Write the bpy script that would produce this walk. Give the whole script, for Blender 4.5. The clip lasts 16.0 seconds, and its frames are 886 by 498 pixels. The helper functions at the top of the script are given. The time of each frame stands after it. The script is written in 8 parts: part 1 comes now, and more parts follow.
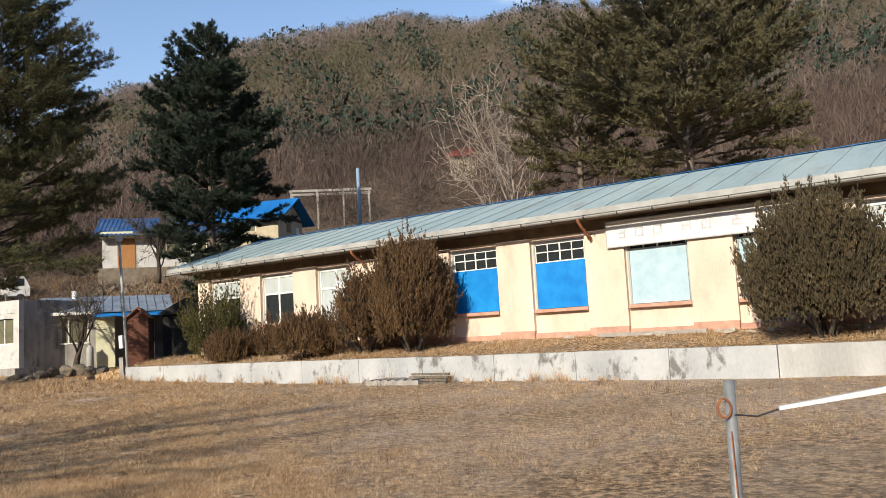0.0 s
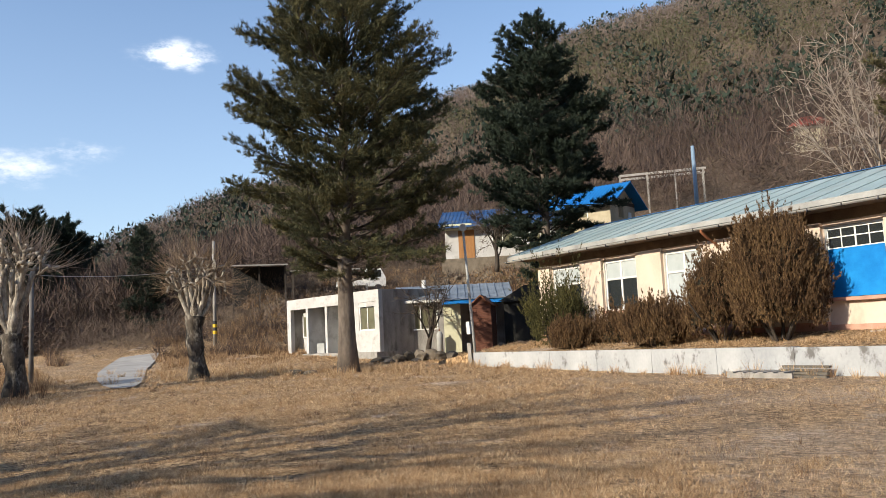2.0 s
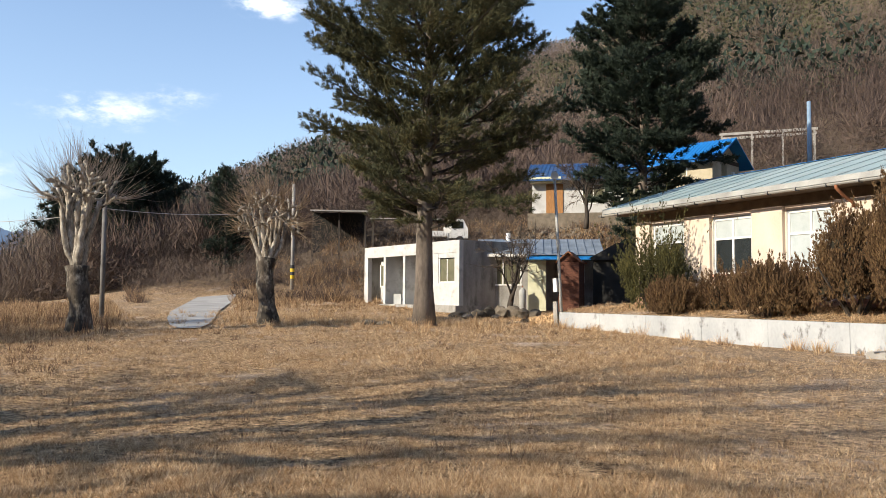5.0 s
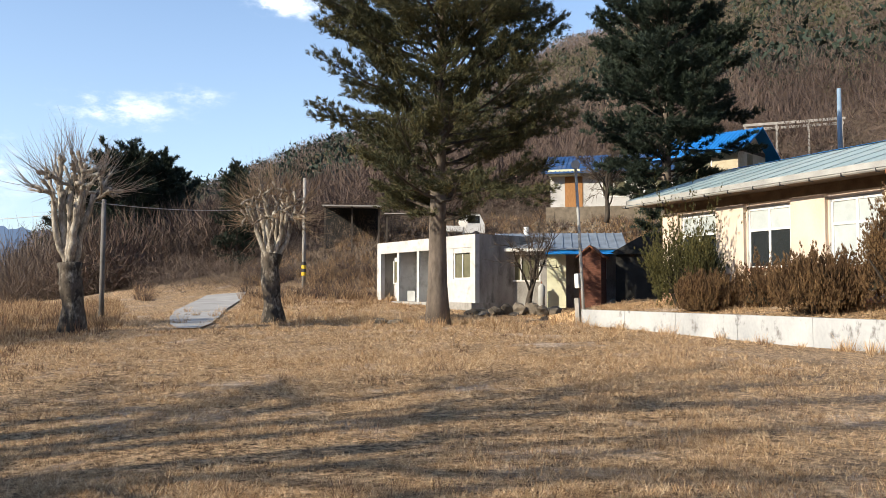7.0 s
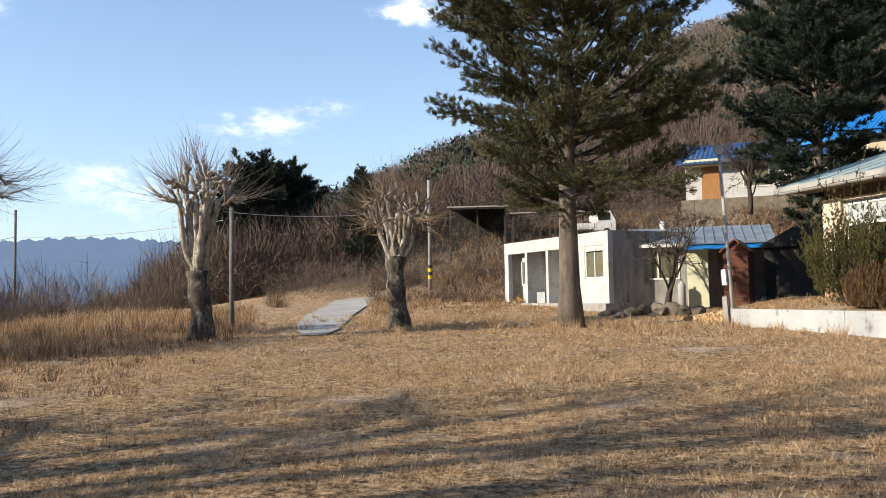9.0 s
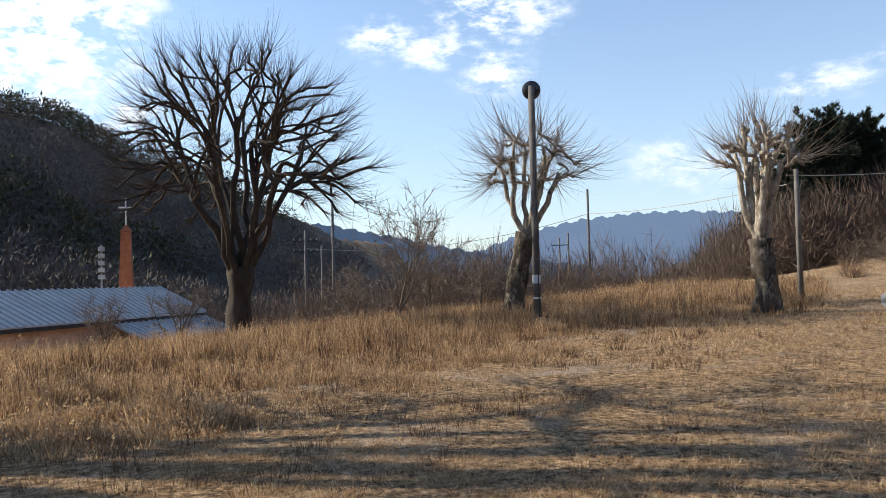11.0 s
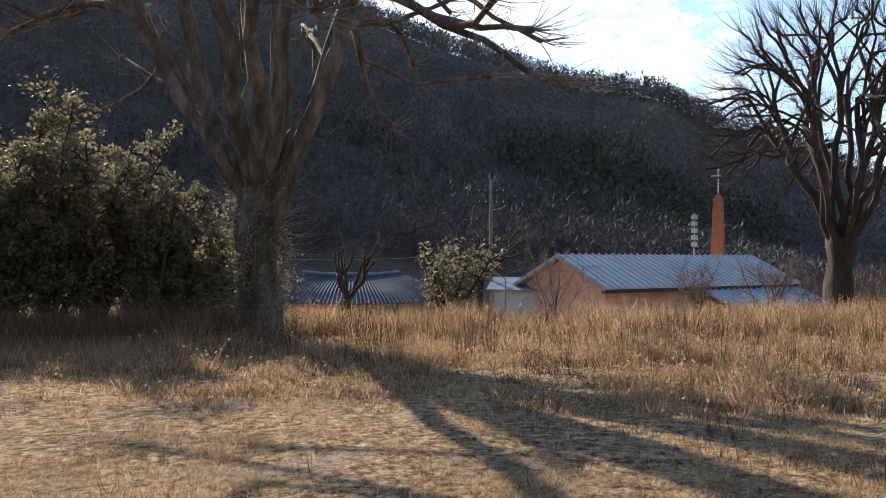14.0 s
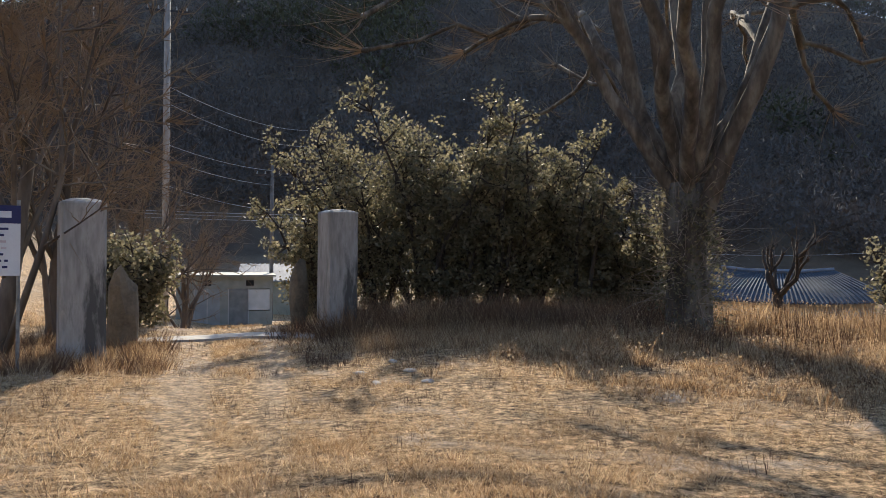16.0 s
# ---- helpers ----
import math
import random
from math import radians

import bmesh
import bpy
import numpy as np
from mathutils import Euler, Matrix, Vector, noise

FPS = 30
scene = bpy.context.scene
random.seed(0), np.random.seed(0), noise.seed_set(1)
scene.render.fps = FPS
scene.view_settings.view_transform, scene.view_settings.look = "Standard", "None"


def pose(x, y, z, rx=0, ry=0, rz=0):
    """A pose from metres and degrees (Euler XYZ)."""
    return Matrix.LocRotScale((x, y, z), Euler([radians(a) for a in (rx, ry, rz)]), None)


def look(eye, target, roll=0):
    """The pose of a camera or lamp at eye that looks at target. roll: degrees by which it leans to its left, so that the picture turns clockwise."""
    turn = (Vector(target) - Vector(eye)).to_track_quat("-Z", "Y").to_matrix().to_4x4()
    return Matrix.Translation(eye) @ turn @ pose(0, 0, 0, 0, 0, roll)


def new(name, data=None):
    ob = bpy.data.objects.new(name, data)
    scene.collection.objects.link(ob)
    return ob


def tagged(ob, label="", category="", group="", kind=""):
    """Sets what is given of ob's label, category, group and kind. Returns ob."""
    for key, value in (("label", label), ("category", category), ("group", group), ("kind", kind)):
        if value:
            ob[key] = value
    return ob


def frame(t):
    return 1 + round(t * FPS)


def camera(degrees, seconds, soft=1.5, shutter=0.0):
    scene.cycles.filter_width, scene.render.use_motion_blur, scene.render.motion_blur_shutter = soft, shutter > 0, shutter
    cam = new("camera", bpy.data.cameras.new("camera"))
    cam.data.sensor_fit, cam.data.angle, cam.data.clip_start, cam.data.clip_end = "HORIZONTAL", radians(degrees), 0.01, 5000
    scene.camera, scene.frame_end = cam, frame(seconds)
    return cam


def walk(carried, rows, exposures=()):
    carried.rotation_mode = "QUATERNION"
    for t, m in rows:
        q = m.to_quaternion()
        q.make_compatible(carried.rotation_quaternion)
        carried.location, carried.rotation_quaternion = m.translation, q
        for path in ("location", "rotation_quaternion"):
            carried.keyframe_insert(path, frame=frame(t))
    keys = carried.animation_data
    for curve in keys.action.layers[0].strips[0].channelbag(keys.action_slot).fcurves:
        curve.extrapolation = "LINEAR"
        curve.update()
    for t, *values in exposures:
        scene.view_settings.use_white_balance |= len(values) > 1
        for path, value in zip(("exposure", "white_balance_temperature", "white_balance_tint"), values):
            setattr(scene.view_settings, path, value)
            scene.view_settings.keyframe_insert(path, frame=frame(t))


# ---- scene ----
cam = camera(57.1, 16.0, soft=0.8)
METRES, EYE, TILT, LEAN, TURN = 8.8, 1.5, 0.0, 0.0, -0.3
ROWS = [
    (0.0, 0.0, 0.0, 0.0, 0.32, 5.89, 3.13),
    (0.5, -0.0243, 0.0368, -0.0007, 6.83, 5.14, 3.15),
    (1.0, -0.0457, 0.0698, 0.0003, 18.41, 5.82, 3.29),
    (1.5, -0.0654, 0.1029, -0.0008, 22.66, 6.24, 2.99),
    (2.0, -0.0882, 0.1342, -0.0017, 23.08, 6.24, 2.72),
    (2.5, -0.1065, 0.1735, -0.0056, 24.04, 5.16, 2.35),
    (3.0, -0.1289, 0.2135, -0.0059, 25.35, 4.56, 1.63),
    (3.5, -0.1572, 0.2564, -0.0034, 26.32, 4.43, 0.91),
    (4.0, -0.1787, 0.3023, -0.006, 27.47, 3.71, -0.06),
    (6.5, -0.2766, 0.5191, -0.0096, 29.63, 3.22, -0.08),
    (7.0, -0.2989, 0.5621, -0.0083, 29.88, 3.05, -0.15),
    (7.5, -0.3239, 0.5997, -0.0064, 30.43, 3.09, -0.0),
    (8.0, -0.3458, 0.6391, -0.0062, 31.99, 3.25, 0.13),
    (10.5, -0.4673, 0.7488, -0.0096, 64.0, 2.52, 1.77),
    (11.0, -0.487, 0.7598, -0.0092, 76.96, 2.04, 1.47),
    (11.5, -0.5048, 0.7585, -0.0121, 88.33, 1.86, 1.66),
    (12.0, -0.5116, 0.7582, -0.011, 100.81, 1.36, 1.96),
    (12.5, -0.5133, 0.7607, -0.0112, 108.96, 1.29, 1.79),
    (13.0, -0.5136, 0.7591, -0.0126, 115.23, 0.78, 1.43),
    (13.5, -0.5157, 0.7569, -0.0123, 116.24, 0.54, 0.63),
    (14.0, -0.5133, 0.7502, -0.0133, 116.8, 0.25, -0.36),
    (14.5, -0.5048, 0.744, -0.0133, 123.92, -0.28, -0.77),
    (15.0, -0.4971, 0.7441, -0.0126, 131.87, -0.4, -0.9),
    (15.5, -0.4882, 0.7436, -0.0123, 138.77, -0.41, -0.87),
    (16.0, -0.4769, 0.7393, -0.0118, 145.24, -0.44, -0.71),
]
walk(cam, [(t, pose(0, 0, EYE, TILT, LEAN, TURN) @ pose(METRES * x, METRES * y, METRES * z, 90 + pitch, roll, yaw)) for t, x, y, z, yaw, pitch, roll in ROWS],
     [(0.0, 0.52), (3.5, 0.62), (8.0, 0.78), (10.5, 0.62), (11.5, 0.66), (13.0, 0.86), (16.0, 0.98)])

# ---- light ----
SUN_BEARING, SUN_ELEVATION = 150.0, 27.0
sb, se = radians(SUN_BEARING), radians(SUN_ELEVATION)
SUN_DIR = Vector((-math.sin(sb) * math.cos(se), math.cos(sb) * math.cos(se), math.sin(se)))


def direction(bearing, elevation):
    b, e = radians(bearing), radians(elevation)
    return (-math.sin(b) * math.cos(e), math.cos(b) * math.cos(e), math.sin(e))


# clouds: bearing, elevation, half width in degrees, half height, strength
CLOUDS = [(40.6, 19.5, 2.3, 0.9, 1.1), (51.5, 11.8, 4.5, 1.3, 0.7), (60, 7.5, 4, 2.5, 0.7), (80.5, 16.6, 2.6, 1.4, 1.0), (72.6, 18.2, 4.6, 2.6, 1.05), (72.8, 14.2, 2.6, 2.0, 0.9), (77, 15.8, 3, 1.5, 0.9), (47, 13.0, 3, 0.8, 0.5),
          (103.5, 16.5, 6.5, 4.8, 1.7), (112, 21, 12, 8, 1.5), (130, 26, 12, 6, 0.9), (97.6, 10.8, 2.4, 1.5, 1.1), (88, 12, 6, 3, 0.25), (-10, 23.5, 5, 1.4, 0.7), (105, 24, 5, 3, 0.8), (70, 9, 9, 3, 0.3)]


def make_world():
    world = bpy.data.worlds.new("world")
    world.use_nodes = True
    scene.world = world
    nt = world.node_tree
    nt.nodes.clear()
    N, L = nt.nodes.new, nt.links.new
    out, bg = N("ShaderNodeOutputWorld"), N("ShaderNodeBackground")
    bg.inputs[1].default_value = 0.14
    L(bg.outputs[0], out.inputs[0])
    sky = N("ShaderNodeTexSky")
    sky.sky_type, sky.sun_disc = "NISHITA", False
    sky.sun_elevation = se
    sky.sun_rotation = -sb
    sky.air_density, sky.dust_density, sky.ozone_density = 1.0, 0.4, 3.0
    co = N("ShaderNodeTexCoord")
    noise_tex = N("ShaderNodeTexNoise")
    noise_tex.inputs["Scale"].default_value = 7.0
    noise_tex.inputs["Detail"].default_value = 7.0
    noise_tex.inputs["Roughness"].default_value = 0.6
    mapping = N("ShaderNodeMapping")
    mapping.inputs["Scale"].default_value = (1, 1, 2.2)
    L(co.outputs["Generated"], mapping.inputs[0])
    L(mapping.outputs[0], noise_tex.inputs["Vector"])
    total = None

    def math_node(op, a, b=None, c=None):
        m = N("ShaderNodeMath")
        m.operation = op
        for i, v in enumerate((a, b, c)):
            if v is None:
                continue
            if isinstance(v, (int, float)):
                m.inputs[i].default_value = v
            else:
                L(v, m.inputs[i])
        return m.outputs[0]

    for b, e, w, h, k in CLOUDS:
        d = Vector(direction(b, e))
        right = Vector((math.cos(radians(b)), math.sin(radians(b)), 0))
        up = right.cross(d) * -1
        dots = []
        for axis, size in ((right, w), (up, h)):
            v = N("ShaderNodeVectorMath")
            v.operation = "DOT_PRODUCT"
            L(co.outputs["Generated"], v.inputs[0])
            v.inputs[1].default_value = axis
            base = axis.dot(d)
            q = math_node("DIVIDE", math_node("SUBTRACT", v.outputs["Value"], base), math.sin(radians(size)))
            dots.append(math_node("MULTIPLY", q, q))
        f = N("ShaderNodeVectorMath")
        f.operation = "DOT_PRODUCT"
        L(co.outputs["Generated"], f.inputs[0])
        f.inputs[1].default_value = d
        front = math_node("GREATER_THAN", f.outputs["Value"], 0.5)
        r2 = math_node("ADD", dots[0], dots[1])
        g = math_node("MULTIPLY", math_node("MULTIPLY", math_node("EXPONENT", math_node("MULTIPLY", r2, -1.0)), k), front)
        total = g if total is None else math_node("MAXIMUM", total, g)
    fine_tex = N("ShaderNodeTexNoise")
    fine_tex.inputs["Scale"].default_value, fine_tex.inputs["Detail"].default_value, fine_tex.inputs["Roughness"].default_value = 34.0, 6.0, 0.62
    L(mapping.outputs[0], fine_tex.inputs["Vector"])
    both = math_node("ADD", math_node("MULTIPLY", noise_tex.outputs["Fac"], 1.9), math_node("MULTIPLY", fine_tex.outputs["Fac"], 2.6))
    shaped = math_node("MULTIPLY", math_node("ADD", both, -1.72), total)
    ramp = N("ShaderNodeMapRange")
    ramp.interpolation_type = "SMOOTHSTEP"
    ramp.inputs["From Min"].default_value, ramp.inputs["From Max"].default_value = 0.08, 0.75
    L(shaped, ramp.inputs["Value"])
    mix = N("ShaderNodeMix")
    mix.data_type = "RGBA"
    L(ramp.outputs[0], mix.inputs[0])
    L(sky.outputs[0], mix.inputs[6])
    mix.inputs[7].default_value = (6.2, 6.5, 7.0, 1)
    # thin winter haze, whiter towards the horizon
    sep = N("ShaderNodeSeparateXYZ")
    L(co.outputs["Generated"], sep.inputs[0])
    hz = N("ShaderNodeMapRange")
    hz.inputs["From Min"].default_value, hz.inputs["From Max"].default_value = 0.0, 0.5
    hz.inputs["To Min"].default_value, hz.inputs["To Max"].default_value = 0.50, 0.0
    L(sep.outputs["Z"], hz.inputs["Value"])
    veil = N("ShaderNodeMix")
    veil.data_type = "RGBA"
    L(hz.outputs[0], veil.inputs[0])
    L(mix.outputs[2], veil.inputs[6])
    veil.inputs[7].default_value = (2.9, 3.4, 4.2, 1)
    L(veil.outputs[2], bg.inputs[0])


make_world()
sun = new("sun", bpy.data.lights.new("sun", "SUN"))
sun.data.energy, sun.data.angle, sun.data.color = 4.3, radians(0.5), (1.0, 0.88, 0.70)
sun.matrix_world = look(SUN_DIR * 60, (0, 0, 0))


# ---- materials ----
def material(name, colors, scale=3.0, rough=0.85, bump=0.3, fine=40.0, metal=0.0, random_amount=0.0, island=False, spec=0.3, stretch=(1, 1, 1), stain=None, emission=0.0, thin=0.0):
    """Colour varied at two scales, with fine relief. colors: dark to light."""
    m = bpy.data.materials.new(name)
    m.use_nodes = True
    nt = m.node_tree
    N, L = nt.nodes.new, nt.links.new
    p = nt.nodes["Principled BSDF"]
    p.inputs["Roughness"].default_value, p.inputs["Metallic"].default_value = rough, metal
    p.inputs["Specular IOR Level"].default_value = spec
    co, mp = N("ShaderNodeTexCoord"), N("ShaderNodeMapping")
    mp.inputs["Scale"].default_value = stretch
    L(co.outputs["Object"], mp.inputs[0])
    n1, n2 = N("ShaderNodeTexNoise"), N("ShaderNodeTexNoise")
    n1.inputs["Scale"].default_value, n1.inputs["Detail"].default_value = scale, 5
    n2.inputs["Scale"].default_value, n2.inputs["Detail"].default_value = fine, 3
    L(mp.outputs[0], n1.inputs["Vector"])
    L(mp.outputs[0], n2.inputs["Vector"])
    add = N("ShaderNodeMath")
    add.operation = "MULTIPLY_ADD"
    L(n2.outputs["Fac"], add.inputs[0])
    add.inputs[1].default_value = 0.35
    L(n1.outputs["Fac"], add.inputs[2])
    value = add.outputs[0]
    if random_amount:
        if island:
            g = N("ShaderNodeNewGeometry")
            r = g.outputs["Random Per Island"]
        else:
            g = N("ShaderNodeObjectInfo")
            r = g.outputs["Random"]
        add2 = N("ShaderNodeMath")
        add2.operation = "MULTIPLY_ADD"
        L(r, add2.inputs[0])
        add2.inputs[1].default_value = random_amount
        L(value, add2.inputs[2])
        value = add2.outputs[0]
    ramp = N("ShaderNodeValToRGB")
    lo, hi = 0.42, 0.88 + random_amount
    ramp.color_ramp.elements[0].position, ramp.color_ramp.elements[1].position = lo / (1 + random_amount), min(1, hi / (1 + random_amount))
    ramp.color_ramp.elements[0].color = (*colors[0], 1)
    ramp.color_ramp.elements[1].color = (*colors[-1], 1)
    for i, c in enumerate(colors[1:-1]):
        e = ramp.color_ramp.elements.new((lo + (hi - lo) * (i + 1) / (len(colors) - 1)) / (1 + random_amount))
        e.color = (*c, 1)
    if random_amount:
        sc = N("ShaderNodeMath")
        sc.operation = "DIVIDE"
        L(value, sc.inputs[0])
        sc.inputs[1].default_value = 1 + random_amount
        value = sc.outputs[0]
    L(value, ramp.inputs[0])
    color = ramp.outputs[0]
    if stain:
        scol, sscale, lo_, hi_ = stain
        n3, mr, mx = N("ShaderNodeTexNoise"), N("ShaderNodeMapRange"), N("ShaderNodeMix")
        n3.inputs["Scale"].default_value, n3.inputs["Detail"].default_value = sscale, 6
        n3.inputs["Roughness"].default_value = 0.65
        L(mp.outputs[0], n3.inputs["Vector"])
        L(n3.outputs["Fac"], mr.inputs["Value"])
        mr.inputs["From Min"].default_value, mr.inputs["From Max"].default_value = lo_, hi_
        mx.data_type = "RGBA"
        L(mr.outputs[0], mx.inputs[0])
        L(color, mx.inputs[6])
        mx.inputs[7].default_value = (*scol, 1)
        color = mx.outputs[2]
    L(color, p.inputs["Base Color"])
    if bump:
        b = N("ShaderNodeBump")
        b.inputs["Strength"].default_value = bump
        b.inputs["Distance"].default_value = 0.03
        L(add.outputs[0], b.inputs["Height"])
        L(b.outputs[0], p.inputs["Normal"])
    if emission:
        L(color, p.inputs["Emission Color"])
        p.inputs["Emission Strength"].default_value = emission
    if thin:
        tr, ms = N("ShaderNodeBsdfTranslucent"), N("ShaderNodeMixShader")
        L(color, tr.inputs["Color"])
        ms.inputs[0].default_value = thin
        L(p.outputs[0], ms.inputs[1])
        L(tr.outputs[0], ms.inputs[2])
        L(ms.outputs[0], nt.nodes["Material Output"].inputs["Surface"])
    return m


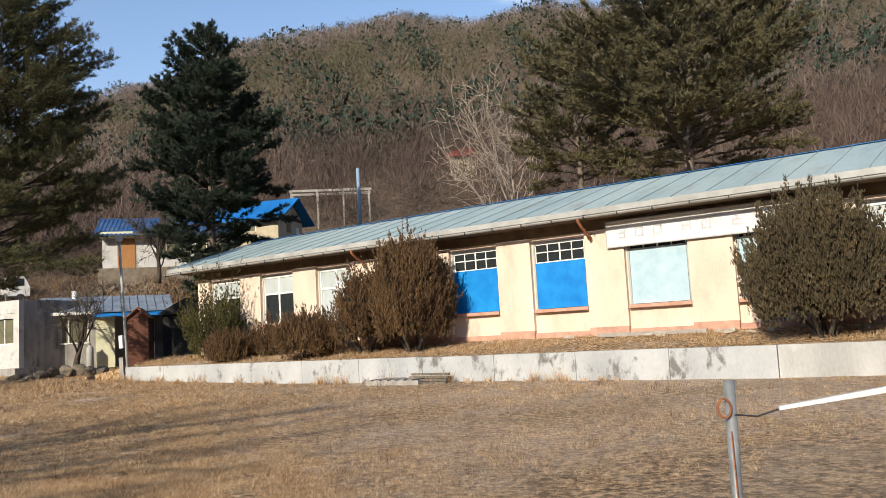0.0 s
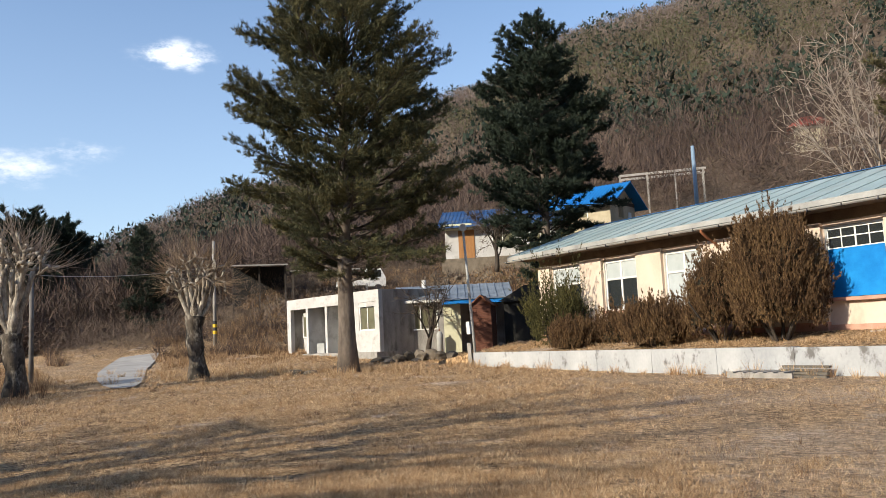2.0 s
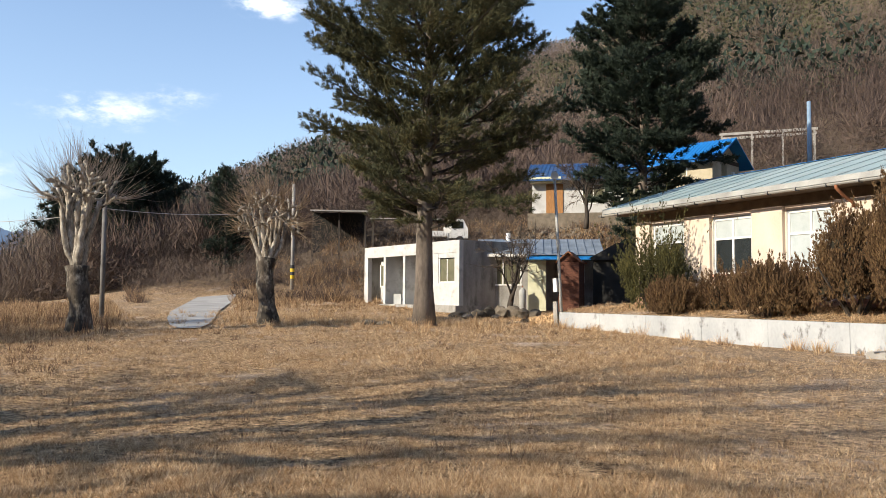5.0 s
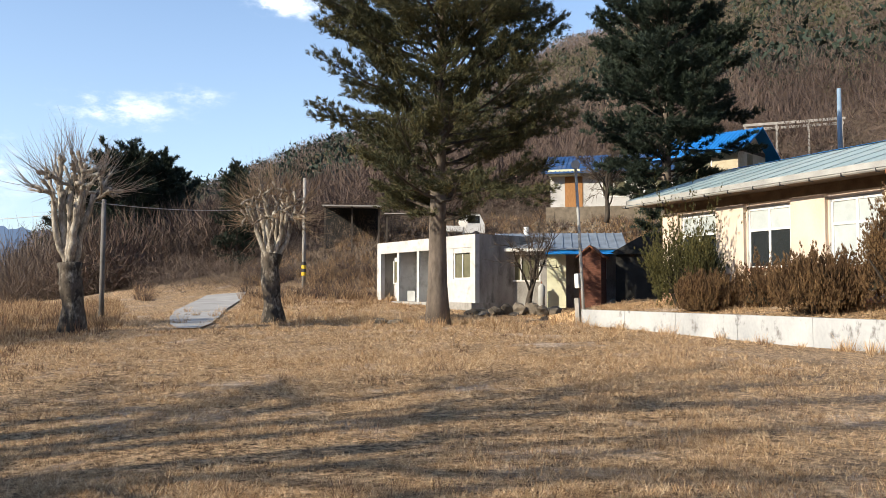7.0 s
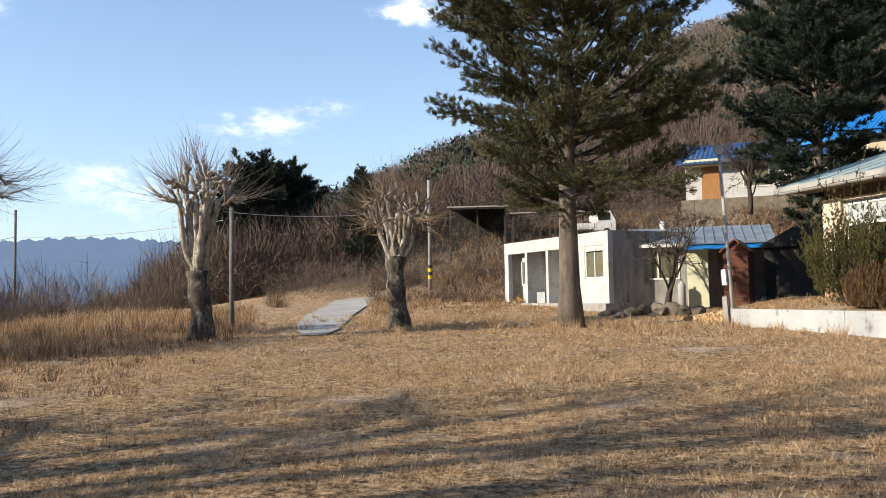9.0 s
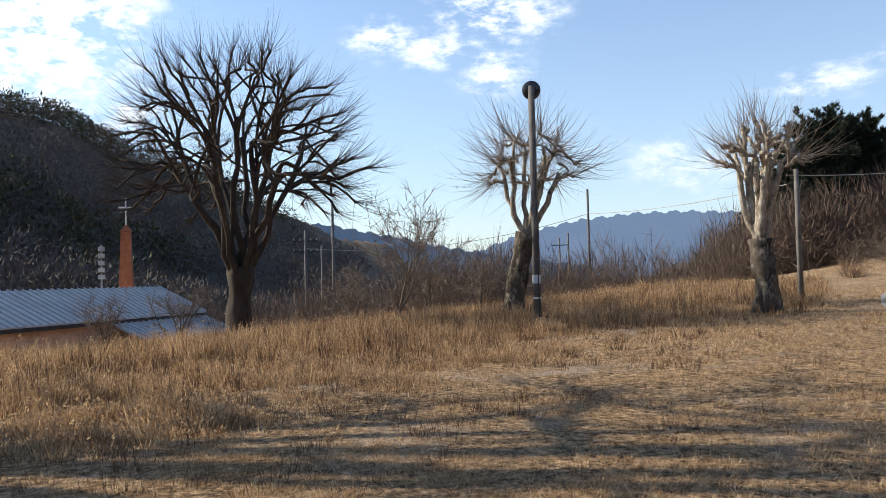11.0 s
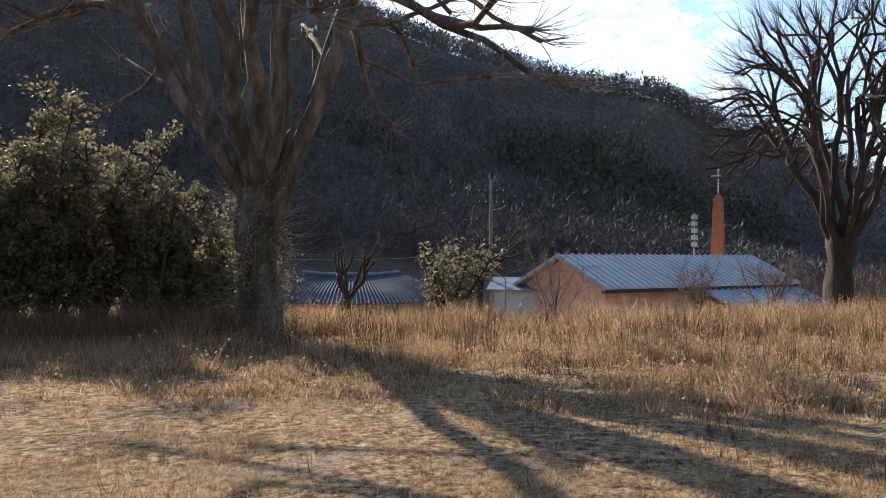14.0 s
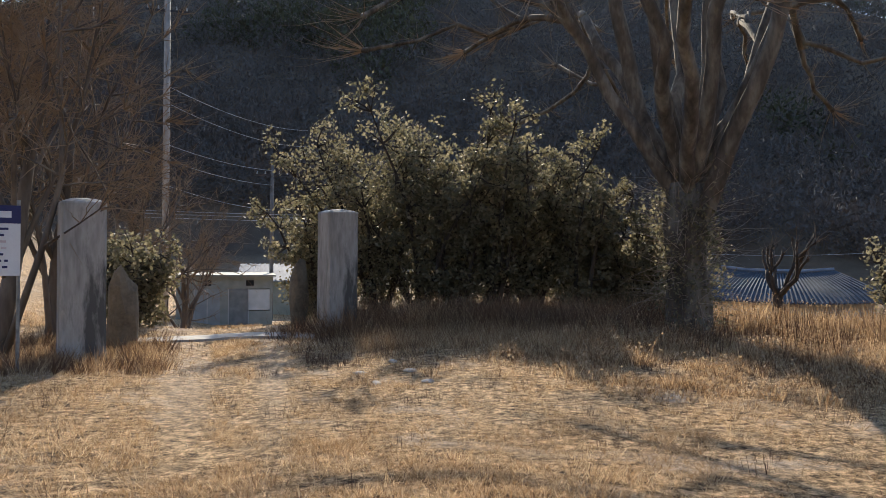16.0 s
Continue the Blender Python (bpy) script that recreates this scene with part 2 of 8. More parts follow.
M = {
    "plaster": material("cream_plaster", [(0.54, 0.44, 0.35), (0.64, 0.53, 0.435), (0.70, 0.59, 0.49)], 1.2, 0.9, 0.2, 30, stretch=(1, 1, 0.5), stain=((0.44, 0.36, 0.29), 1.4, 0.54, 0.80)),
    "plaster_pink": material("pink_render", [(0.38, 0.21, 0.155), (0.56, 0.34, 0.255)], 4, 0.9, 0.4),
    "white_paint": material("white_paint", [(0.62, 0.62, 0.60), (0.82, 0.82, 0.80)], 2, 0.6, 0.1),
    "trim": material("grey_trim", [(0.30, 0.31, 0.30), (0.42, 0.43, 0.42)], 2, 0.6, 0.1),
    "terrace_wall": material("flaking_white_wall", [(0.31, 0.325, 0.34), (0.47, 0.485, 0.49)], 1.0, 0.9, 0.5, 14, stretch=(1, 1, 0.6), stain=((0.16, 0.155, 0.15), 3.0, 0.56, 0.66)),
    "roof_green": material("pale_green_sheet_roof", [(0.22, 0.30, 0.31), (0.30, 0.385, 0.385), (0.36, 0.43, 0.42)], 0.5, 0.55, 0.1, 8, spec=0.5, stretch=(1, 0.3, 0.3), stain=((0.26, 0.27, 0.25), 1.6, 0.52, 0.72)),
    "gutter": material("grey_gutter", [(0.26, 0.26, 0.25), (0.42, 0.42, 0.40)], 2, 0.45, 0.05),
    "rust": material("rusty_metal", [(0.16, 0.06, 0.03), (0.36, 0.15, 0.07)], 6, 0.8, 0.3),
    "soffit": material("brown_soffit", [(0.10, 0.07, 0.05), (0.20, 0.14, 0.09)], 3, 0.9, 0.2),
    "blue_board": material("bright_blue_board", [(0.0, 0.15, 0.50), (0.01, 0.25, 0.66)], 2.5, 0.5, 0.05),
    "pale_board": material("pale_blue_board", [(0.32, 0.46, 0.54), (0.42, 0.56, 0.62)], 3, 0.6, 0.2, 9),
    "blue_roof": material("blue_sheet_roof", [(0.01, 0.14, 0.42), (0.02, 0.24, 0.62)], 0.6, 0.4, 0.05),
    "old_roof": material("worn_blue_grey_roof", [(0.12, 0.15, 0.19), (0.22, 0.26, 0.31)], 1.5, 0.6, 0.2),
    "concrete": material("weathered_concrete", [(0.16, 0.15, 0.14), (0.30, 0.29, 0.27), (0.40, 0.39, 0.36)], 1.8, 0.95, 0.5, 25, stretch=(1, 1, 0.45), stain=((0.07, 0.065, 0.055), 1.6, 0.55, 0.75)),
    "cream_wall": material("pale_cream_wall", [(0.55, 0.55, 0.38), (0.68, 0.68, 0.50)], 2, 0.9, 0.2),
    # Near black: shade of rooms and openings put into colour; also black sheeting.
    "shade_and_sheet_black": material("opening_shade_and_black_sheet", [(0.015, 0.015, 0.015), (0.03, 0.03, 0.028)], 2, 0.9, 0),
    "old_wood": material("red_brown_boards", [(0.07, 0.03, 0.02), (0.17, 0.07, 0.045)], 5, 0.85, 0.4, stretch=(1, 1, 6)),
    "orange_wood": material("orange_wooden_door", [(0.26, 0.12, 0.04), (0.38, 0.19, 0.07)], 4, 0.6, 0.1, stretch=(6, 6, 1)),
    "grey_metal": material("galvanised_pipe", [(0.16, 0.17, 0.17), (0.32, 0.33, 0.33)], 9, 0.5, 0.1, metal=0.4, stain=((0.25, 0.14, 0.08), 9, 0.6, 0.75)),
    "pole_concrete": material("pole_concrete", [(0.24, 0.23, 0.21), (0.38, 0.36, 0.33)], 3, 0.9, 0.2),
    "dark_metal": material("dark_metal", [(0.03, 0.03, 0.035), (0.07, 0.07, 0.075)], 5, 0.5, 0.05, metal=0.3),
    "yellow": material("yellow_band", [(0.65, 0.42, 0.02), (0.80, 0.55, 0.05)], 5, 0.6, 0.05),
    "blue_pole": material("blue_grey_pole", [(0.16, 0.24, 0.33), (0.24, 0.33, 0.43)], 3, 0.5, 0.05),
    "bark_plane": material("mottled_plane_bark", [(0.035, 0.028, 0.022), (0.11, 0.09, 0.07), (0.50, 0.46, 0.38)], 2.4, 0.9, 0.8, 14, stretch=(1, 1, 0.5), stain=((0.035, 0.03, 0.024), 2.2, 0.46, 0.56)),
    "bark_limb": material("pale_blotched_limb_bark", [(0.09, 0.075, 0.06), (0.28, 0.245, 0.20), (0.54, 0.50, 0.42)], 5, 0.9, 0.6, 20, stretch=(1, 1, 0.4), stain=((0.06, 0.05, 0.04), 4.0, 0.55, 0.65)),
    "bark_dark": material("dark_bark", [(0.03, 0.025, 0.02), (0.085, 0.07, 0.058)], 3, 0.95, 0.8, 16, stretch=(1, 1, 0.3)),
    "bark_pine": material("pine_bark", [(0.06, 0.05, 0.042), (0.20, 0.165, 0.135)], 3, 0.95, 0.8, 16, stretch=(1, 1, 0.3)),
    "twig": material("tan_twigs", [(0.20, 0.14, 0.09), (0.34, 0.26, 0.18)], 1, 0.8, 0, random_amount=0.3, island=True),
    "twig_dark": material("dark_twigs", [(0.07, 0.055, 0.045), (0.16, 0.12, 0.09)], 1, 0.8, 0, random_amount=0.3, island=True),
    "twig_pale": material("pale_twigs", [(0.26, 0.21, 0.17), (0.42, 0.36, 0.30)], 1, 0.8, 0, random_amount=0.3, island=True),
    "pine_leaf": material("pine_needles", [(0.020, 0.026, 0.014), (0.060, 0.064, 0.030), (0.15, 0.13, 0.05)], 0.5, 0.75, 0, random_amount=0.5, island=True),
    "spruce_leaf": material("spruce_needles", [(0.014, 0.024, 0.016), (0.034, 0.05, 0.032)], 0.5, 0.75, 0, random_amount=0.5, island=True),
    "juniper_leaf": material("bronzed_juniper_leaves", [(0.030, 0.018, 0.010), (0.105, 0.060, 0.028), (0.21, 0.135, 0.06)], 1.2, 0.8, 0, random_amount=0.5, island=True),
    "juniper_green": material("green_juniper_leaves", [(0.018, 0.016, 0.010), (0.062, 0.048, 0.026), (0.14, 0.108, 0.055)], 1.2, 0.8, 0, random_amount=0.5, island=True),
    "shrub_leaf": material("glossy_shrub_leaves", [(0.07, 0.07, 0.045), (0.19, 0.17, 0.10), (0.36, 0.31, 0.21)], 1.2, 0.6, 0, random_amount=0.5, island=True, spec=0.35, thin=0.5),
    "bare_wood": material("bare_hill_trees", [(0.045, 0.036, 0.030), (0.115, 0.087, 0.070), (0.22, 0.168, 0.13)], 0.02, 0.9, 0, 0.1, random_amount=0.3, island=True),
    "hill_pine": material("hill_pines", [(0.05, 0.05, 0.03), (0.085, 0.082, 0.042), (0.13, 0.12, 0.062)], 0.02, 0.85, 0, 0.1, random_amount=0.4, island=True),
    "dry_grass": material("dry_grass_blades", [(0.12, 0.07, 0.035), (0.48, 0.31, 0.165), (0.95, 0.76, 0.50)], 3.2, 0.8, 0, 11, random_amount=0.9, island=True, thin=0.4),
    "weed": material("dry_weed_stems", [(0.07, 0.042, 0.026), (0.32, 0.20, 0.11), (0.88, 0.66, 0.40)], 1.6, 0.8, 0, 7, random_amount=0.8, island=True, thin=0.45),
    "weed_dark": material("brown_weeds", [(0.06, 0.036, 0.024), (0.20, 0.115, 0.07)], 1, 0.9, 0, random_amount=0.4, island=True),
    "stone": material("field_stone", [(0.045, 0.038, 0.03), (0.13, 0.108, 0.082), (0.25, 0.21, 0.16)], 2.5, 0.95, 0.8, 20, random_amount=0.5),
    "church_wall": material("orange_brick_render", [(0.58, 0.32, 0.21), (0.74, 0.46, 0.33)], 2, 0.9, 0.2),
    "steeple": material("brick_red_steeple", [(0.30, 0.09, 0.04), (0.42, 0.15, 0.07)], 3, 0.8, 0.2),
    "church_roof": material("pale_metal_roof", [(0.38, 0.40, 0.41), (0.50, 0.52, 0.52)], 0.5, 0.55, 0.05, stain=((0.30, 0.30, 0.29), 0.6, 0.55, 0.75)),
    "tile_roof": material("blue_tile_roof", [(0.045, 0.06, 0.08), (0.08, 0.10, 0.125)], 2, 0.85, 0.2),
    # Worn blue sheet, its base darkened further for the spruce's shade.
    "worn_shaded_blue_roof": material("worn_shaded_blue_roof", [(0.015, 0.05, 0.14), (0.03, 0.10, 0.26)], 1.2, 0.5, 0.1, stain=((0.14, 0.15, 0.17), 1.0, 0.5, 0.7)),
    "road": material("pale_concrete_road", [(0.28, 0.27, 0.25), (0.42, 0.40, 0.37)], 0.8, 0.9, 0.3),
    "red_roof": material("rust_red_roof", [(0.20, 0.04, 0.03), (0.30, 0.07, 0.05)], 2, 0.7, 0.1),
    "rock": material("hillside_rock", [(0.22, 0.19, 0.15), (0.40, 0.36, 0.30)], 0.3, 0.95, 0.8, 3),
}


M["seed_head"] = material("pale_seed_heads", [(0.22, 0.14, 0.08), (0.62, 0.46, 0.28)], 2.0, 0.8, 0, random_amount=0.4, island=True, thin=0.4)


M["cable"] = material("weathered_cable", [(0.34, 0.34, 0.34), (0.46, 0.46, 0.46)], 2.0, 1.0, 0, spec=0.0)


def glass_material():
    m = bpy.data.materials.new("window_glass")
    m.use_nodes = True
    p = m.node_tree.nodes["Principled BSDF"]
    p.inputs["Base Color"].default_value = (0.05, 0.06, 0.065, 1)
    p.inputs["Roughness"].default_value = 0.06
    p.inputs["Transmission Weight"].default_value = 0.5
    p.inputs["IOR"].default_value = 1.45
    return m


M["glass"] = glass_material()


def ground_material():
    """Dry turf over pale sandy soil, weedy towards the edge of the yard."""
    m = bpy.data.materials.new("dry_turf")
    m.use_nodes = True
    nt = m.node_tree
    N, L = nt.nodes.new, nt.links.new
    p = nt.nodes["Principled BSDF"]
    p.inputs["Roughness"].default_value = 0.95
    p.inputs["Specular IOR Level"].default_value = 0.15
    co = N("ShaderNodeTexCoord")

    def tex(scale, detail=6, rough=0.6, dist=0.0):
        n = N("ShaderNodeTexNoise")
        n.inputs["Scale"].default_value, n.inputs["Detail"].default_value = scale, detail
        n.inputs["Roughness"].default_value, n.inputs["Distortion"].default_value = rough, dist
        L(co.outputs["Object"], n.inputs["Vector"])
        return n.outputs["Fac"]

    def ramp(f, stops):
        r = N("ShaderNodeValToRGB")
        els = r.color_ramp.elements
        for i, (pos, col) in enumerate(stops):
            el = els[i] if i < 2 else els.new(pos)
            el.position, el.color = pos, (*col, 1)
        L(f, r.inputs[0])
        return r.outputs[0]

    def mix(f, a, b):
        x = N("ShaderNodeMix")
        x.data_type = "RGBA"
        L(f, x.inputs[0])
        L(a, x.inputs[6])
        L(b, x.inputs[7])
        return x.outputs[2]

    grass = ramp(tex(9, 8, 0.86), [(0.41, (0.05, 0.03, 0.017)), (0.58, (0.95, 0.68, 0.40)), (0.5, (0.42, 0.27, 0.145))])
    soil = ramp(tex(11, 8, 0.88), [(0.40, (0.24, 0.17, 0.12)), (0.59, (0.95, 0.77, 0.60))])
    dark = ramp(tex(8, 8, 0.86), [(0.42, (0.04, 0.028, 0.019)), (0.60, (0.62, 0.44, 0.27))])
    f1 = ramp(tex(0.55, 6, 0.68, 0.5), [(0.54, (0, 0, 0)), (0.68, (1, 1, 1))])
    f2 = ramp(tex(0.9, 6, 0.7, 0.3), [(0.52, (0, 0, 0)), (0.68, (1, 1, 1))])
    yard = mix(f2, mix(f1, grass, soil), dark)
    hill = ramp(tex(0.08, 8, 0.7), [(0.3, (0.07, 0.05, 0.038)), (0.7, (0.20, 0.15, 0.10))])
    at = N("ShaderNodeAttribute")
    at.attribute_name = "hill"
    pa = N("ShaderNodeAttribute")
    pa.attribute_name = "path"
    L(mix(at.outputs["Fac"], mix(pa.outputs["Fac"], yard, soil), hill), p.inputs["Base Color"])
    b = N("ShaderNodeBump")
    b.inputs["Strength"].default_value, b.inputs["Distance"].default_value = 1.0, 0.12
    L(tex(9, 8, 0.86), b.inputs["Height"])
    L(b.outputs[0], p.inputs["Normal"])
    return m


M["ground"] = ground_material()


# ---- mesh building ----
class Mesh:
    """Collects vertices and faces."""

    def __init__(self):
        self.v, self.f, self.n = [], [], 0

    def add(self, verts, faces):
        verts = np.asarray(verts, float).reshape(-1, 3)
        self.v.append(verts)
        self.f.extend([tuple(i + self.n for i in f) for f in faces])
        self.n += len(verts)
        return self

    def box(self, x0, x1, y0, y1, z0, z1):
        v = [(x, y, z) for z in (z0, z1) for y in (y0, y1) for x in (x0, x1)]
        return self.add(v, [(0, 2, 3, 1), (4, 5, 7, 6), (0, 1, 5, 4), (2, 6, 7, 3), (0, 4, 6, 2), (1, 3, 7, 5)])

    def prism(self, outline, axis, lo, hi):
        """An outline of 2D points pushed along an axis (0: x, 1: y, 2: z)."""
        k = len(outline)
        v = []
        for d in (lo, hi):
            for a, b in outline:
                p = [a, b]
                p.insert(axis, d)
                v.append(p)
        f = [tuple(range(k))[::-1], tuple(range(k, 2 * k))] + [(i, (i + 1) % k, k + (i + 1) % k, k + i) for i in range(k)]
        return self.add(v, f)

    def tube(self, points, radii, sides=6, cap=True):
        P = np.asarray(points, float)
        n = len(P)
        ang = np.arange(sides) * 2 * np.pi / sides
        T = np.gradient(P, axis=0)
        T /= np.linalg.norm(T, axis=1)[:, None] + 1e-9
        ref = np.array([0.0, 0, 1]) if abs(T[0][2]) < 0.9 else np.array([1.0, 0, 0])
        A = np.cross(T, ref)
        A /= np.linalg.norm(A, axis=1)[:, None] + 1e-9
        B = np.cross(T, A)
        R = np.asarray(radii, float).reshape(-1, 1, 1) if np.ndim(radii) else np.full((n, 1, 1), radii)
        v = P[:, None] + R * (A[:, None] * np.cos(ang)[None, :, None] + B[:, None] * np.sin(ang)[None, :, None])
        f = []
        for i in range(n - 1):
            for j in range(sides):
                k = (j + 1) % sides
                f.append((i * sides + j, (i + 1) * sides + j, (i + 1) * sides + k, i * sides + k))
        if cap:
            f += [tuple(range(sides)), tuple(range((n - 1) * sides, n * sides))[::-1]]
        return self.add(v.reshape(-1, 3), f)

    def data(self, name, smooth=False, move=None):
        me = bpy.data.meshes.new(name)
        V = np.concatenate(self.v) if self.v else np.zeros((0, 3))
        if move is not None:
            V = V - np.asarray(move)
        me.from_pydata(V.tolist(), [], self.f)
        if smooth:
            me.shade_smooth()
        me.update()
        return me


def soup(name, V, k):
    """A mesh of separate faces of k corners each, from an array of corners."""
    me = bpy.data.meshes.new(name)
    V = np.asarray(V, dtype=np.float32).reshape(-1, 3)
    n = len(V) // k
    me.vertices.add(len(V))
    me.vertices.foreach_set("co", V.ravel())
    me.loops.add(len(V))
    me.loops.foreach_set("vertex_index", np.arange(len(V), dtype=np.int32))
    me.polygons.add(n)
    me.polygons.foreach_set("loop_start", np.arange(n, dtype=np.int32) * k)
    me.update(calc_edges=True)
    return me


def part(name, mesh, mat, parent=None, label="", smooth=False, place=None):
    """One mesh object, under its thing or on its own."""
    me = mesh.data(name, smooth) if isinstance(mesh, Mesh) else mesh
    if not me.materials:
        me.materials.append(M[mat])
    ob = new(name, me)
    if place is not None:
        ob.matrix_basis = place
    if parent is not None:
        ob.parent = parent
    return tagged(ob, label)


def thing(name, label, category, place=None, group=""):
    ob = new(name)
    ob.empty_display_size = 0.2
    if place is not None:
        ob.matrix_basis = place
    return tagged(ob, label, category, group)


rng = np.random.default_rng(7)

# ---- the lie of the land ----
FA = radians(54.07)
FD = np.array([-math.sin(FA), math.cos(FA)])  # along the school front, away
FE = np.array([math.cos(FA), math.sin(FA)])  # square to it, uphill
CENTRE = np.array([-4.0, 6.0])


def world_xy(s, c):
    p = FD * s + FE * c
    return float(p[0]), float(p[1])


RADII = [0, 18, 26, 34, 42, 48, 54, 60, 72, 90, 150]
PROFILE = {  # bearing: heights at RADII
    -180: [0, -.3, -.3, -.3, -.3, 0, 1, 2, 3, 4, 8], -120: [0, 0, .1, .3, .8, 2, 3, 4, 7, 10, 20], -60: [0, .2, .3, .6, 2, 4, 6, 7, 12, 17, 38],
    -12: [0, .15, .25, .6, 2.2, 3.6, 5.5, 7, 11, 17, 42], 5: [0, .15, .25, .5, 1.4, 3, 5, 7, 9.5, 16, 40], 17: [0, .15, .3, .5, .9, 2.5, 5.6, 7.3, 9.3, 14, 34],
    24: [0, .15, .3, .5, .8, 1.6, 4.6, 7.0, 9.2, 13, 30], 34: [0, .12, .28, .5, .9, 1.2, 3.0, 5.8, 7.5, 10, 20], 42: [0, .1, .25, .5, .8, 1.0, 1.9, 3.2, 4.6, 7, 14],
    48: [0, .1, .22, .45, .6, .8, 1.2, 1.9, 2.6, 3.5, 8], 54: [0, .1, .2, .4, .5, .7, .8, 1.0, .9, 0, 1], 62: [0, .05, .1, .3, .4, .5, .4, 0, -1.5, -4, -7],
    75: [0, -.05, -.12, -.3, -.6, -1.0, -1.5, -2.5, -4, -6, -8], 90: [0, -.15, -.5, -1.0, -1.7, -2.4, -3, -3.4, -4.5, -6, -8], 105: [0, -.25, -1.0, -1.9, -3, -3.4, -3.5, -3.6, -4.2, -5, 8],
    122: [0, -.3, -1.2, -2.3, -3.2, -3.6, -3.6, -3.6, -3.6, -3, 18], 140: [0, -.3, -1.0, -2.3, -3.0, -3.3, -3.4, -3.5, -3.2, -1, 26],
    160: [0, -.55, -2.0, -2.9, -3.15, -3.2, -3.2, -3.2, -3, 0, 26], 180: [0, -.3, -.3, -.3, -.3, 0, 1, 2, 3, 4, 8]}
SKYLINE = {-180: (13, 420), -120: (15, 420), -60: (19.8, 450), -12.4: (22.0, 450), -9.3: (22.9, 450), -4: (21.9, 450), 1.4: (22.7, 450), 7.6: (21.6, 450), 13.5: (20.7, 450), 18: (18.0, 450), 21.7: (17.6, 450),
           30: (13.2, 430), 35.6: (11.7, 400), 40: (10.1, 380), 43.5: (8.3, 350), 46: (7.3, 330), 48: (8.6, 240), 50: (9.4, 220), 53: (8.4, 220), 55.5: (5.0, 260), 58: (1.2, 500), 62: (0.3, 600), 78: (0.2, 600), 80.2: (3.0, 700), 83.7: (3.9, 420),
           87: (5.7, 360), 92: (7.8, 330), 98: (9.8, 320), 101.6: (11.8, 300), 106.7: (12.5, 300), 112: (14.0, 300), 116.5: (15.3, 300), 122: (17.1, 300), 130: (18.6, 300), 145: (19.5, 300), 160: (19.5, 300), 180: (13, 420)}
_pb = np.array(sorted(PROFILE))
_ph = np.array([PROFILE[b] for b in _pb], float)
_sb = np.array(sorted(SKYLINE), float)
_sk = np.array([SKYLINE[b] for b in _sb], float)


def smooth_noise(x, y, seed=0):
    r = np.zeros_like(x)
    for k, (fx, fy, ph, a) in enumerate([(1, .3, .2, 1), (-.4, 1.1, 1.7, 1), (1.9, 1.3, 2.9, .5), (-2.3, 1.7, .6, .5), (3.9, -3.1, 4.1, .3), (4.7, 5.3, 5.2, .25)]):
        r += a * np.sin(fx * x + fy * y + ph + seed * (k + 1.3))
    return r / 2.5


def ground_z(x, y):
    x, y = np.asarray(x, float), np.asarray(y, float)
    dx, dy = x - CENTRE[0], y - CENTRE[1]
    r = np.hypot(dx, dy)
    b = np.degrees(np.arctan2(-dx, dy))
    cols = [np.interp(b, _pb, _ph[:, k]) for k in range(len(RADII))]
    z = np.zeros_like(r)
    for k in range(len(RADII) - 1):
        a, c = RADII[k], RADII[k + 1]
        inside = (r >= a) & (r < c)
        t = (r - a) / (c - a)
        z = np.where(inside, cols[k] + (cols[k + 1] - cols[k]) * t, z)
    el, R = np.interp(b, _sb, _sk[:, 0]), np.interp(b, _sb, _sk[:, 1])
    top = 1.4 + R * np.tan(np.radians(el)) - 7
    t = np.clip((r - 150) / (R - 150), 0, None)
    far = cols[-1] + (top - cols[-1]) * np.where(t < 1, t ** 0.92, np.maximum(1 - (t - 1) * 0.7, 0))
    far = far + smooth_noise(x / 45, y / 45) * np.clip((r - 150) / 100, 0, 1) * np.clip((1 - t) * 3, 0, 1) * 7 * np.clip(el / 10, 0, 1)
    z = np.where(r >= 150, far, z)
    z = z + smooth_noise(x / 1.7, y / 1.7, 2) * 0.02 * np.clip(r / 8, 0, 1) + smooth_noise(x / 8, y / 8, 3) * 0.5 * np.clip((r - 60) / 40, 0, 1)
    return z


def gz(x, y):
    return float(ground_z(np.array([x]), np.array([y]))[0])


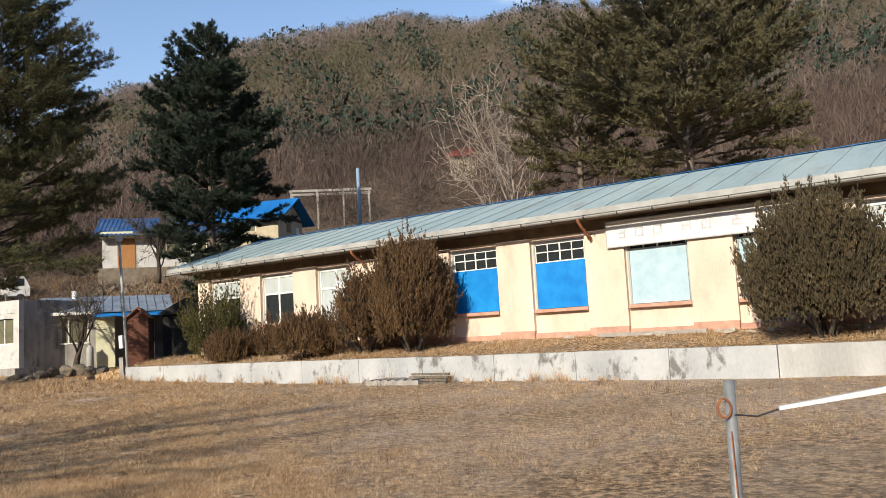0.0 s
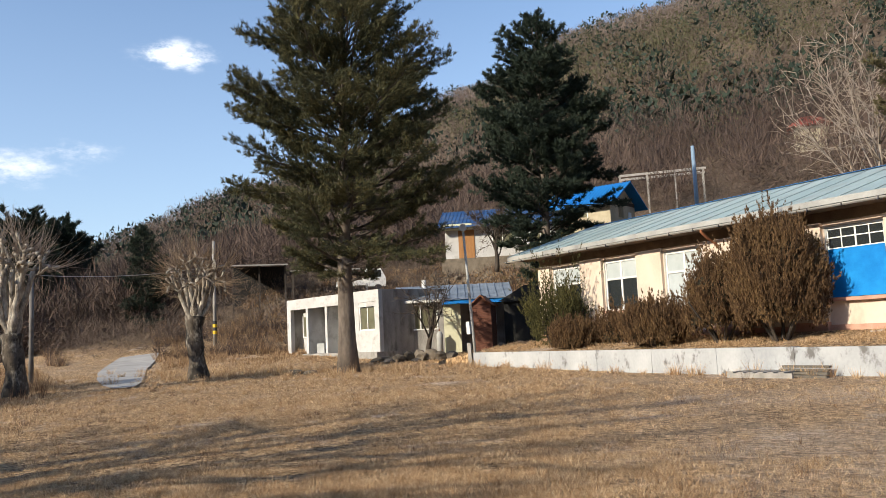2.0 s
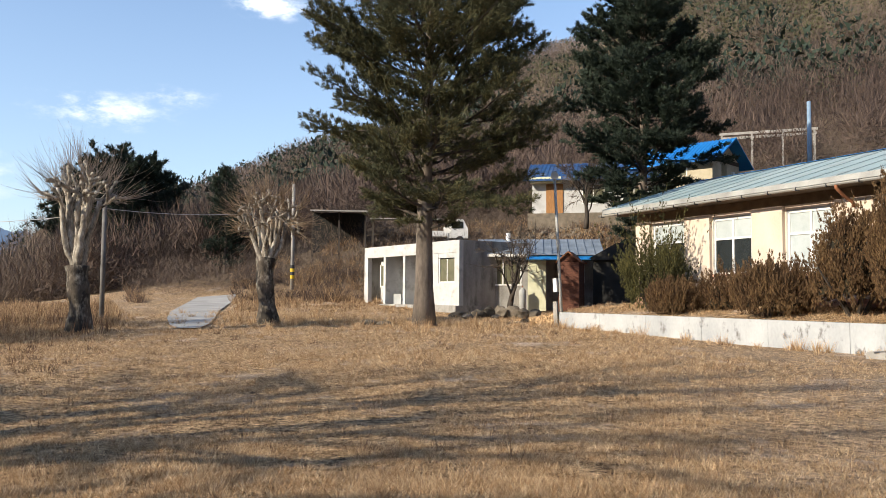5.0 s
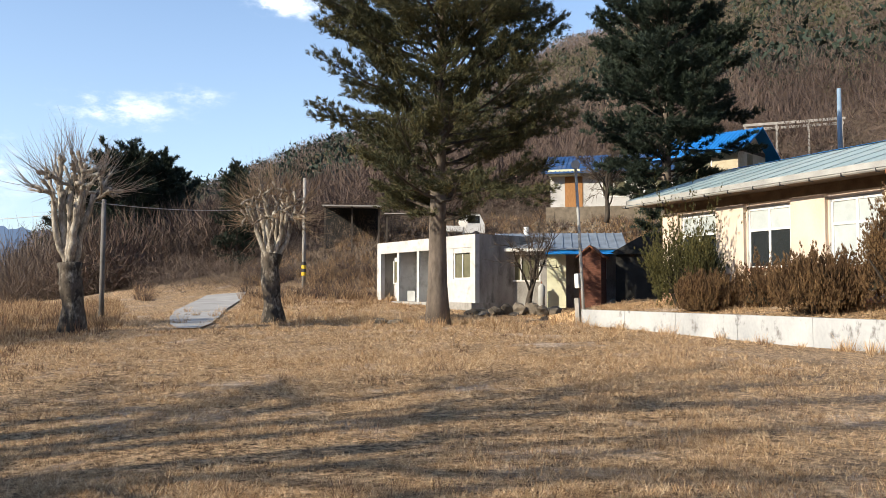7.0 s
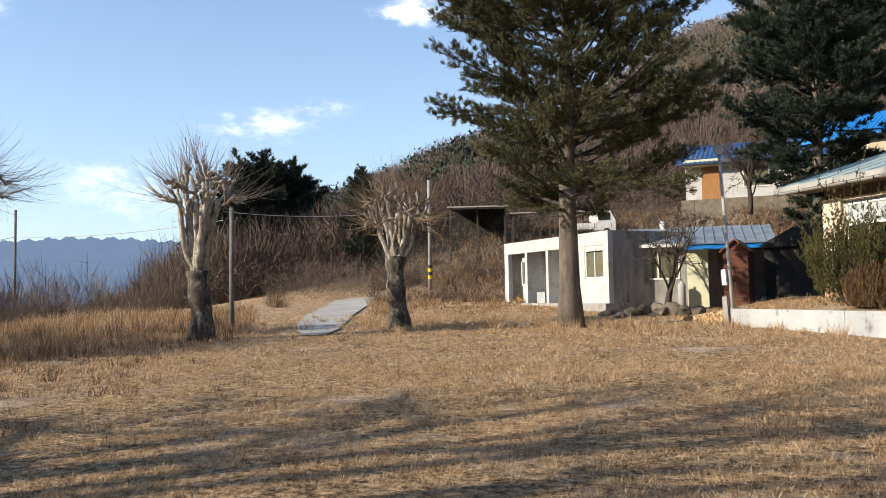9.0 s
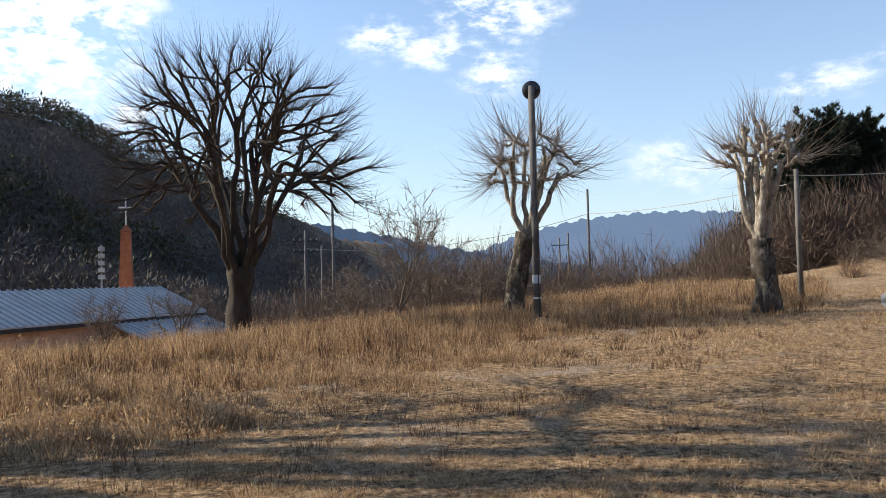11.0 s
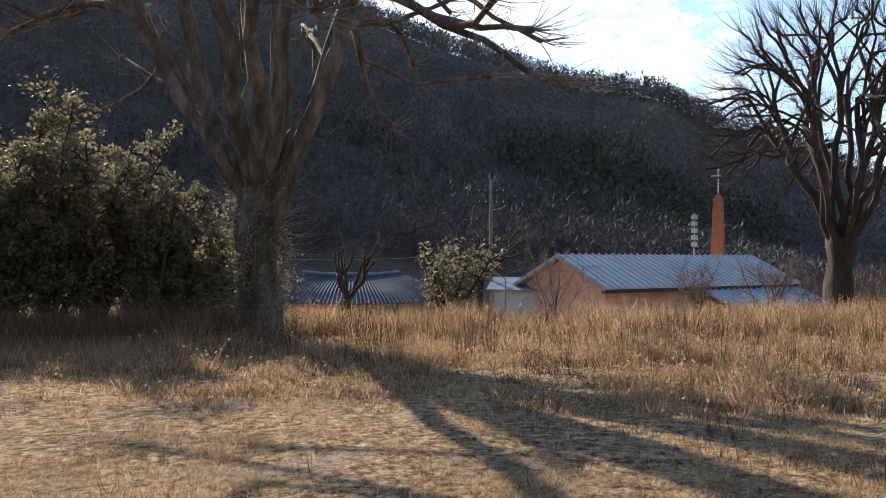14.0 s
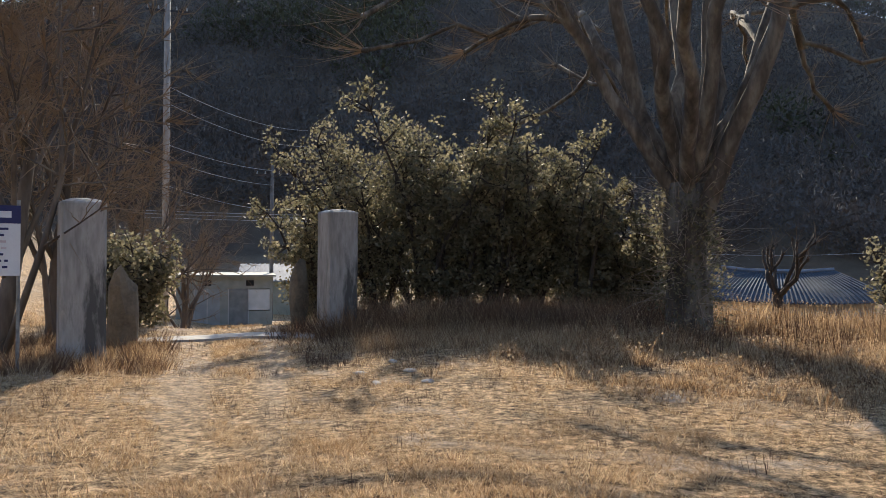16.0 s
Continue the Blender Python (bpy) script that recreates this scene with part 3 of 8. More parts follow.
def build_ground():
    radii = [0.4]
    while radii[-1] < 4600:
        radii.append(radii[-1] + max(0.35, radii[-1] * 0.028))
    nb = 540
    ang = np.linspace(0, 2 * np.pi, nb, endpoint=False)
    R, A = np.meshgrid(radii, ang, indexing="ij")
    X, Y = CENTRE[0] - R * np.sin(A), CENTRE[1] + R * np.cos(A)
    Z = ground_z(X, Y)
    V = np.stack([X, Y, Z], -1).reshape(-1, 3)
    V = np.vstack([V, [CENTRE[0], CENTRE[1], gz(*CENTRE)]])
    n, c = len(radii), len(V) - 1
    i, j = np.meshgrid(np.arange(n - 1), np.arange(nb), indexing="ij")
    k = (j + 1) % nb
    F = np.stack([i * nb + j, i * nb + k, (i + 1) * nb + k, (i + 1) * nb + j], -1).reshape(-1, 4).tolist()
    F += [(c, (q + 1) % nb, q) for q in range(nb)]
    me = bpy.data.meshes.new("ground")
    me.from_pydata(V.tolist(), [], F)
    me.shade_smooth()
    at = me.attributes.new("hill", "FLOAT", "POINT")
    r = np.hypot(V[:, 0] - CENTRE[0], V[:, 1] - CENTRE[1])
    bc = np.degrees(np.arctan2(-(V[:, 0] - CENTRE[0]), V[:, 1] - CENTRE[1]))
    edge = np.interp(bc, [-40, -10, 10, 30, 42, 50, 58], [60, 46, 42, 44, 50, 60, 60])
    at.data.foreach_set("value", np.clip((r - edge) / np.where(edge < 59, 8, 30), 0, 1).astype(np.float32))
    bb = np.degrees(np.arctan2(-(V[:, 0] + 4.16), V[:, 1] - 6.53))
    rr = np.hypot(V[:, 0] + 4.16, V[:, 1] - 6.53)
    lane = np.maximum(np.exp(-((bb - 162.5) / 1.9) ** 2), np.exp(-((bb - 156.6) / 1.1) ** 2)) * np.clip((rr - 6) / 4, 0, 1) * (rr < 30) * 0.45
    pa = me.attributes.new("path", "FLOAT", "POINT")
    be = np.degrees(np.arctan2(-V[:, 0], V[:, 1]))
    re_ = np.hypot(V[:, 0], V[:, 1])
    bare = np.clip((20 - be) / 22, 0, 1) * (be > -90) * (re_ < 34) * np.clip(0.55 + 0.45 * smooth_noise(V[:, 0] * 0.55, V[:, 1] * 0.8, 15), 0, 1)
    lane = np.maximum(lane, bare * 0.9)
    pa.data.foreach_set("value", lane.astype(np.float32))
    me.update()
    ob = part("ground", me, "ground")
    return tagged(ob, "yard of short dry winter grass and bare soil with hills around", "ground", kind="structure")


build_ground()

# terrace in front of the school
TERRACE_Z = 1.12
SCHOOL = pose(*world_xy(27.3, 20.93), 0, rz=54.07 - 90)  # x along the front, y into the house


def terrace():
    m = Mesh()
    top = [(-1.6, -2.3, 0.84), (44, -2.3, 0.84), (44, 0, 1.19), (44, 14, 1.3), (-1.6, 14, 1.3), (-1.6, 0, 1.19), (-6, -2.0, 0.35), (-7, 0, 0.5), (-7, 14, 0.6)]
    m.add(top, [(0, 1, 2, 5), (5, 2, 3, 4), (6, 0, 5, 7), (7, 5, 4, 8)])
    m.add([(-6, -2.0, 0.35), (-1.6, -2.3, 0.84), (44, -2.3, 0.84), (44, -2.3, -0.2), (-1.6, -2.3, -0.2), (-6, -2.0, -0.3)], [(0, 5, 4, 1), (1, 4, 3, 2)])
    part("terrace_ground", m, "ground", label="raised earth terrace with dry grass before the school", place=SCHOOL)["kind"] = "structure"


terrace()


# ---- leaves and branches ----
def blades(C, k, length, width, up=0.0, out=None, jitter=0.0, spread=1.0):
    """k thin pointed leaves at each of the centres C. out: a main direction for each centre."""
    C = np.repeat(np.asarray(C, float), k, axis=0)
    n = len(C)
    D = rng.normal(size=(n, 3)) * spread
    if out is not None:
        D += np.repeat(np.asarray(out, float), k, axis=0)
    D[:, 2] += up
    D /= np.linalg.norm(D, axis=1)[:, None] + 1e-9
    P = np.cross(D, rng.normal(size=(n, 3)))
    P /= np.linalg.norm(P, axis=1)[:, None] + 1e-9
    L = length * rng.uniform(0.6, 1.3, (n, 1))
    W = width * rng.uniform(0.6, 1.3, (n, 1))
    C = C + rng.normal(size=(n, 3)) * jitter
    return np.stack([C - P * W, C + P * W, C + D * L], axis=1)


def leaves(C, size, tilt=1.0, aspect=0.6):
    """A four-cornered leaf at each centre."""
    n = len(C)
    D = rng.normal(size=(n, 3))
    D[:, 2] *= tilt
    D /= np.linalg.norm(D, axis=1)[:, None]
    P = np.cross(D, rng.normal(size=(n, 3)))
    P /= np.linalg.norm(P, axis=1)[:, None]
    S = size * rng.uniform(0.6, 1.35, (n, 1))
    return np.stack([C - D * S, C + P * S * aspect, C + D * S, C - P * S * aspect], axis=1)


def crooked(p, d, length, n=6, wobble=0.1, lift=0.0):
    p, d = np.array(p, float), np.array(d, float)
    d /= np.linalg.norm(d)
    pts = [p.copy()]
    for _ in range(n):
        d = d + rng.normal(size=3) * wobble + np.array([0, 0, lift])
        d /= np.linalg.norm(d)
        p = p + d * length / n
        pts.append(p.copy())
    return np.array(pts)


def twig_soup(starts, dirs, length, width, wobble=0.25, parts_=3, lift=0.0):
    """Many thin crooked twigs, three faces across, each of parts_ pieces."""
    S, D = np.asarray(starts, float), np.asarray(dirs, float)
    n = len(S)
    D = D / (np.linalg.norm(D, axis=1)[:, None] + 1e-9)
    L = (length if np.ndim(length) else np.full(n, length)) * rng.uniform(0.6, 1.25, n)
    tri = []
    P = S
    for i in range(parts_):
        D2 = D + rng.normal(size=(n, 3)) * wobble
        D2[:, 2] += lift
        D2 /= np.linalg.norm(D2, axis=1)[:, None]
        Q = P + D2 * (L / parts_)[:, None]
        side = np.cross(D2, rng.normal(size=(n, 3)))
        side /= np.linalg.norm(side, axis=1)[:, None] + 1e-9
        side2 = np.cross(D2, side)
        w0, w1 = width * (1 - i / parts_), width * (1 - (i + 1) / parts_) + width * 0.12
        for s_ in (side, side2):
            tri.append(np.stack([P - s_ * w0, P + s_ * w0, Q + s_ * w1, Q - s_ * w1], axis=1))
        P, D = Q, D2
    return np.concatenate(tri), P


def pollard(name, label, x, y, height, crotch, trunk_r, limbs, spread, shoots, bark="bark_plane", twig="twig", seed=1, limb_r=0.14, twig_len=2.4, lean=(0, 0), forks=2, twig_lift=0.12, rough_twigs=0.010, lower=0, wobble=0.14):
    """A pollarded street tree: thick trunk, stubby limbs and thin shoots."""
    global rng
    rng = np.random.default_rng(seed)
    z0 = gz(x, y)
    root = thing(name, label, "tree", pose(x, y, z0))
    m = Mesh()
    top = np.array([lean[0], lean[1], crotch])
    k = 9
    f = np.linspace(0, 1, k)
    P = np.outer(f, top) + np.stack([np.sin(f * 5 + seed) * 0.05, np.cos(f * 4 + seed) * 0.05, f * 0], 1)
    P[0, 2] = -0.3
    m.tube(P, trunk_r * (1 + 0.55 * np.exp(-f * 7) + 0.12 * np.sin(f * 17 + seed) * f), 12)
    ends, edirs, lm = [], [], Mesh()
    mids, mdirs = [], []
    for i in range(limbs):
        a = 2 * np.pi * (i + rng.uniform(-0.3, 0.3)) / limbs
        out = rng.uniform(0.45, 1.15) * spread / max(height - crotch, 1)
        d = np.array([math.cos(a) * out, math.sin(a) * out, 1.0])
        h0 = rng.uniform(-lower, 0.0)
        start = top + [0, 0, h0 - 0.2]
        L = (height - crotch) * rng.uniform(0.45, 0.62)
        p1 = crooked(start, d * [1.25, 1.25, 0.8], L, 6, wobble, 0.10)
        r0 = limb_r * rng.uniform(0.85, 1.25)
        lm.tube(p1, np.linspace(r0, r0 * 0.72, len(p1)), 8)
        for q in range(forks):
            d2 = (p1[-1] - p1[-2]) + rng.normal(size=3) * 0.22 * L / 5
            d2[2] = abs(d2[2]) + 0.1
            p2 = crooked(p1[-1 - (q % 2)], d2 * [1, 1, 1.2], (height - crotch) * rng.uniform(0.28, 0.5), 5, wobble * 1.35, 0.10)
            lm.tube(p2, list(np.linspace(r0 * 0.66, r0 * 0.42, len(p2) - 1)) + [r0 * 0.5], 7)
            lm.tube([p2[-1] - [0, 0, 0.05], p2[-1] + [0, 0, 0.08]], [r0 * 0.62, r0 * 0.35], 7)
            ends.append(p2[-1])
            edirs.append(p2[-1] - p2[-2])
            for u in p2[1:]:
                mids.append(u)
                mdirs.append(p2[-1] - p2[0])
        for u in p1[2:]:
            mids.append(u)
            mdirs.append(p1[-1] - p1[0])
    part("trunk", m, bark, root, smooth=True)
    part("limb", lm, "bark_limb" if bark == "bark_plane" else bark, root, "stubby pruned limbs", smooth=True)
    E, D = np.array(ends), np.array(edirs)
    D /= np.linalg.norm(D, axis=1)[:, None]
    ii = rng.integers(0, len(E), shoots)
    d = D[ii] + rng.normal(size=(shoots, 3)) * 0.75
    d[:, 2] = np.abs(d[:, 2]) * 0.8 + 0.1
    t1, tips = twig_soup(E[ii], d, twig_len, rough_twigs, 0.13, 4, twig_lift)
    MI, MD = np.array(mids), np.array(mdirs)
    jj = rng.integers(0, len(MI), shoots // 2)
    d = MD[jj] / np.linalg.norm(MD[jj], axis=1)[:, None] * 0.5 + rng.normal(size=(shoots // 2, 3)) * 0.8
    d[:, 2] = np.abs(d[:, 2])
    t2, tips2 = twig_soup(MI[jj], d, twig_len * 0.55, rough_twigs * 0.8, 0.2, 3, twig_lift)
    part("crown", soup("crown", np.concatenate([t1, t2]), 4), twig, root, "bare thin shoots")
    return root


def bare_tree(name, label, x, y, height, trunk_r, spread, twigs=3000, bark="bark_dark", twig="twig_dark", seed=1, limbs=9, z=None, first=0.25, w=0.012, group=""):
    """A spreading leafless tree."""
    global rng
    rng = np.random.default_rng(seed)
    z0 = gz(x, y) if z is None else z
    root = thing(name, label, "tree", pose(x, y, z0), group)
    m = Mesh()
    spine = crooked([0, 0, -0.3], [0, 0, 1], height * 0.62, 7, 0.06, 0.05)
    m.tube(spine, np.linspace(trunk_r * 1.2, trunk_r * 0.35, len(spine)), 9)
    tips, dirs = [], []
    for i in range(limbs):
        a = 2 * np.pi * (i * 0.382 + rng.uniform(-0.05, 0.05)) + seed
        f = first + (1 - first) * i / limbs
        s0 = spine[min(int(f * (len(spine) - 1)), len(spine) - 2)]
        out = spread * (1.0 - 0.4 * f)
        d = np.array([math.cos(a) * out, math.sin(a) * out, (height - s0[2]) * 0.75])
        p = crooked(s0, d, np.linalg.norm(d) * rng.uniform(0.75, 1.0), 6, 0.10, 0.03)
        r = trunk_r * (0.5 - 0.25 * f)
        m.tube(p, np.linspace(r, r * 0.25, len(p)), 6)
        for j in range(2, len(p)):
            for _ in range(2):
                d2 = (p[j] - p[j - 1]) + rng.normal(size=3) * np.linalg.norm(p[j] - p[j - 1]) * 0.7
                q = crooked(p[j], d2, np.linalg.norm(d) * rng.uniform(0.2, 0.38), 4, 0.16, 0.03)
                m.tube(q, np.linspace(r * 0.35, r * 0.10, len(q)), 4, False)
                for u in q[1:]:
                    tips.append(u)
                    dirs.append(q[-1] - q[0])
    part("trunk", m, bark, root, smooth=True)
    T, D = np.array(tips), np.array(dirs)
    ii = rng.integers(0, len(T), twigs)
    d = D[ii] / np.linalg.norm(D[ii], axis=1)[:, None] + rng.normal(size=(twigs, 3)) * 0.55
    tw, ends = twig_soup(T[ii], d, height * 0.13, w, 0.22, 3, 0.03)
    part("crown", soup("crown", tw, 4), twig, root, "fine leafless twigs")
    return root


def bowed(p0, d0, p1, n=6, wobble=0.04):
    """A bent line from p0, starting along d0, to p1."""
    p0, d0, p1 = (np.asarray(q, float) for q in (p0, d0, p1))
    L = np.linalg.norm(p1 - p0)
    c = p0 + d0 / (np.linalg.norm(d0) + 1e-9) * L * 0.45
    t = np.linspace(0, 1, n + 1)[:, None]
    P = (1 - t) ** 2 * p0 + 2 * t * (1 - t) * c + t ** 2 * p1
    return P + rng.normal(size=P.shape) * wobble * L * np.sin(np.pi * t)


def conifer(name, label, x, y, height, first, radius, trunk_r, leaf, limbs=120, profile=((0, 0.6), (0.35, 1.0), (0.7, 0.75), (1, 0.08)), per=14, seed=1, z=None, rise=(0.0, 0.6), sag=0.0, blade=0.16, bw=0.010, bare=0.30, step=0.24, tuft=0.13, lean=0.0, group="", thick=1.0, side=0.32):
    """An evergreen: limbs round the trunk, side twigs on them and tufts of needles along the twigs."""
    global rng
    rng = np.random.default_rng(seed)
    z0 = gz(x, y) if z is None else z
    root = thing(name, label, "tree", pose(x, y, z0), group)
    m = Mesh()
    f = np.linspace(0, 1, 14)
    spine = np.stack([np.sin(f * 4 + seed) * 0.012 * f * height + lean * f, np.cos(f * 3 + seed) * 0.010 * f * height, f * height], 1)
    spine[0, 2] = -0.4
    m.tube(spine, trunk_r * (1 - 0.9 * f) + trunk_r * 0.4 * np.exp(-f * 40), 12)
    part("trunk", m, "bark_pine", root, smooth=True)
    lm, C, O, tw = Mesh(), [], [], []
    px, py = [q[0] for q in profile], [q[1] for q in profile]
    for i in range(limbs):
        t = ((i + rng.uniform(0, 1)) / limbs) ** 0.9
        h = first + (height * 0.985 - first) * t
        a = i * 2.399 + rng.uniform(-0.5, 0.5)
        L = radius * np.interp(t, px, py) * (rng.uniform(0.55, 1.12) if rng.random() > 0.12 else rng.uniform(0.25, 0.5))
        up = rise[0] + (rise[1] - rise[0]) * t + rng.uniform(-0.12, 0.16)
        cx, cy = np.interp(h, spine[:, 2], spine[:, 0]), np.interp(h, spine[:, 2], spine[:, 1])
        p = crooked([cx, cy, h], [math.cos(a), math.sin(a), up], L, 8, 0.10, 0.03 - sag)
        lm.tube(p, np.linspace(trunk_r * 0.2 * (1 - 0.5 * t) * min(1, L / 2 + 0.2), 0.012, len(p)) * thick, 5, False)
        u = np.arange(bare * L, L, step) / L
        for w in u:
            idx = w * (len(p) - 1)
            k = min(int(idx), len(p) - 2)
            q = p[k] + (p[k + 1] - p[k]) * (idx - k)
            d = p[k + 1] - p[k]
            d /= np.linalg.norm(d)
            sd = np.cross(d, [0, 0, 1])
            for sgn in (-1, 1):
                if rng.random() < 0.12:
                    continue
                l = (side * L * math.sin(min(1.0, (1.02 - w) * 1.5) * 1.57) * 0.8 + 0.22) * rng.uniform(0.6, 1.25)
                d2 = d * rng.uniform(0.5, 1.1) + sd * sgn * rng.uniform(0.6, 1.0) + [0, 0, rng.uniform(-0.15, 0.4) - sag * 3]
                d2 /= np.linalg.norm(d2)
                e = q + d2 * l
                tw.append((q, e))
                k2 = max(2, int(l / tuft))
                v = np.linspace(0.3, 1.05, k2)[:, None]
                C.append(q + (e - q) * v + rng.normal(size=(k2, 3)) * 0.05)
                O.append(np.broadcast_to(d2 + [0, 0, 0.35], (k2, 3)))
        C.append(p[-3:])
        O.append(np.broadcast_to(p[-1] - p[-3], (3, 3)) / max(0.1, np.linalg.norm(p[-1] - p[-3])))
    part("limb", lm, "bark_dark", root, "thin dark limbs")
    A, B = np.array([q[0] for q in tw]), np.array([q[1] for q in tw])
    sd = np.cross(B - A, rng.normal(size=A.shape))
    sd = sd / (np.linalg.norm(sd, axis=1)[:, None] + 1e-9) * 0.008 * thick
    part("twig", soup("twig", np.stack([A - sd, A + sd, B + sd * 0.3, B - sd * 0.3], 1), 4), "bark_dark", root, "dark side twigs")
    C, O = np.concatenate(C), np.concatenate(O)
    part("crown", soup("crown", blades(C, per, blade, bw, 0.10, O * 0.9, 0.035, 0.62), 3), leaf, root, "tufts of needles on the twigs")
    return root


def dome_tree(name, label, x, y, height, crotch, trunk_r, R, primaries=9, tips=80, shoots=1500, bark="bark_dark", limb_bark="bark_dark", twig="twig_dark", seed=1, limb_r=0.13, twig_len=1.2, w=0.010, lower=0.6, lean=(0, 0), knob=1.0, reach=0.80, droop=-0.25, up=0.35, ivy=0, wob=0.018, centre=0.42, thin=0.30):
    """A cut-back broad-leaved tree: a few thick limbs that fork twice towards a domed crown, with fine shoots at their ends."""
    global rng
    rng = np.random.default_rng(seed)
    root = thing(name, label, "tree", pose(x, y, gz(x, y)))
    top = np.array([lean[0], lean[1], crotch])
    k = 12
    f = np.linspace(0, 1, k)
    P = np.outer(f, top) + np.stack([np.sin(f * 5 + seed) * 0.06, np.cos(f * 4 + seed) * 0.05, f * 0], 1)
    P[0, 2] = -0.3
    girth = trunk_r * (1 + 0.6 * np.exp(-f * 8) + 0.10 * np.sin(f * 13 + seed) + 0.18 * f ** 4)
    sides = 20
    m = Mesh().tube(P, girth, sides)
    V = m.v[0]
    az = np.tile(np.arange(sides) * 2 * np.pi / sides, k)
    lev = np.repeat(np.arange(k), sides)
    ridge = 1 + 0.07 * np.sin(az * 5 + lev * 0.35 + seed) + 0.05 * np.sin(az * 9 - lev * 0.6) + rng.uniform(-0.03, 0.03, len(V))
    m.v[0] = P[lev] + (V - P[lev]) * ridge[:, None]
    part("trunk", m, bark, root, smooth=True)
    c = np.array([lean[0] * 1.3, lean[1] * 1.3, crotch + (height - crotch) * centre])
    rad = np.array([R, R, (height - c[2])])

    def spread(n, low, shift):
        i = np.arange(n)
        zz = low + (1 - low) * (i + 0.5) / n
        a = i * 2.39996 + shift
        q = np.sqrt(1 - zz ** 2)
        return np.stack([np.cos(a) * q, np.sin(a) * q, zz], 1) + rng.normal(size=(n, 3)) * 0.05

    D1, DT = spread(primaries, droop + 0.15, seed), spread(tips, droop, seed * 1.7)
    owner = np.argmax(DT @ D1.T, axis=1)
    lm, ends, mids = Mesh(), [], []
    for i in range(primaries):
        mine = DT[owner == i]
        if not len(mine):
            continue
        s0 = P[-1] - [0, 0, rng.uniform(0.0, lower) + 0.1]
        flat = D1[i] * [1, 1, 0]
        e1 = c + D1[i] * rad * 0.42 + rng.normal(size=3) * 0.05 * R
        e1[2] = max(e1[2], s0[2] + 0.35)
        p1 = bowed(s0, flat * 0.7 + [0, 0, up + 0.5], e1, 7, wob)
        r0 = limb_r * rng.uniform(0.85, 1.2)
        lm.tube(p1, np.linspace(r0 * 1.15, r0 * 0.78, len(p1)), 9)
        order = np.argsort(np.arctan2(mine[:, 1], mine[:, 0]) + mine[:, 2] * 2)
        for g in np.array_split(order, max(1, round(len(mine) / 2.6))):
            if not len(g):
                continue
            dm = mine[g].mean(axis=0)
            e2 = c + dm * rad * 0.64 + rng.normal(size=3) * 0.03 * R
            a0 = rng.integers(len(p1) - 3, len(p1))
            p2 = bowed(p1[a0], p1[-1] - p1[-3], e2, 5, wob)
            lm.tube(p2, np.linspace(r0 * 0.66, r0 * 0.48, len(p2)), 7)
            mids += [(q, dm) for q in p2[2:]]
            for j in g:
                e3 = c + mine[j] * rad * reach * rng.uniform(0.88, 1.12)
                p3 = bowed(p2[-1 - rng.integers(0, 2)], p2[-1] - p2[-2] + [0, 0, 0.1], e3, 5, wob * 1.3)
                lm.tube(p3, list(np.linspace(r0 * 0.44, r0 * thin, len(p3) - 1)) + [r0 * thin * (1 + 0.25 * knob)], 6)
                dd = p3[-1] - p3[-2]
                dd = dd / np.linalg.norm(dd)
                if knob:
                    lm.tube([p3[-1] - dd * 0.03, p3[-1] + dd * 0.05, p3[-1] + dd * 0.10], [r0 * thin * 1.35, r0 * thin * 1.3, r0 * thin * 0.6], 7)
                ends.append((p3[-1], mine[j] * 0.7 + dd * 0.6))
                mids += [(q, mine[j]) for q in p3[2:-1]]
    part("limb", lm, limb_bark, root, "stubby pruned limbs", smooth=True)
    E, ED = np.array([q[0] for q in ends]), np.array([q[1] for q in ends])
    Q, QD = np.array([q[0] for q in mids]), np.array([q[1] for q in mids])
    ii, jj = rng.integers(0, len(E), shoots), rng.integers(0, len(Q), shoots)
    d = ED[ii] + rng.normal(size=(shoots, 3)) * 0.38
    t1, _ = twig_soup(E[ii], d, twig_len, w, 0.10, 4, 0.12)
    d = QD[jj] * 0.5 + rng.normal(size=(shoots, 3)) * 0.6
    t2, _ = twig_soup(Q[jj], d, twig_len * 0.6, w * 0.8, 0.2, 3, 0.08)
    part("crown", soup("crown", np.concatenate([t1, t2]), 4), twig, root, "bare thin shoots")
    if ivy:
        V = np.concatenate([P[1:], P[3:], Q[Q[:, 2] < crotch + 1.3]])
        cc = V[rng.integers(0, len(V), ivy)] + rng.normal(size=(ivy, 3)) * [0.27, 0.27, 0.4]
        pts = np.repeat(cc, 26, axis=0) + rng.normal(size=(ivy * 26, 3)) * 0.13
        part("ivy", soup("ivy", leaves(pts, 0.032), 4), "shrub_leaf", root, "ivy and leafy sprouts")
        dd = rng.normal(size=(320, 3))
        dd[:, 2] = np.abs(dd[:, 2]) * 0.6
        t3, _ = twig_soup(V[rng.integers(0, len(V), 320)], dd, 1.3, 0.008, 0.3, 3, 0.0)
        part("dead_sprout", soup("sprouts", t3, 4), "twig_pale", root, "pale dead sprouts")
    return root


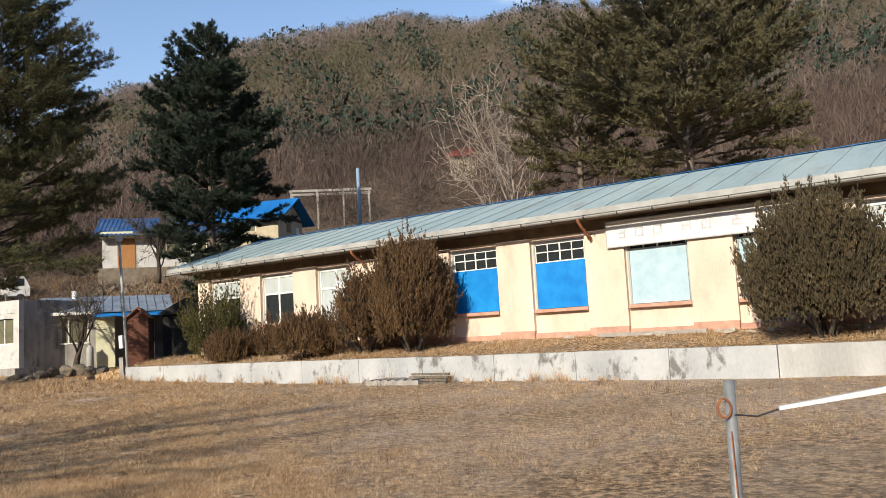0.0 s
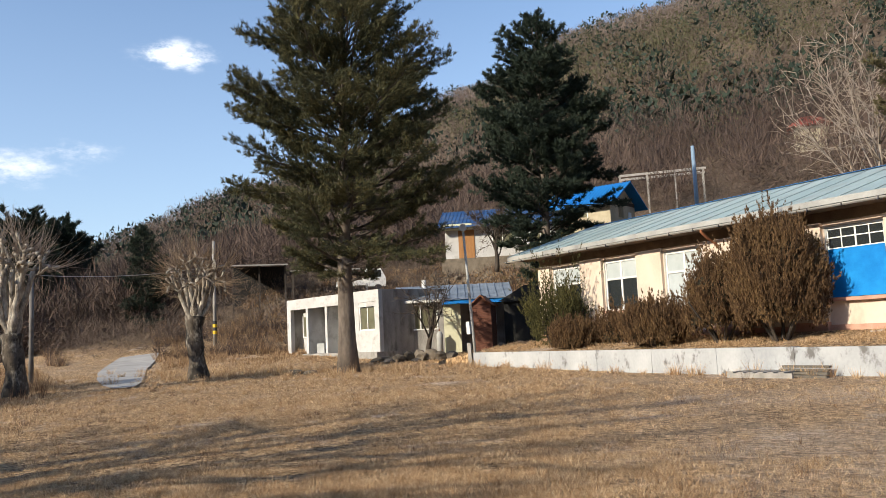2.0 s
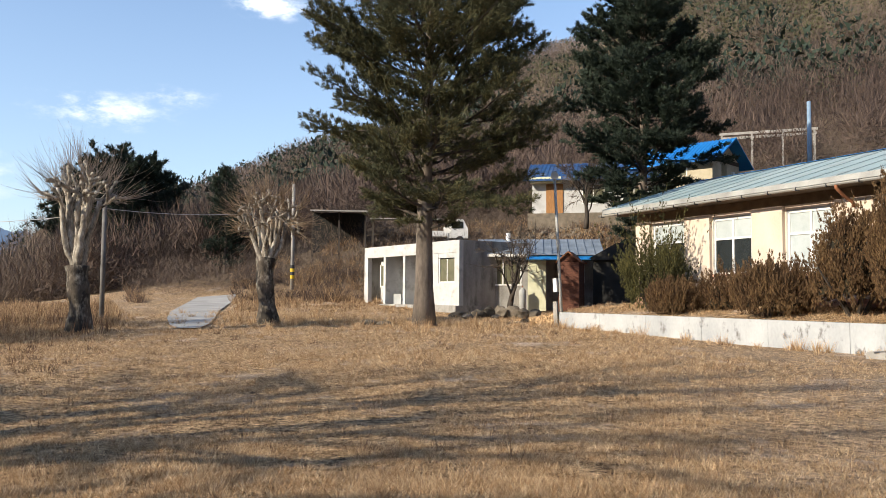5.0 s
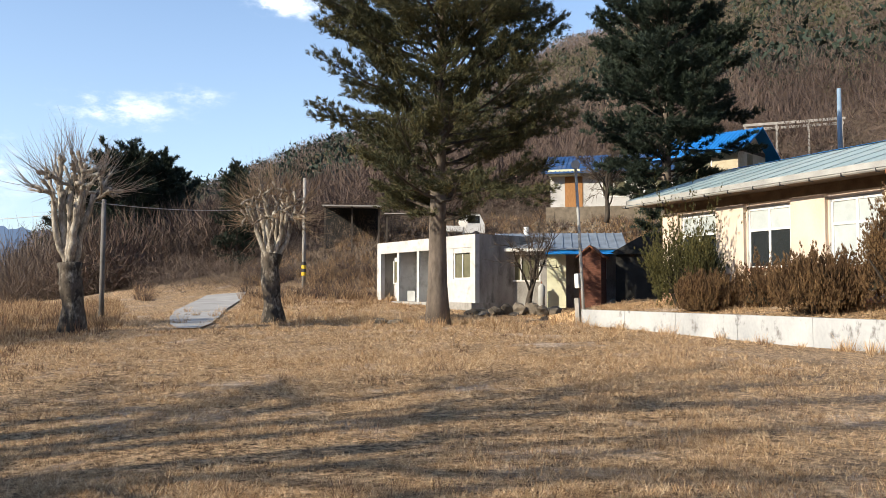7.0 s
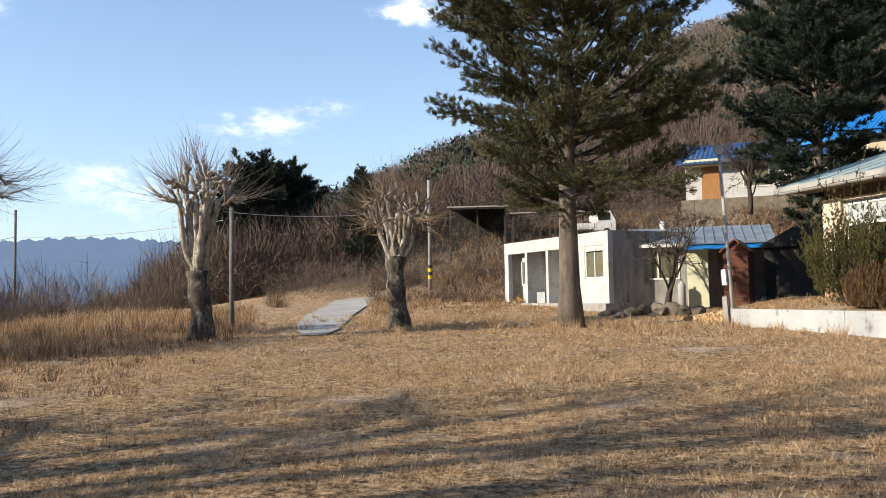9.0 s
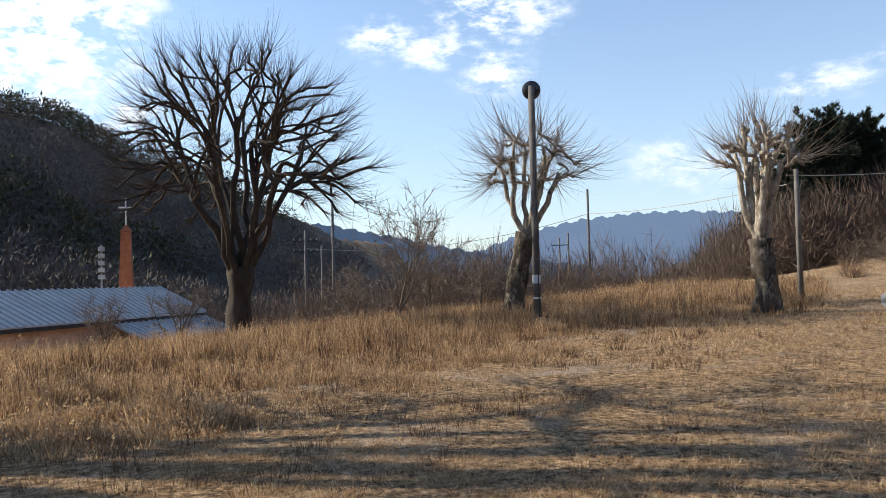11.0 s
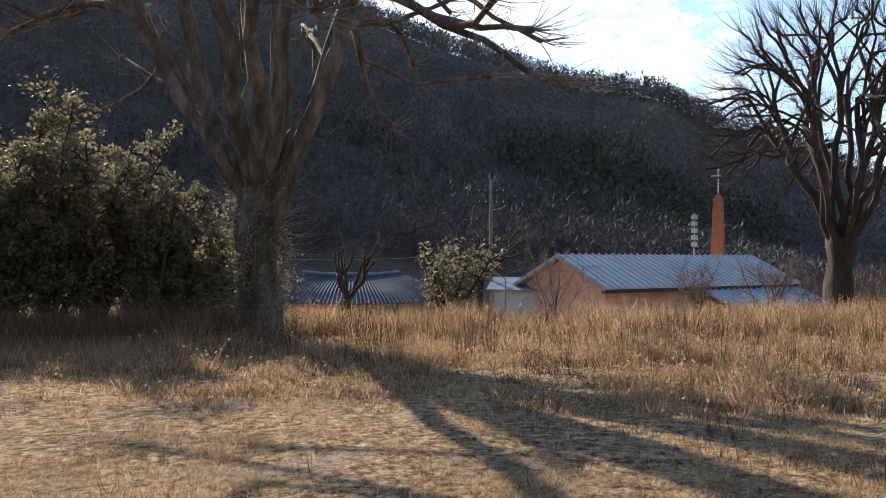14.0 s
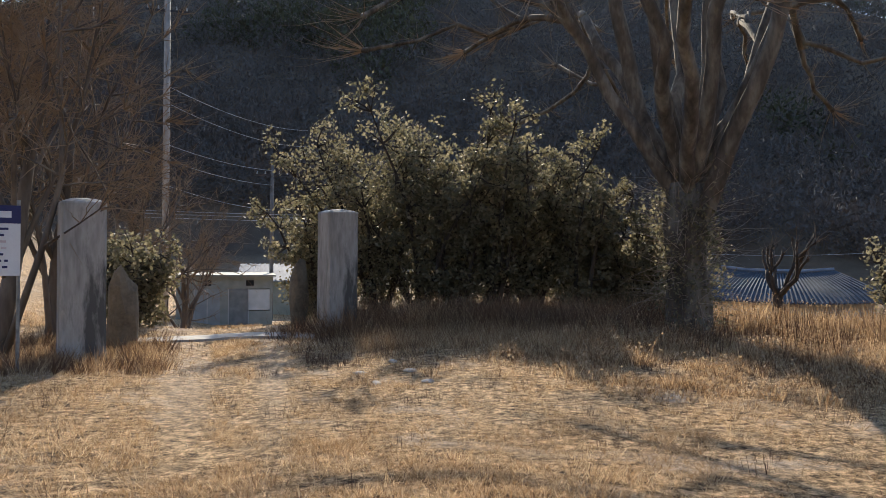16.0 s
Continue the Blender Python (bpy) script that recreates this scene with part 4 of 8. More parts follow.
def juniper(name, label, x, y, w, d, h, z, leaf, n=9000, seed=1, spiky=0.25, per=4, lobes=9, group="", gap=0.0):
    """A clipped bush gone shaggy: upright sprays over a core coloured as inner shade."""
    global rng
    rng = np.random.default_rng(seed)
    root = thing(name, label, "bush", pose(x, y, z, rz=-35.93), group)
    m = Mesh()
    for i in range(5):
        a = i * 1.3 + seed
        m.tube(crooked([0.1 * math.cos(a), 0.1 * math.sin(a), -0.1], [math.cos(a) * 0.5, math.sin(a) * 0.5, 1], h * 0.7, 4, 0.1), [0.06, 0.05, 0.04, 0.03, 0.02], 5)
    part("stem", m, "bark_dark", root)
    ph = rng.uniform(0, 6.28, (lobes, 3))
    fr = rng.integers(2, 6, (lobes, 2))

    def bulge(az, el):
        r = np.ones_like(az)
        for k in range(lobes):
            r += 0.062 * np.sin(fr[k, 0] * az + ph[k, 0]) * np.cos(fr[k, 1] * el * 1.5 + ph[k, 1])
        return r

    k = n // 17
    az = rng.uniform(0, 2 * np.pi, k)
    el = np.arcsin(rng.uniform(-0.35, 1, k))
    r = bulge(az, el) * rng.uniform(0.74, 1.0, k)
    S = np.stack([np.cos(az) * np.cos(el) * w / 2 * r, np.sin(az) * np.cos(el) * d / 2 * r, h * 0.36 + np.sin(el) * h * 0.60 * r], 1)
    O = np.stack([np.cos(az) * np.cos(el) * 0.55, np.sin(az) * np.cos(el) * 0.55, np.sin(el) * 0.4 + 1.5], 1) + rng.normal(size=(k, 3)) * 0.14
    O /= np.linalg.norm(O, axis=1)[:, None]
    L = (0.42 + 0.30 * spiky) * rng.uniform(0.5, 1.35, k) * (1 + 0.5 * spiky * (rng.random(k) > 0.85))
    q = 20
    u = rng.uniform(-0.25, 1, (k, q))
    P = S[:, None] + O[:, None] * (u * L[:, None])[:, :, None] + rng.normal(size=(k, q, 3)) * (0.055 * (1.15 - np.clip(u, 0, 1)))[:, :, None]
    P = P.reshape(-1, 3)
    P[:, 2] = np.maximum(P[:, 2], 0.04)
    B = blades(P, per + 1, 0.085, 0.0105, 0.42, np.repeat(O, q, axis=0) * 1.2, 0.01, 0.30)
    part("leaves", soup("leaves", B, 3), leaf, root, "shaggy upright sprays")
    # solid filler core; its near-black colour stands for shade between the sprays
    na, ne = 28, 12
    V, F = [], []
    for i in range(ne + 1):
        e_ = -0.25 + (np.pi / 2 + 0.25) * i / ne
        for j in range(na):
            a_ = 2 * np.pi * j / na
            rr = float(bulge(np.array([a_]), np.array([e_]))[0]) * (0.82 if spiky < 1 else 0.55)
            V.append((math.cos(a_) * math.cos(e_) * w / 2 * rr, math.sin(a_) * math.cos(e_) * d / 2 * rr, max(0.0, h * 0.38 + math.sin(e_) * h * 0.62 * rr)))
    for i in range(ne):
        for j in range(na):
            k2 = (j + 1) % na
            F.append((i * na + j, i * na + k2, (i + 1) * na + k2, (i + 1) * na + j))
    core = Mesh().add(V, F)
    part("core", core, "juniper_core" if leaf != "shrub_leaf" else "juniper_core", root, "solid dark core standing for the shade inside", smooth=True)
    return root


M["twig_bark"] = material("pale_smooth_bark", [(0.20, 0.165, 0.135), (0.36, 0.31, 0.26)], 3, 0.9, 0.2)
M["old_pine_leaf"] = material("brownish_old_pine_needles", [(0.03, 0.034, 0.019), (0.085, 0.078, 0.040), (0.17, 0.14, 0.065)], 0.5, 0.8, 0, random_amount=0.5, island=True)
M["bark_old"] = material("old_lichened_bark", [(0.04, 0.034, 0.028), (0.11, 0.095, 0.078), (0.24, 0.22, 0.18)], 3.5, 0.95, 1.0, 16, stretch=(1, 1, 0.35))
M["juniper_dark"] = material("dark_green_juniper_leaves", [(0.018, 0.020, 0.008), (0.06, 0.058, 0.018), (0.15, 0.13, 0.04)], 1.2, 0.8, 0, random_amount=0.5, island=True)
M["juniper_core"] = material("bush_inner_shade", [(0.012, 0.010, 0.006), (0.035, 0.028, 0.014)], 6, 0.95, 0.9, 30)


def shrub_tree(name, label, x, y, w, h, n=9000, seed=1, z=None, leaf="shrub_leaf", base=0.3, size=0.055, group=""):
    """A loose broad-leaved evergreen: branches and separate leaves."""
    global rng
    rng = np.random.default_rng(seed)
    z0 = gz(x, y) if z is None else z
    root = thing(name, label, "tree", pose(x, y, z0), group)
    m = Mesh()
    tips = []
    for i in range(9):
        a = i * 2.4 + seed
        p = crooked([0, 0, -0.2], [math.cos(a) * w * 0.42, math.sin(a) * w * 0.42, h * 0.9], h * rng.uniform(0.7, 1.0), 7, 0.09, 0.02)
        m.tube(p, np.linspace(0.07, 0.015, len(p)), 5)
        for u in p[2:]:
            for _ in range(4):
                q = crooked(u, rng.normal(size=3) + [0, 0, 0.4], w * 0.22, 3, 0.2)
                m.tube(q, [0.02, 0.015, 0.01, 0.005], 4, False)
                tips += [q[-1], q[-2]]
    T = np.array(tips)
    part("stem", m, "bark_dark", root)
    az, el = rng.uniform(0, 2 * np.pi, 170), np.arcsin(rng.uniform(-0.6, 1, 170))
    rr = rng.uniform(0.45, 1.0, 170) ** 0.5
    rr = rr * (0.8 + 0.3 * np.sin(az * 3 + seed) * np.cos(el * 4))
    K = np.stack([np.cos(az) * np.cos(el) * w / 2 * rr, np.sin(az) * np.cos(el) * w / 2 * rr, h * (0.5 + base / 2) + np.sin(el) * h * (0.5 - base / 2) * rr], 1)
    K = np.concatenate([K, T, T])
    pick = K[rng.integers(0, len(K), n)]
    P = pick + rng.normal(size=(n, 3)) * [0.12, 0.12, 0.09] * (w / 3)
    part("leaves", soup("leaves", leaves(P, size), 4), leaf, root, "small glossy leaves")
    return root


# ---- the school ----
WIN = {k: 27.3 - (22.707 - (6 - k) * 2.9357) for k in range(-4, 8)}
WALL_TOP, PITCH_Y, RIDGE_Z = 4.42, 4.27, 6.12


def school():
    root = thing("school_building", "long cream plastered school with a pale green metal roof", "building", SCHOOL)
    X0, X1 = 0.0, 39.0
    wall = Mesh()
    w = 1.70
    sill = {k: 2.17 - 0.035 * (6 - k) for k in WIN}
    keys = sorted(WIN, key=lambda k: WIN[k])
    x = X0
    for k in keys:
        c = WIN[k]
        if c + w / 2 > X1:
            break
        wall.box(x, c - w / 2, 0.12, 0.36, 1.1, WALL_TOP)
        wall.box(c - w / 2, c + w / 2, 0.12, 0.36, 1.1, sill[k])
        wall.box(c - w / 2, c + w / 2, 0.12, 0.36, 4.0, WALL_TOP)
        x = c + w / 2
    wall.box(x, X1, 0.12, 0.36, 1.1, WALL_TOP)
    wall.box(X0, X1, 8.2, 8.5, 1.1, WALL_TOP)
    wall.prism([(0.36, 1.1), (8.2, 1.1), (8.2, WALL_TOP), (4.27, RIDGE_Z - 0.25), (0.36, WALL_TOP)], 0, X0, X0 + 0.24)
    wall.prism([(0.36, 1.1), (8.2, 1.1), (8.2, WALL_TOP), (4.27, RIDGE_Z - 0.25), (0.36, WALL_TOP)], 0, X1 - 0.24, X1)
    part("wall", wall, "plaster", root)
    # piers between the windows
    for i, k in enumerate(keys):
        c = WIN[k]
        if c + w / 2 + 0.2 > X1:
            break
        a, b = c + w / 2 + 0.03, c + w / 2 + 1.19
        if i == 0:
            part("pier", Mesh().box(0.0, c - w / 2 - 0.05, 0.0, 0.117, 1.42, 4.12), "plaster", root)
        part("pier", Mesh().box(a, b, 0.0, 0.117, 1.42, 4.12), "plaster", root)
        part("plinth", Mesh().box(a, b, -0.03, 0.117, 1.0, 1.42).box(b, b + w + 0.05, 0.05, 0.117, 1.0, 1.34), "plaster_pink", root, "pink rendered plinth")
    part("plinth", Mesh().box(0, 0.8, -0.03, 0.117, 1.0, 1.42), "plaster_pink", root, "pink rendered plinth")
    part("soffit", Mesh().box(X0 - 0.7, X1 + 0.5, -0.56, 0.118, WALL_TOP, WALL_TOP + 0.03).box(X0, X1, 0.085, 0.118, 4.13, WALL_TOP - 0.003), "soffit", root, "brown boarded eaves")
    # roof: two slopes of sheet with raised seams
    slope = (RIDGE_Z - 4.66) / (PITCH_Y + 0.62)
    roof = Mesh()
    for side in (1, -1):
        y0, y1 = (-0.62, PITCH_Y) if side == 1 else (9.16, PITCH_Y)
        roof.prism([(y0, 4.66), (y1, RIDGE_Z), (y1, RIDGE_Z - 0.07), (y0, 4.59)], 0, X0 - 1.15, X1 + 0.7)
    part("roof", roof, "roof_green", root, "pale green sheet metal roof slopes")
    xs = X0 - 1.15
    i = 0
    seam_me = Mesh().prism([(-0.62, 4.66), (PITCH_Y, RIDGE_Z), (PITCH_Y, RIDGE_Z + 0.02), (-0.62, 4.68)], 0, -0.015, 0.015).data("seam")
    while xs < X1 + 0.7:
        part("seam", seam_me, "roof_green", root, place=pose(xs, 0, 0.002))
        xs += 0.92
        i += 1
    part("ridge_cap", Mesh().prism([(PITCH_Y - 0.22, RIDGE_Z - 0.03), (PITCH_Y, RIDGE_Z + 0.03), (PITCH_Y + 0.22, RIDGE_Z - 0.03), (PITCH_Y, RIDGE_Z + 0.01)], 0, X0 - 1.18, X1 + 0.72), "blue_roof", root, "blue ridge capping")
    part("fascia", Mesh().box(X0 - 1.15, X1 + 0.7, -0.66, -0.622, 4.50, 4.655), "gutter", root, "pale metal fascia")
    g = Mesh()
    arc = [(math.cos(a) * 0.065, math.sin(a) * 0.065) for a in np.linspace(math.pi, 2 * math.pi, 7)]
    g.prism([(-0.735 + a, 4.46 + b) for a, b in arc] + [(-0.735 + a * 0.85, 4.462 + b * 0.85) for a, b in arc[::-1]], 0, X0 - 1.2, X1 + 0.75)
    part("gutter", g, "gutter", root, "half-round metal gutter")
    xs = X0 - 1.0
    hook = Mesh().box(-0.012, 0.012, -0.815, -0.66, 4.375, 4.475).data("gutter_bracket")
    while xs < X1:
        part("gutter_bracket", hook, "dark_metal", root, place=pose(xs, 0, 0))
        xs += 0.98
    # verge board on the open end
    part("verge", Mesh().prism([(-0.62, 4.42), (-0.62, 4.59), (PITCH_Y, RIDGE_Z - 0.07), (9.16, 4.59), (9.16, 4.42), (PITCH_Y, RIDGE_Z - 0.26)], 0, X0 - 1.15, X0 - 1.1), "blue_roof", root, "blue verge board")
    # down pipe at the sign
    for px, hgt in ((17.42, 0), (9.05, 0)):
        dp = Mesh()
        dp.tube([(px, -0.73, 4.42), (px, -0.73, 4.33), (px + 0.02, -0.45, 4.12), (px + 0.02, -0.12, 3.98), (px + 0.02, -0.07, 3.86)], 0.045, 8)
        part("downpipe", dp, "rust" if px > 10 else "rust", root, "short rusty downpipe outlet" if px > 10 else "short downpipe outlet", smooth=True)
    # windows
    for k in keys:
        c = WIN[k]
        if c + w / 2 > X1:
            break
        z0, z1 = sill[k], 4.0
        win = tagged(new("window"), "steel-framed window with small dark panes above a blue board" if k in (2, 3) else "white framed window with two tall sashes and a transom")
        win.parent = root
        part("sill", Mesh().box(c - w / 2 - 0.02, c + w / 2 + 0.02, -0.03, 0.2, z0 - 0.10, z0 - 0.003), "plaster_pink", win, "pink rendered sill")
        part("reveal", Mesh().box(c - w / 2 + 0.001, c - w / 2 + 0.05, 0.125, 0.2, z0, z1).box(c + w / 2 - 0.05, c + w / 2 - 0.001, 0.125, 0.2, z0, z1).box(c - w / 2 + 0.05, c + w / 2 - 0.05, 0.125, 0.2, z1 - 0.05, z1 - 0.001), "trim", win, "grey timber surround")
        f = Mesh()
        a, b = c - w / 2 + 0.05, c + w / 2 - 0.05
        if k in (2, 3, 1, 0):
            zc = z1 - 0.62 if k in (2, 3) else z1 - 0.52
            for zz in (z1 - 0.09, (z1 - 0.07 + zc) / 2 + 0.02, zc):
                f.box(a, b, 0.15, 0.185, zz, zz + 0.03)
            for q in range(5):
                xx = a + (b - a - 0.03) * q / 4
                f.box(xx, xx + (0.045 if q == 2 else 0.028), 0.152, 0.187, zc + 0.031, z1 - 0.052)
            part("window_frame", f, "white_paint", win, "thin white glazing bars")
            part("pane", Mesh().box(a, b, 0.166, 0.172, zc, z1 - 0.06), "glass_dark", win)
            board = Mesh().box(a + 0.01, b - 0.01, 0.128, 0.142, z0 + 0.01, zc - 0.002)
            part("board", board, "blue_board" if k in (2, 3) else "pale_board", win, "flat bright blue board" if k in (2, 3) else "pale blue board with peeling paint")
        else:
            zt = z0 + (z1 - z0) * 0.60
            f.box(a, b, 0.13, 0.19, z0, z0 + 0.06).box(a, b, 0.13, 0.19, z1 - 0.11, z1 - 0.051).box(a, b, 0.13, 0.19, zt, zt + 0.07)
            f.box(a, a + 0.06, 0.131, 0.189, z0 + 0.06, z1 - 0.11).box(b - 0.06, b, 0.131, 0.189, z0 + 0.06, z1 - 0.11).box(c - 0.04, c + 0.04, 0.131, 0.189, z0 + 0.06, z1 - 0.11)
            part("window_frame", f, "white_paint", win, "white sash frame")
            for (xa, xb) in ((a + 0.06, c - 0.04), (c + 0.04, b - 0.06)):
                part("pane", Mesh().box(xa, xb, 0.158, 0.164, z0 + 0.06, zt), "glass_dark" if k == 6 or k == 7 else "frosted", win)
                part("pane", Mesh().box(xa, xb, 0.158, 0.164, zt + 0.07, z1 - 0.11), "frosted", win)
    # rooms behind the glass; indoor shade is put into their near-black colour
    part("room", Mesh().box(0.3, X1 - 0.3, 3.0, 3.1, 1.1, 4.4).box(0.3, X1 - 0.3, 0.4, 3.0, 1.15, 1.2), "shade_and_sheet_black", root, "bare room coloured near black as indoor shade")
    part("ceiling", Mesh().box(0.3, X1 - 0.3, 0.4, 3.0, 4.30, 4.36), "shade_and_sheet_black", root)
    return root


M["glass_dark"] = M["glass"]
M["frosted"] = material("frosted_pane", [(0.38, 0.43, 0.44), (0.52, 0.57, 0.58)], 2, 0.25, 0, spec=0.5)
school()


def sign_board():
    root = thing("school_sign", "long weathered white signboard with faded lettering under the eaves", "sign", SCHOOL)
    x0, x1, z0, z1 = 17.95, 23.6, 3.60, 4.28
    part("panel", Mesh().box(x0, x1, -0.09, -0.03, z0, z1), "sign_white", root, "flaking white sheet")
    part("frame", Mesh().box(x0 - 0.03, x1 + 0.03, -0.10, -0.02, z1, z1 + 0.03).box(x0 - 0.03, x1 + 0.03, -0.10, -0.02, z0 - 0.03, z0).box(x0 - 0.03, x0, -0.10, -0.02, z0, z1), "trim", root)
    # unreadable faded letters as plain strokes
    r = random.Random(3)
    x = x0 + 0.30
    for i in range(9):
        m = Mesh()
        col = "faded_letter" if i < 5 else "faded_red"
        s = 0.28
        strokes = [(0, .75, .9, .9), (.1, .42, .8, .56), (0, 0, .16, .7), (.72, .1, .88, .9), (.2, .0, .9, .15), (.4, .5, .56, .8)]
        for a, b, c, d in r.sample(strokes, 4):
            m.box(x + a * s, x + c * s, -0.096, -0.0905, 3.80 + b * s * 1.05, 3.80 + d * s * 1.05)
        part("letter", m, col, root, "faded unreadable letter")
        x += 0.52 if i not in (2, 4) else 0.78


M["sign_white"] = material("old_white_sign", [(0.55, 0.56, 0.56), (0.74, 0.75, 0.75)], 1.5, 0.7, 0.1, 12, stain=((0.30, 0.30, 0.30), 2.5, 0.6, 0.8))
M["faded_letter"] = material("faded_grey_letters", [(0.36, 0.37, 0.38), (0.52, 0.53, 0.54)], 5, 0.8, 0)
M["faded_red"] = material("faded_red_letters", [(0.50, 0.40, 0.42), (0.64, 0.56, 0.57)], 5, 0.8, 0)
sign_board()


def terrace_wall():
    m = Mesh()
    x = -1.25
    r = random.Random(5)
    root = thing("terrace_wall", "low concrete retaining wall with flaking white paint below the school", "wall", SCHOOL)
    while x < 44:
        L = 2.4 if x < 21.2 else 3.0
        y = -2.33 + (0.05 if x > 21.2 else 0)
        b = Mesh().box(x, x + L - 0.012, y - 0.17, y + 0.12, -0.3, 0.85 + r.uniform(-0.008, 0.008))
        part("wall_section", b, "terrace_wall" if x < 21.2 else "terrace_old", root)
        x += L


M["terrace_old"] = material("bare_stained_concrete", [(0.28, 0.28, 0.27), (0.46, 0.46, 0.45)], 1.2, 0.95, 0.5, 20, stretch=(1, 1, 0.4), stain=((0.70, 0.71, 0.70), 1.3, 0.55, 0.7))
terrace_wall()


def annex():
    P = pose(-19.95, 38.53, 0, rz=math.degrees(math.atan2(-0.457, 0.889)))  # x along the front to the right end, y into the block
    root = thing("annex_building", "low white flat-roofed annex with square openings and grey concrete side", "building", P)
    W, D, z0, z1 = 9.45, 5.0, 0.75, 4.15
    part("lintel", Mesh().box(-W, 0, 0, 0.25, 3.55, z1), "annex_white", root, "whitewashed lintel band")
    for a, b in ((0, 0.42), (2.2, 2.42), (4.25, 4.47), (6.3, 6.55), (9.05, 9.45)):
        part("pillar", Mesh().box(-W + a, -W + b, 0, 0.25, z0, 3.547), "annex_white", root)
    for i, (a, b, y, za, zb) in enumerate(((6.552, 7.6, 0.02, z0, 3.547), (7.602, 9.048, 0.02, z0, 2.05), (7.602, 9.048, 0.03, 3.3, 3.547))):
        part("wall_panel", Mesh().box(-W + a, -W + b, y, 0.25, za, zb), "annex_white", root)
    side = Mesh().box(-0.25, 0, 0.252, D, z0, z1).box(-W, -W + 0.25, 0.252, D, z0, z1).box(-W + 0.25, -0.25, D - 0.25, D, z0, z1)
    part("side_wall", side, "concrete", root, "bare grey concrete side walls")
    inner = Mesh().box(-W + 0.25, -W + 7.0, 1.2, 1.35, z0, 3.9).box(-W + 2.2, -W + 2.35, 0.25, 1.2, z0, 3.9).box(-W + 4.3, -W + 4.45, 0.25, 1.2, z0, 3.9).box(-W + 6.4, -W + 6.52, 0.25, 1.2, z0, 3.9).box(-W + 1.15, -W + 2.0, 0.45, 0.55, z0, 3.35)
    part("inner_wall", inner, "annex_white", root, "white inner partitions")
    part("roof", Mesh().box(-W + 0.25, -0.25, 0.25, D - 0.25, 3.9, 4.02), "concrete", root)
    part("floor", Mesh().box(-W, 0.2, -0.35, 1.2, 0.6, 0.95), "concrete", root)
    for a, b, za, zb, yy in ((7.68, 8.97, 2.13, 3.25, 0.1), (1.22, 1.92, 1.95, 3.1, 0.43)):
        w = new("window")
        w.parent = root
        part("pane", Mesh().box(-W + a, -W + b, yy + 0.01, yy + 0.02, za, zb), "olive_blind", w, "drawn olive blind behind glass")
        part("window_frame", Mesh().box(-W + a - 0.08, -W + a, yy - 0.04, yy + 0.02, za - 0.08, zb + 0.05).box(-W + b, -W + b + 0.08, yy - 0.04, yy + 0.02, za - 0.08, zb + 0.05).box(-W + a, -W + b, yy - 0.04, yy + 0.02, za - 0.08, za).box(-W + (a + b) / 2 - 0.03, -W + (a + b) / 2 + 0.03, yy - 0.03, yy + 0.009, za, zb), "white_paint", w)
    # the doorway's shade is painted as a near-black panel
    part("door", Mesh().box(-W + 3.45, -W + 4.2, 1.15, 1.19, 0.96, 3.1), "shade_and_sheet_black", root, "flat near-black panel standing for a shaded doorway")
    # two things kept in the porch
    for nm, lab, x, s in (("crate", "pale grey plastic crate in the porch of the annex", 3.1, 0.8), ("basin", "dark basin in the porch of the annex", 3.75, 0.4)):
        t = tagged(part(nm, Mesh().box(-s / 2, s / 2, -0.25, 0.25, 0, 0.02).box(-s / 2, s / 2, -0.25, -0.22, 0.02, s * 0.7).box(-s / 2, s / 2, 0.22, 0.25, 0.02, s * 0.7).box(-s / 2, -s / 2 + 0.03, -0.22, 0.22, 0.02, s * 0.7).box(s / 2 - 0.03, s / 2, -0.22, 0.22, 0.02, s * 0.7), "trim" if s > 0.5 else "dark_metal", None, lab, place=P @ pose(-W + x, 0.62, 0.95)), lab, "container")


M["annex_white"] = material("whitewashed_wall", [(0.42, 0.42, 0.41), (0.58, 0.58, 0.57)], 1.2, 0.9, 0.2, 20, stain=((0.27, 0.26, 0.24), 1.3, 0.52, 0.72))
M["olive_blind"] = material("olive_blind", [(0.10, 0.10, 0.06), (0.16, 0.155, 0.10)], 3, 0.3, 0, spec=0.5)
annex()


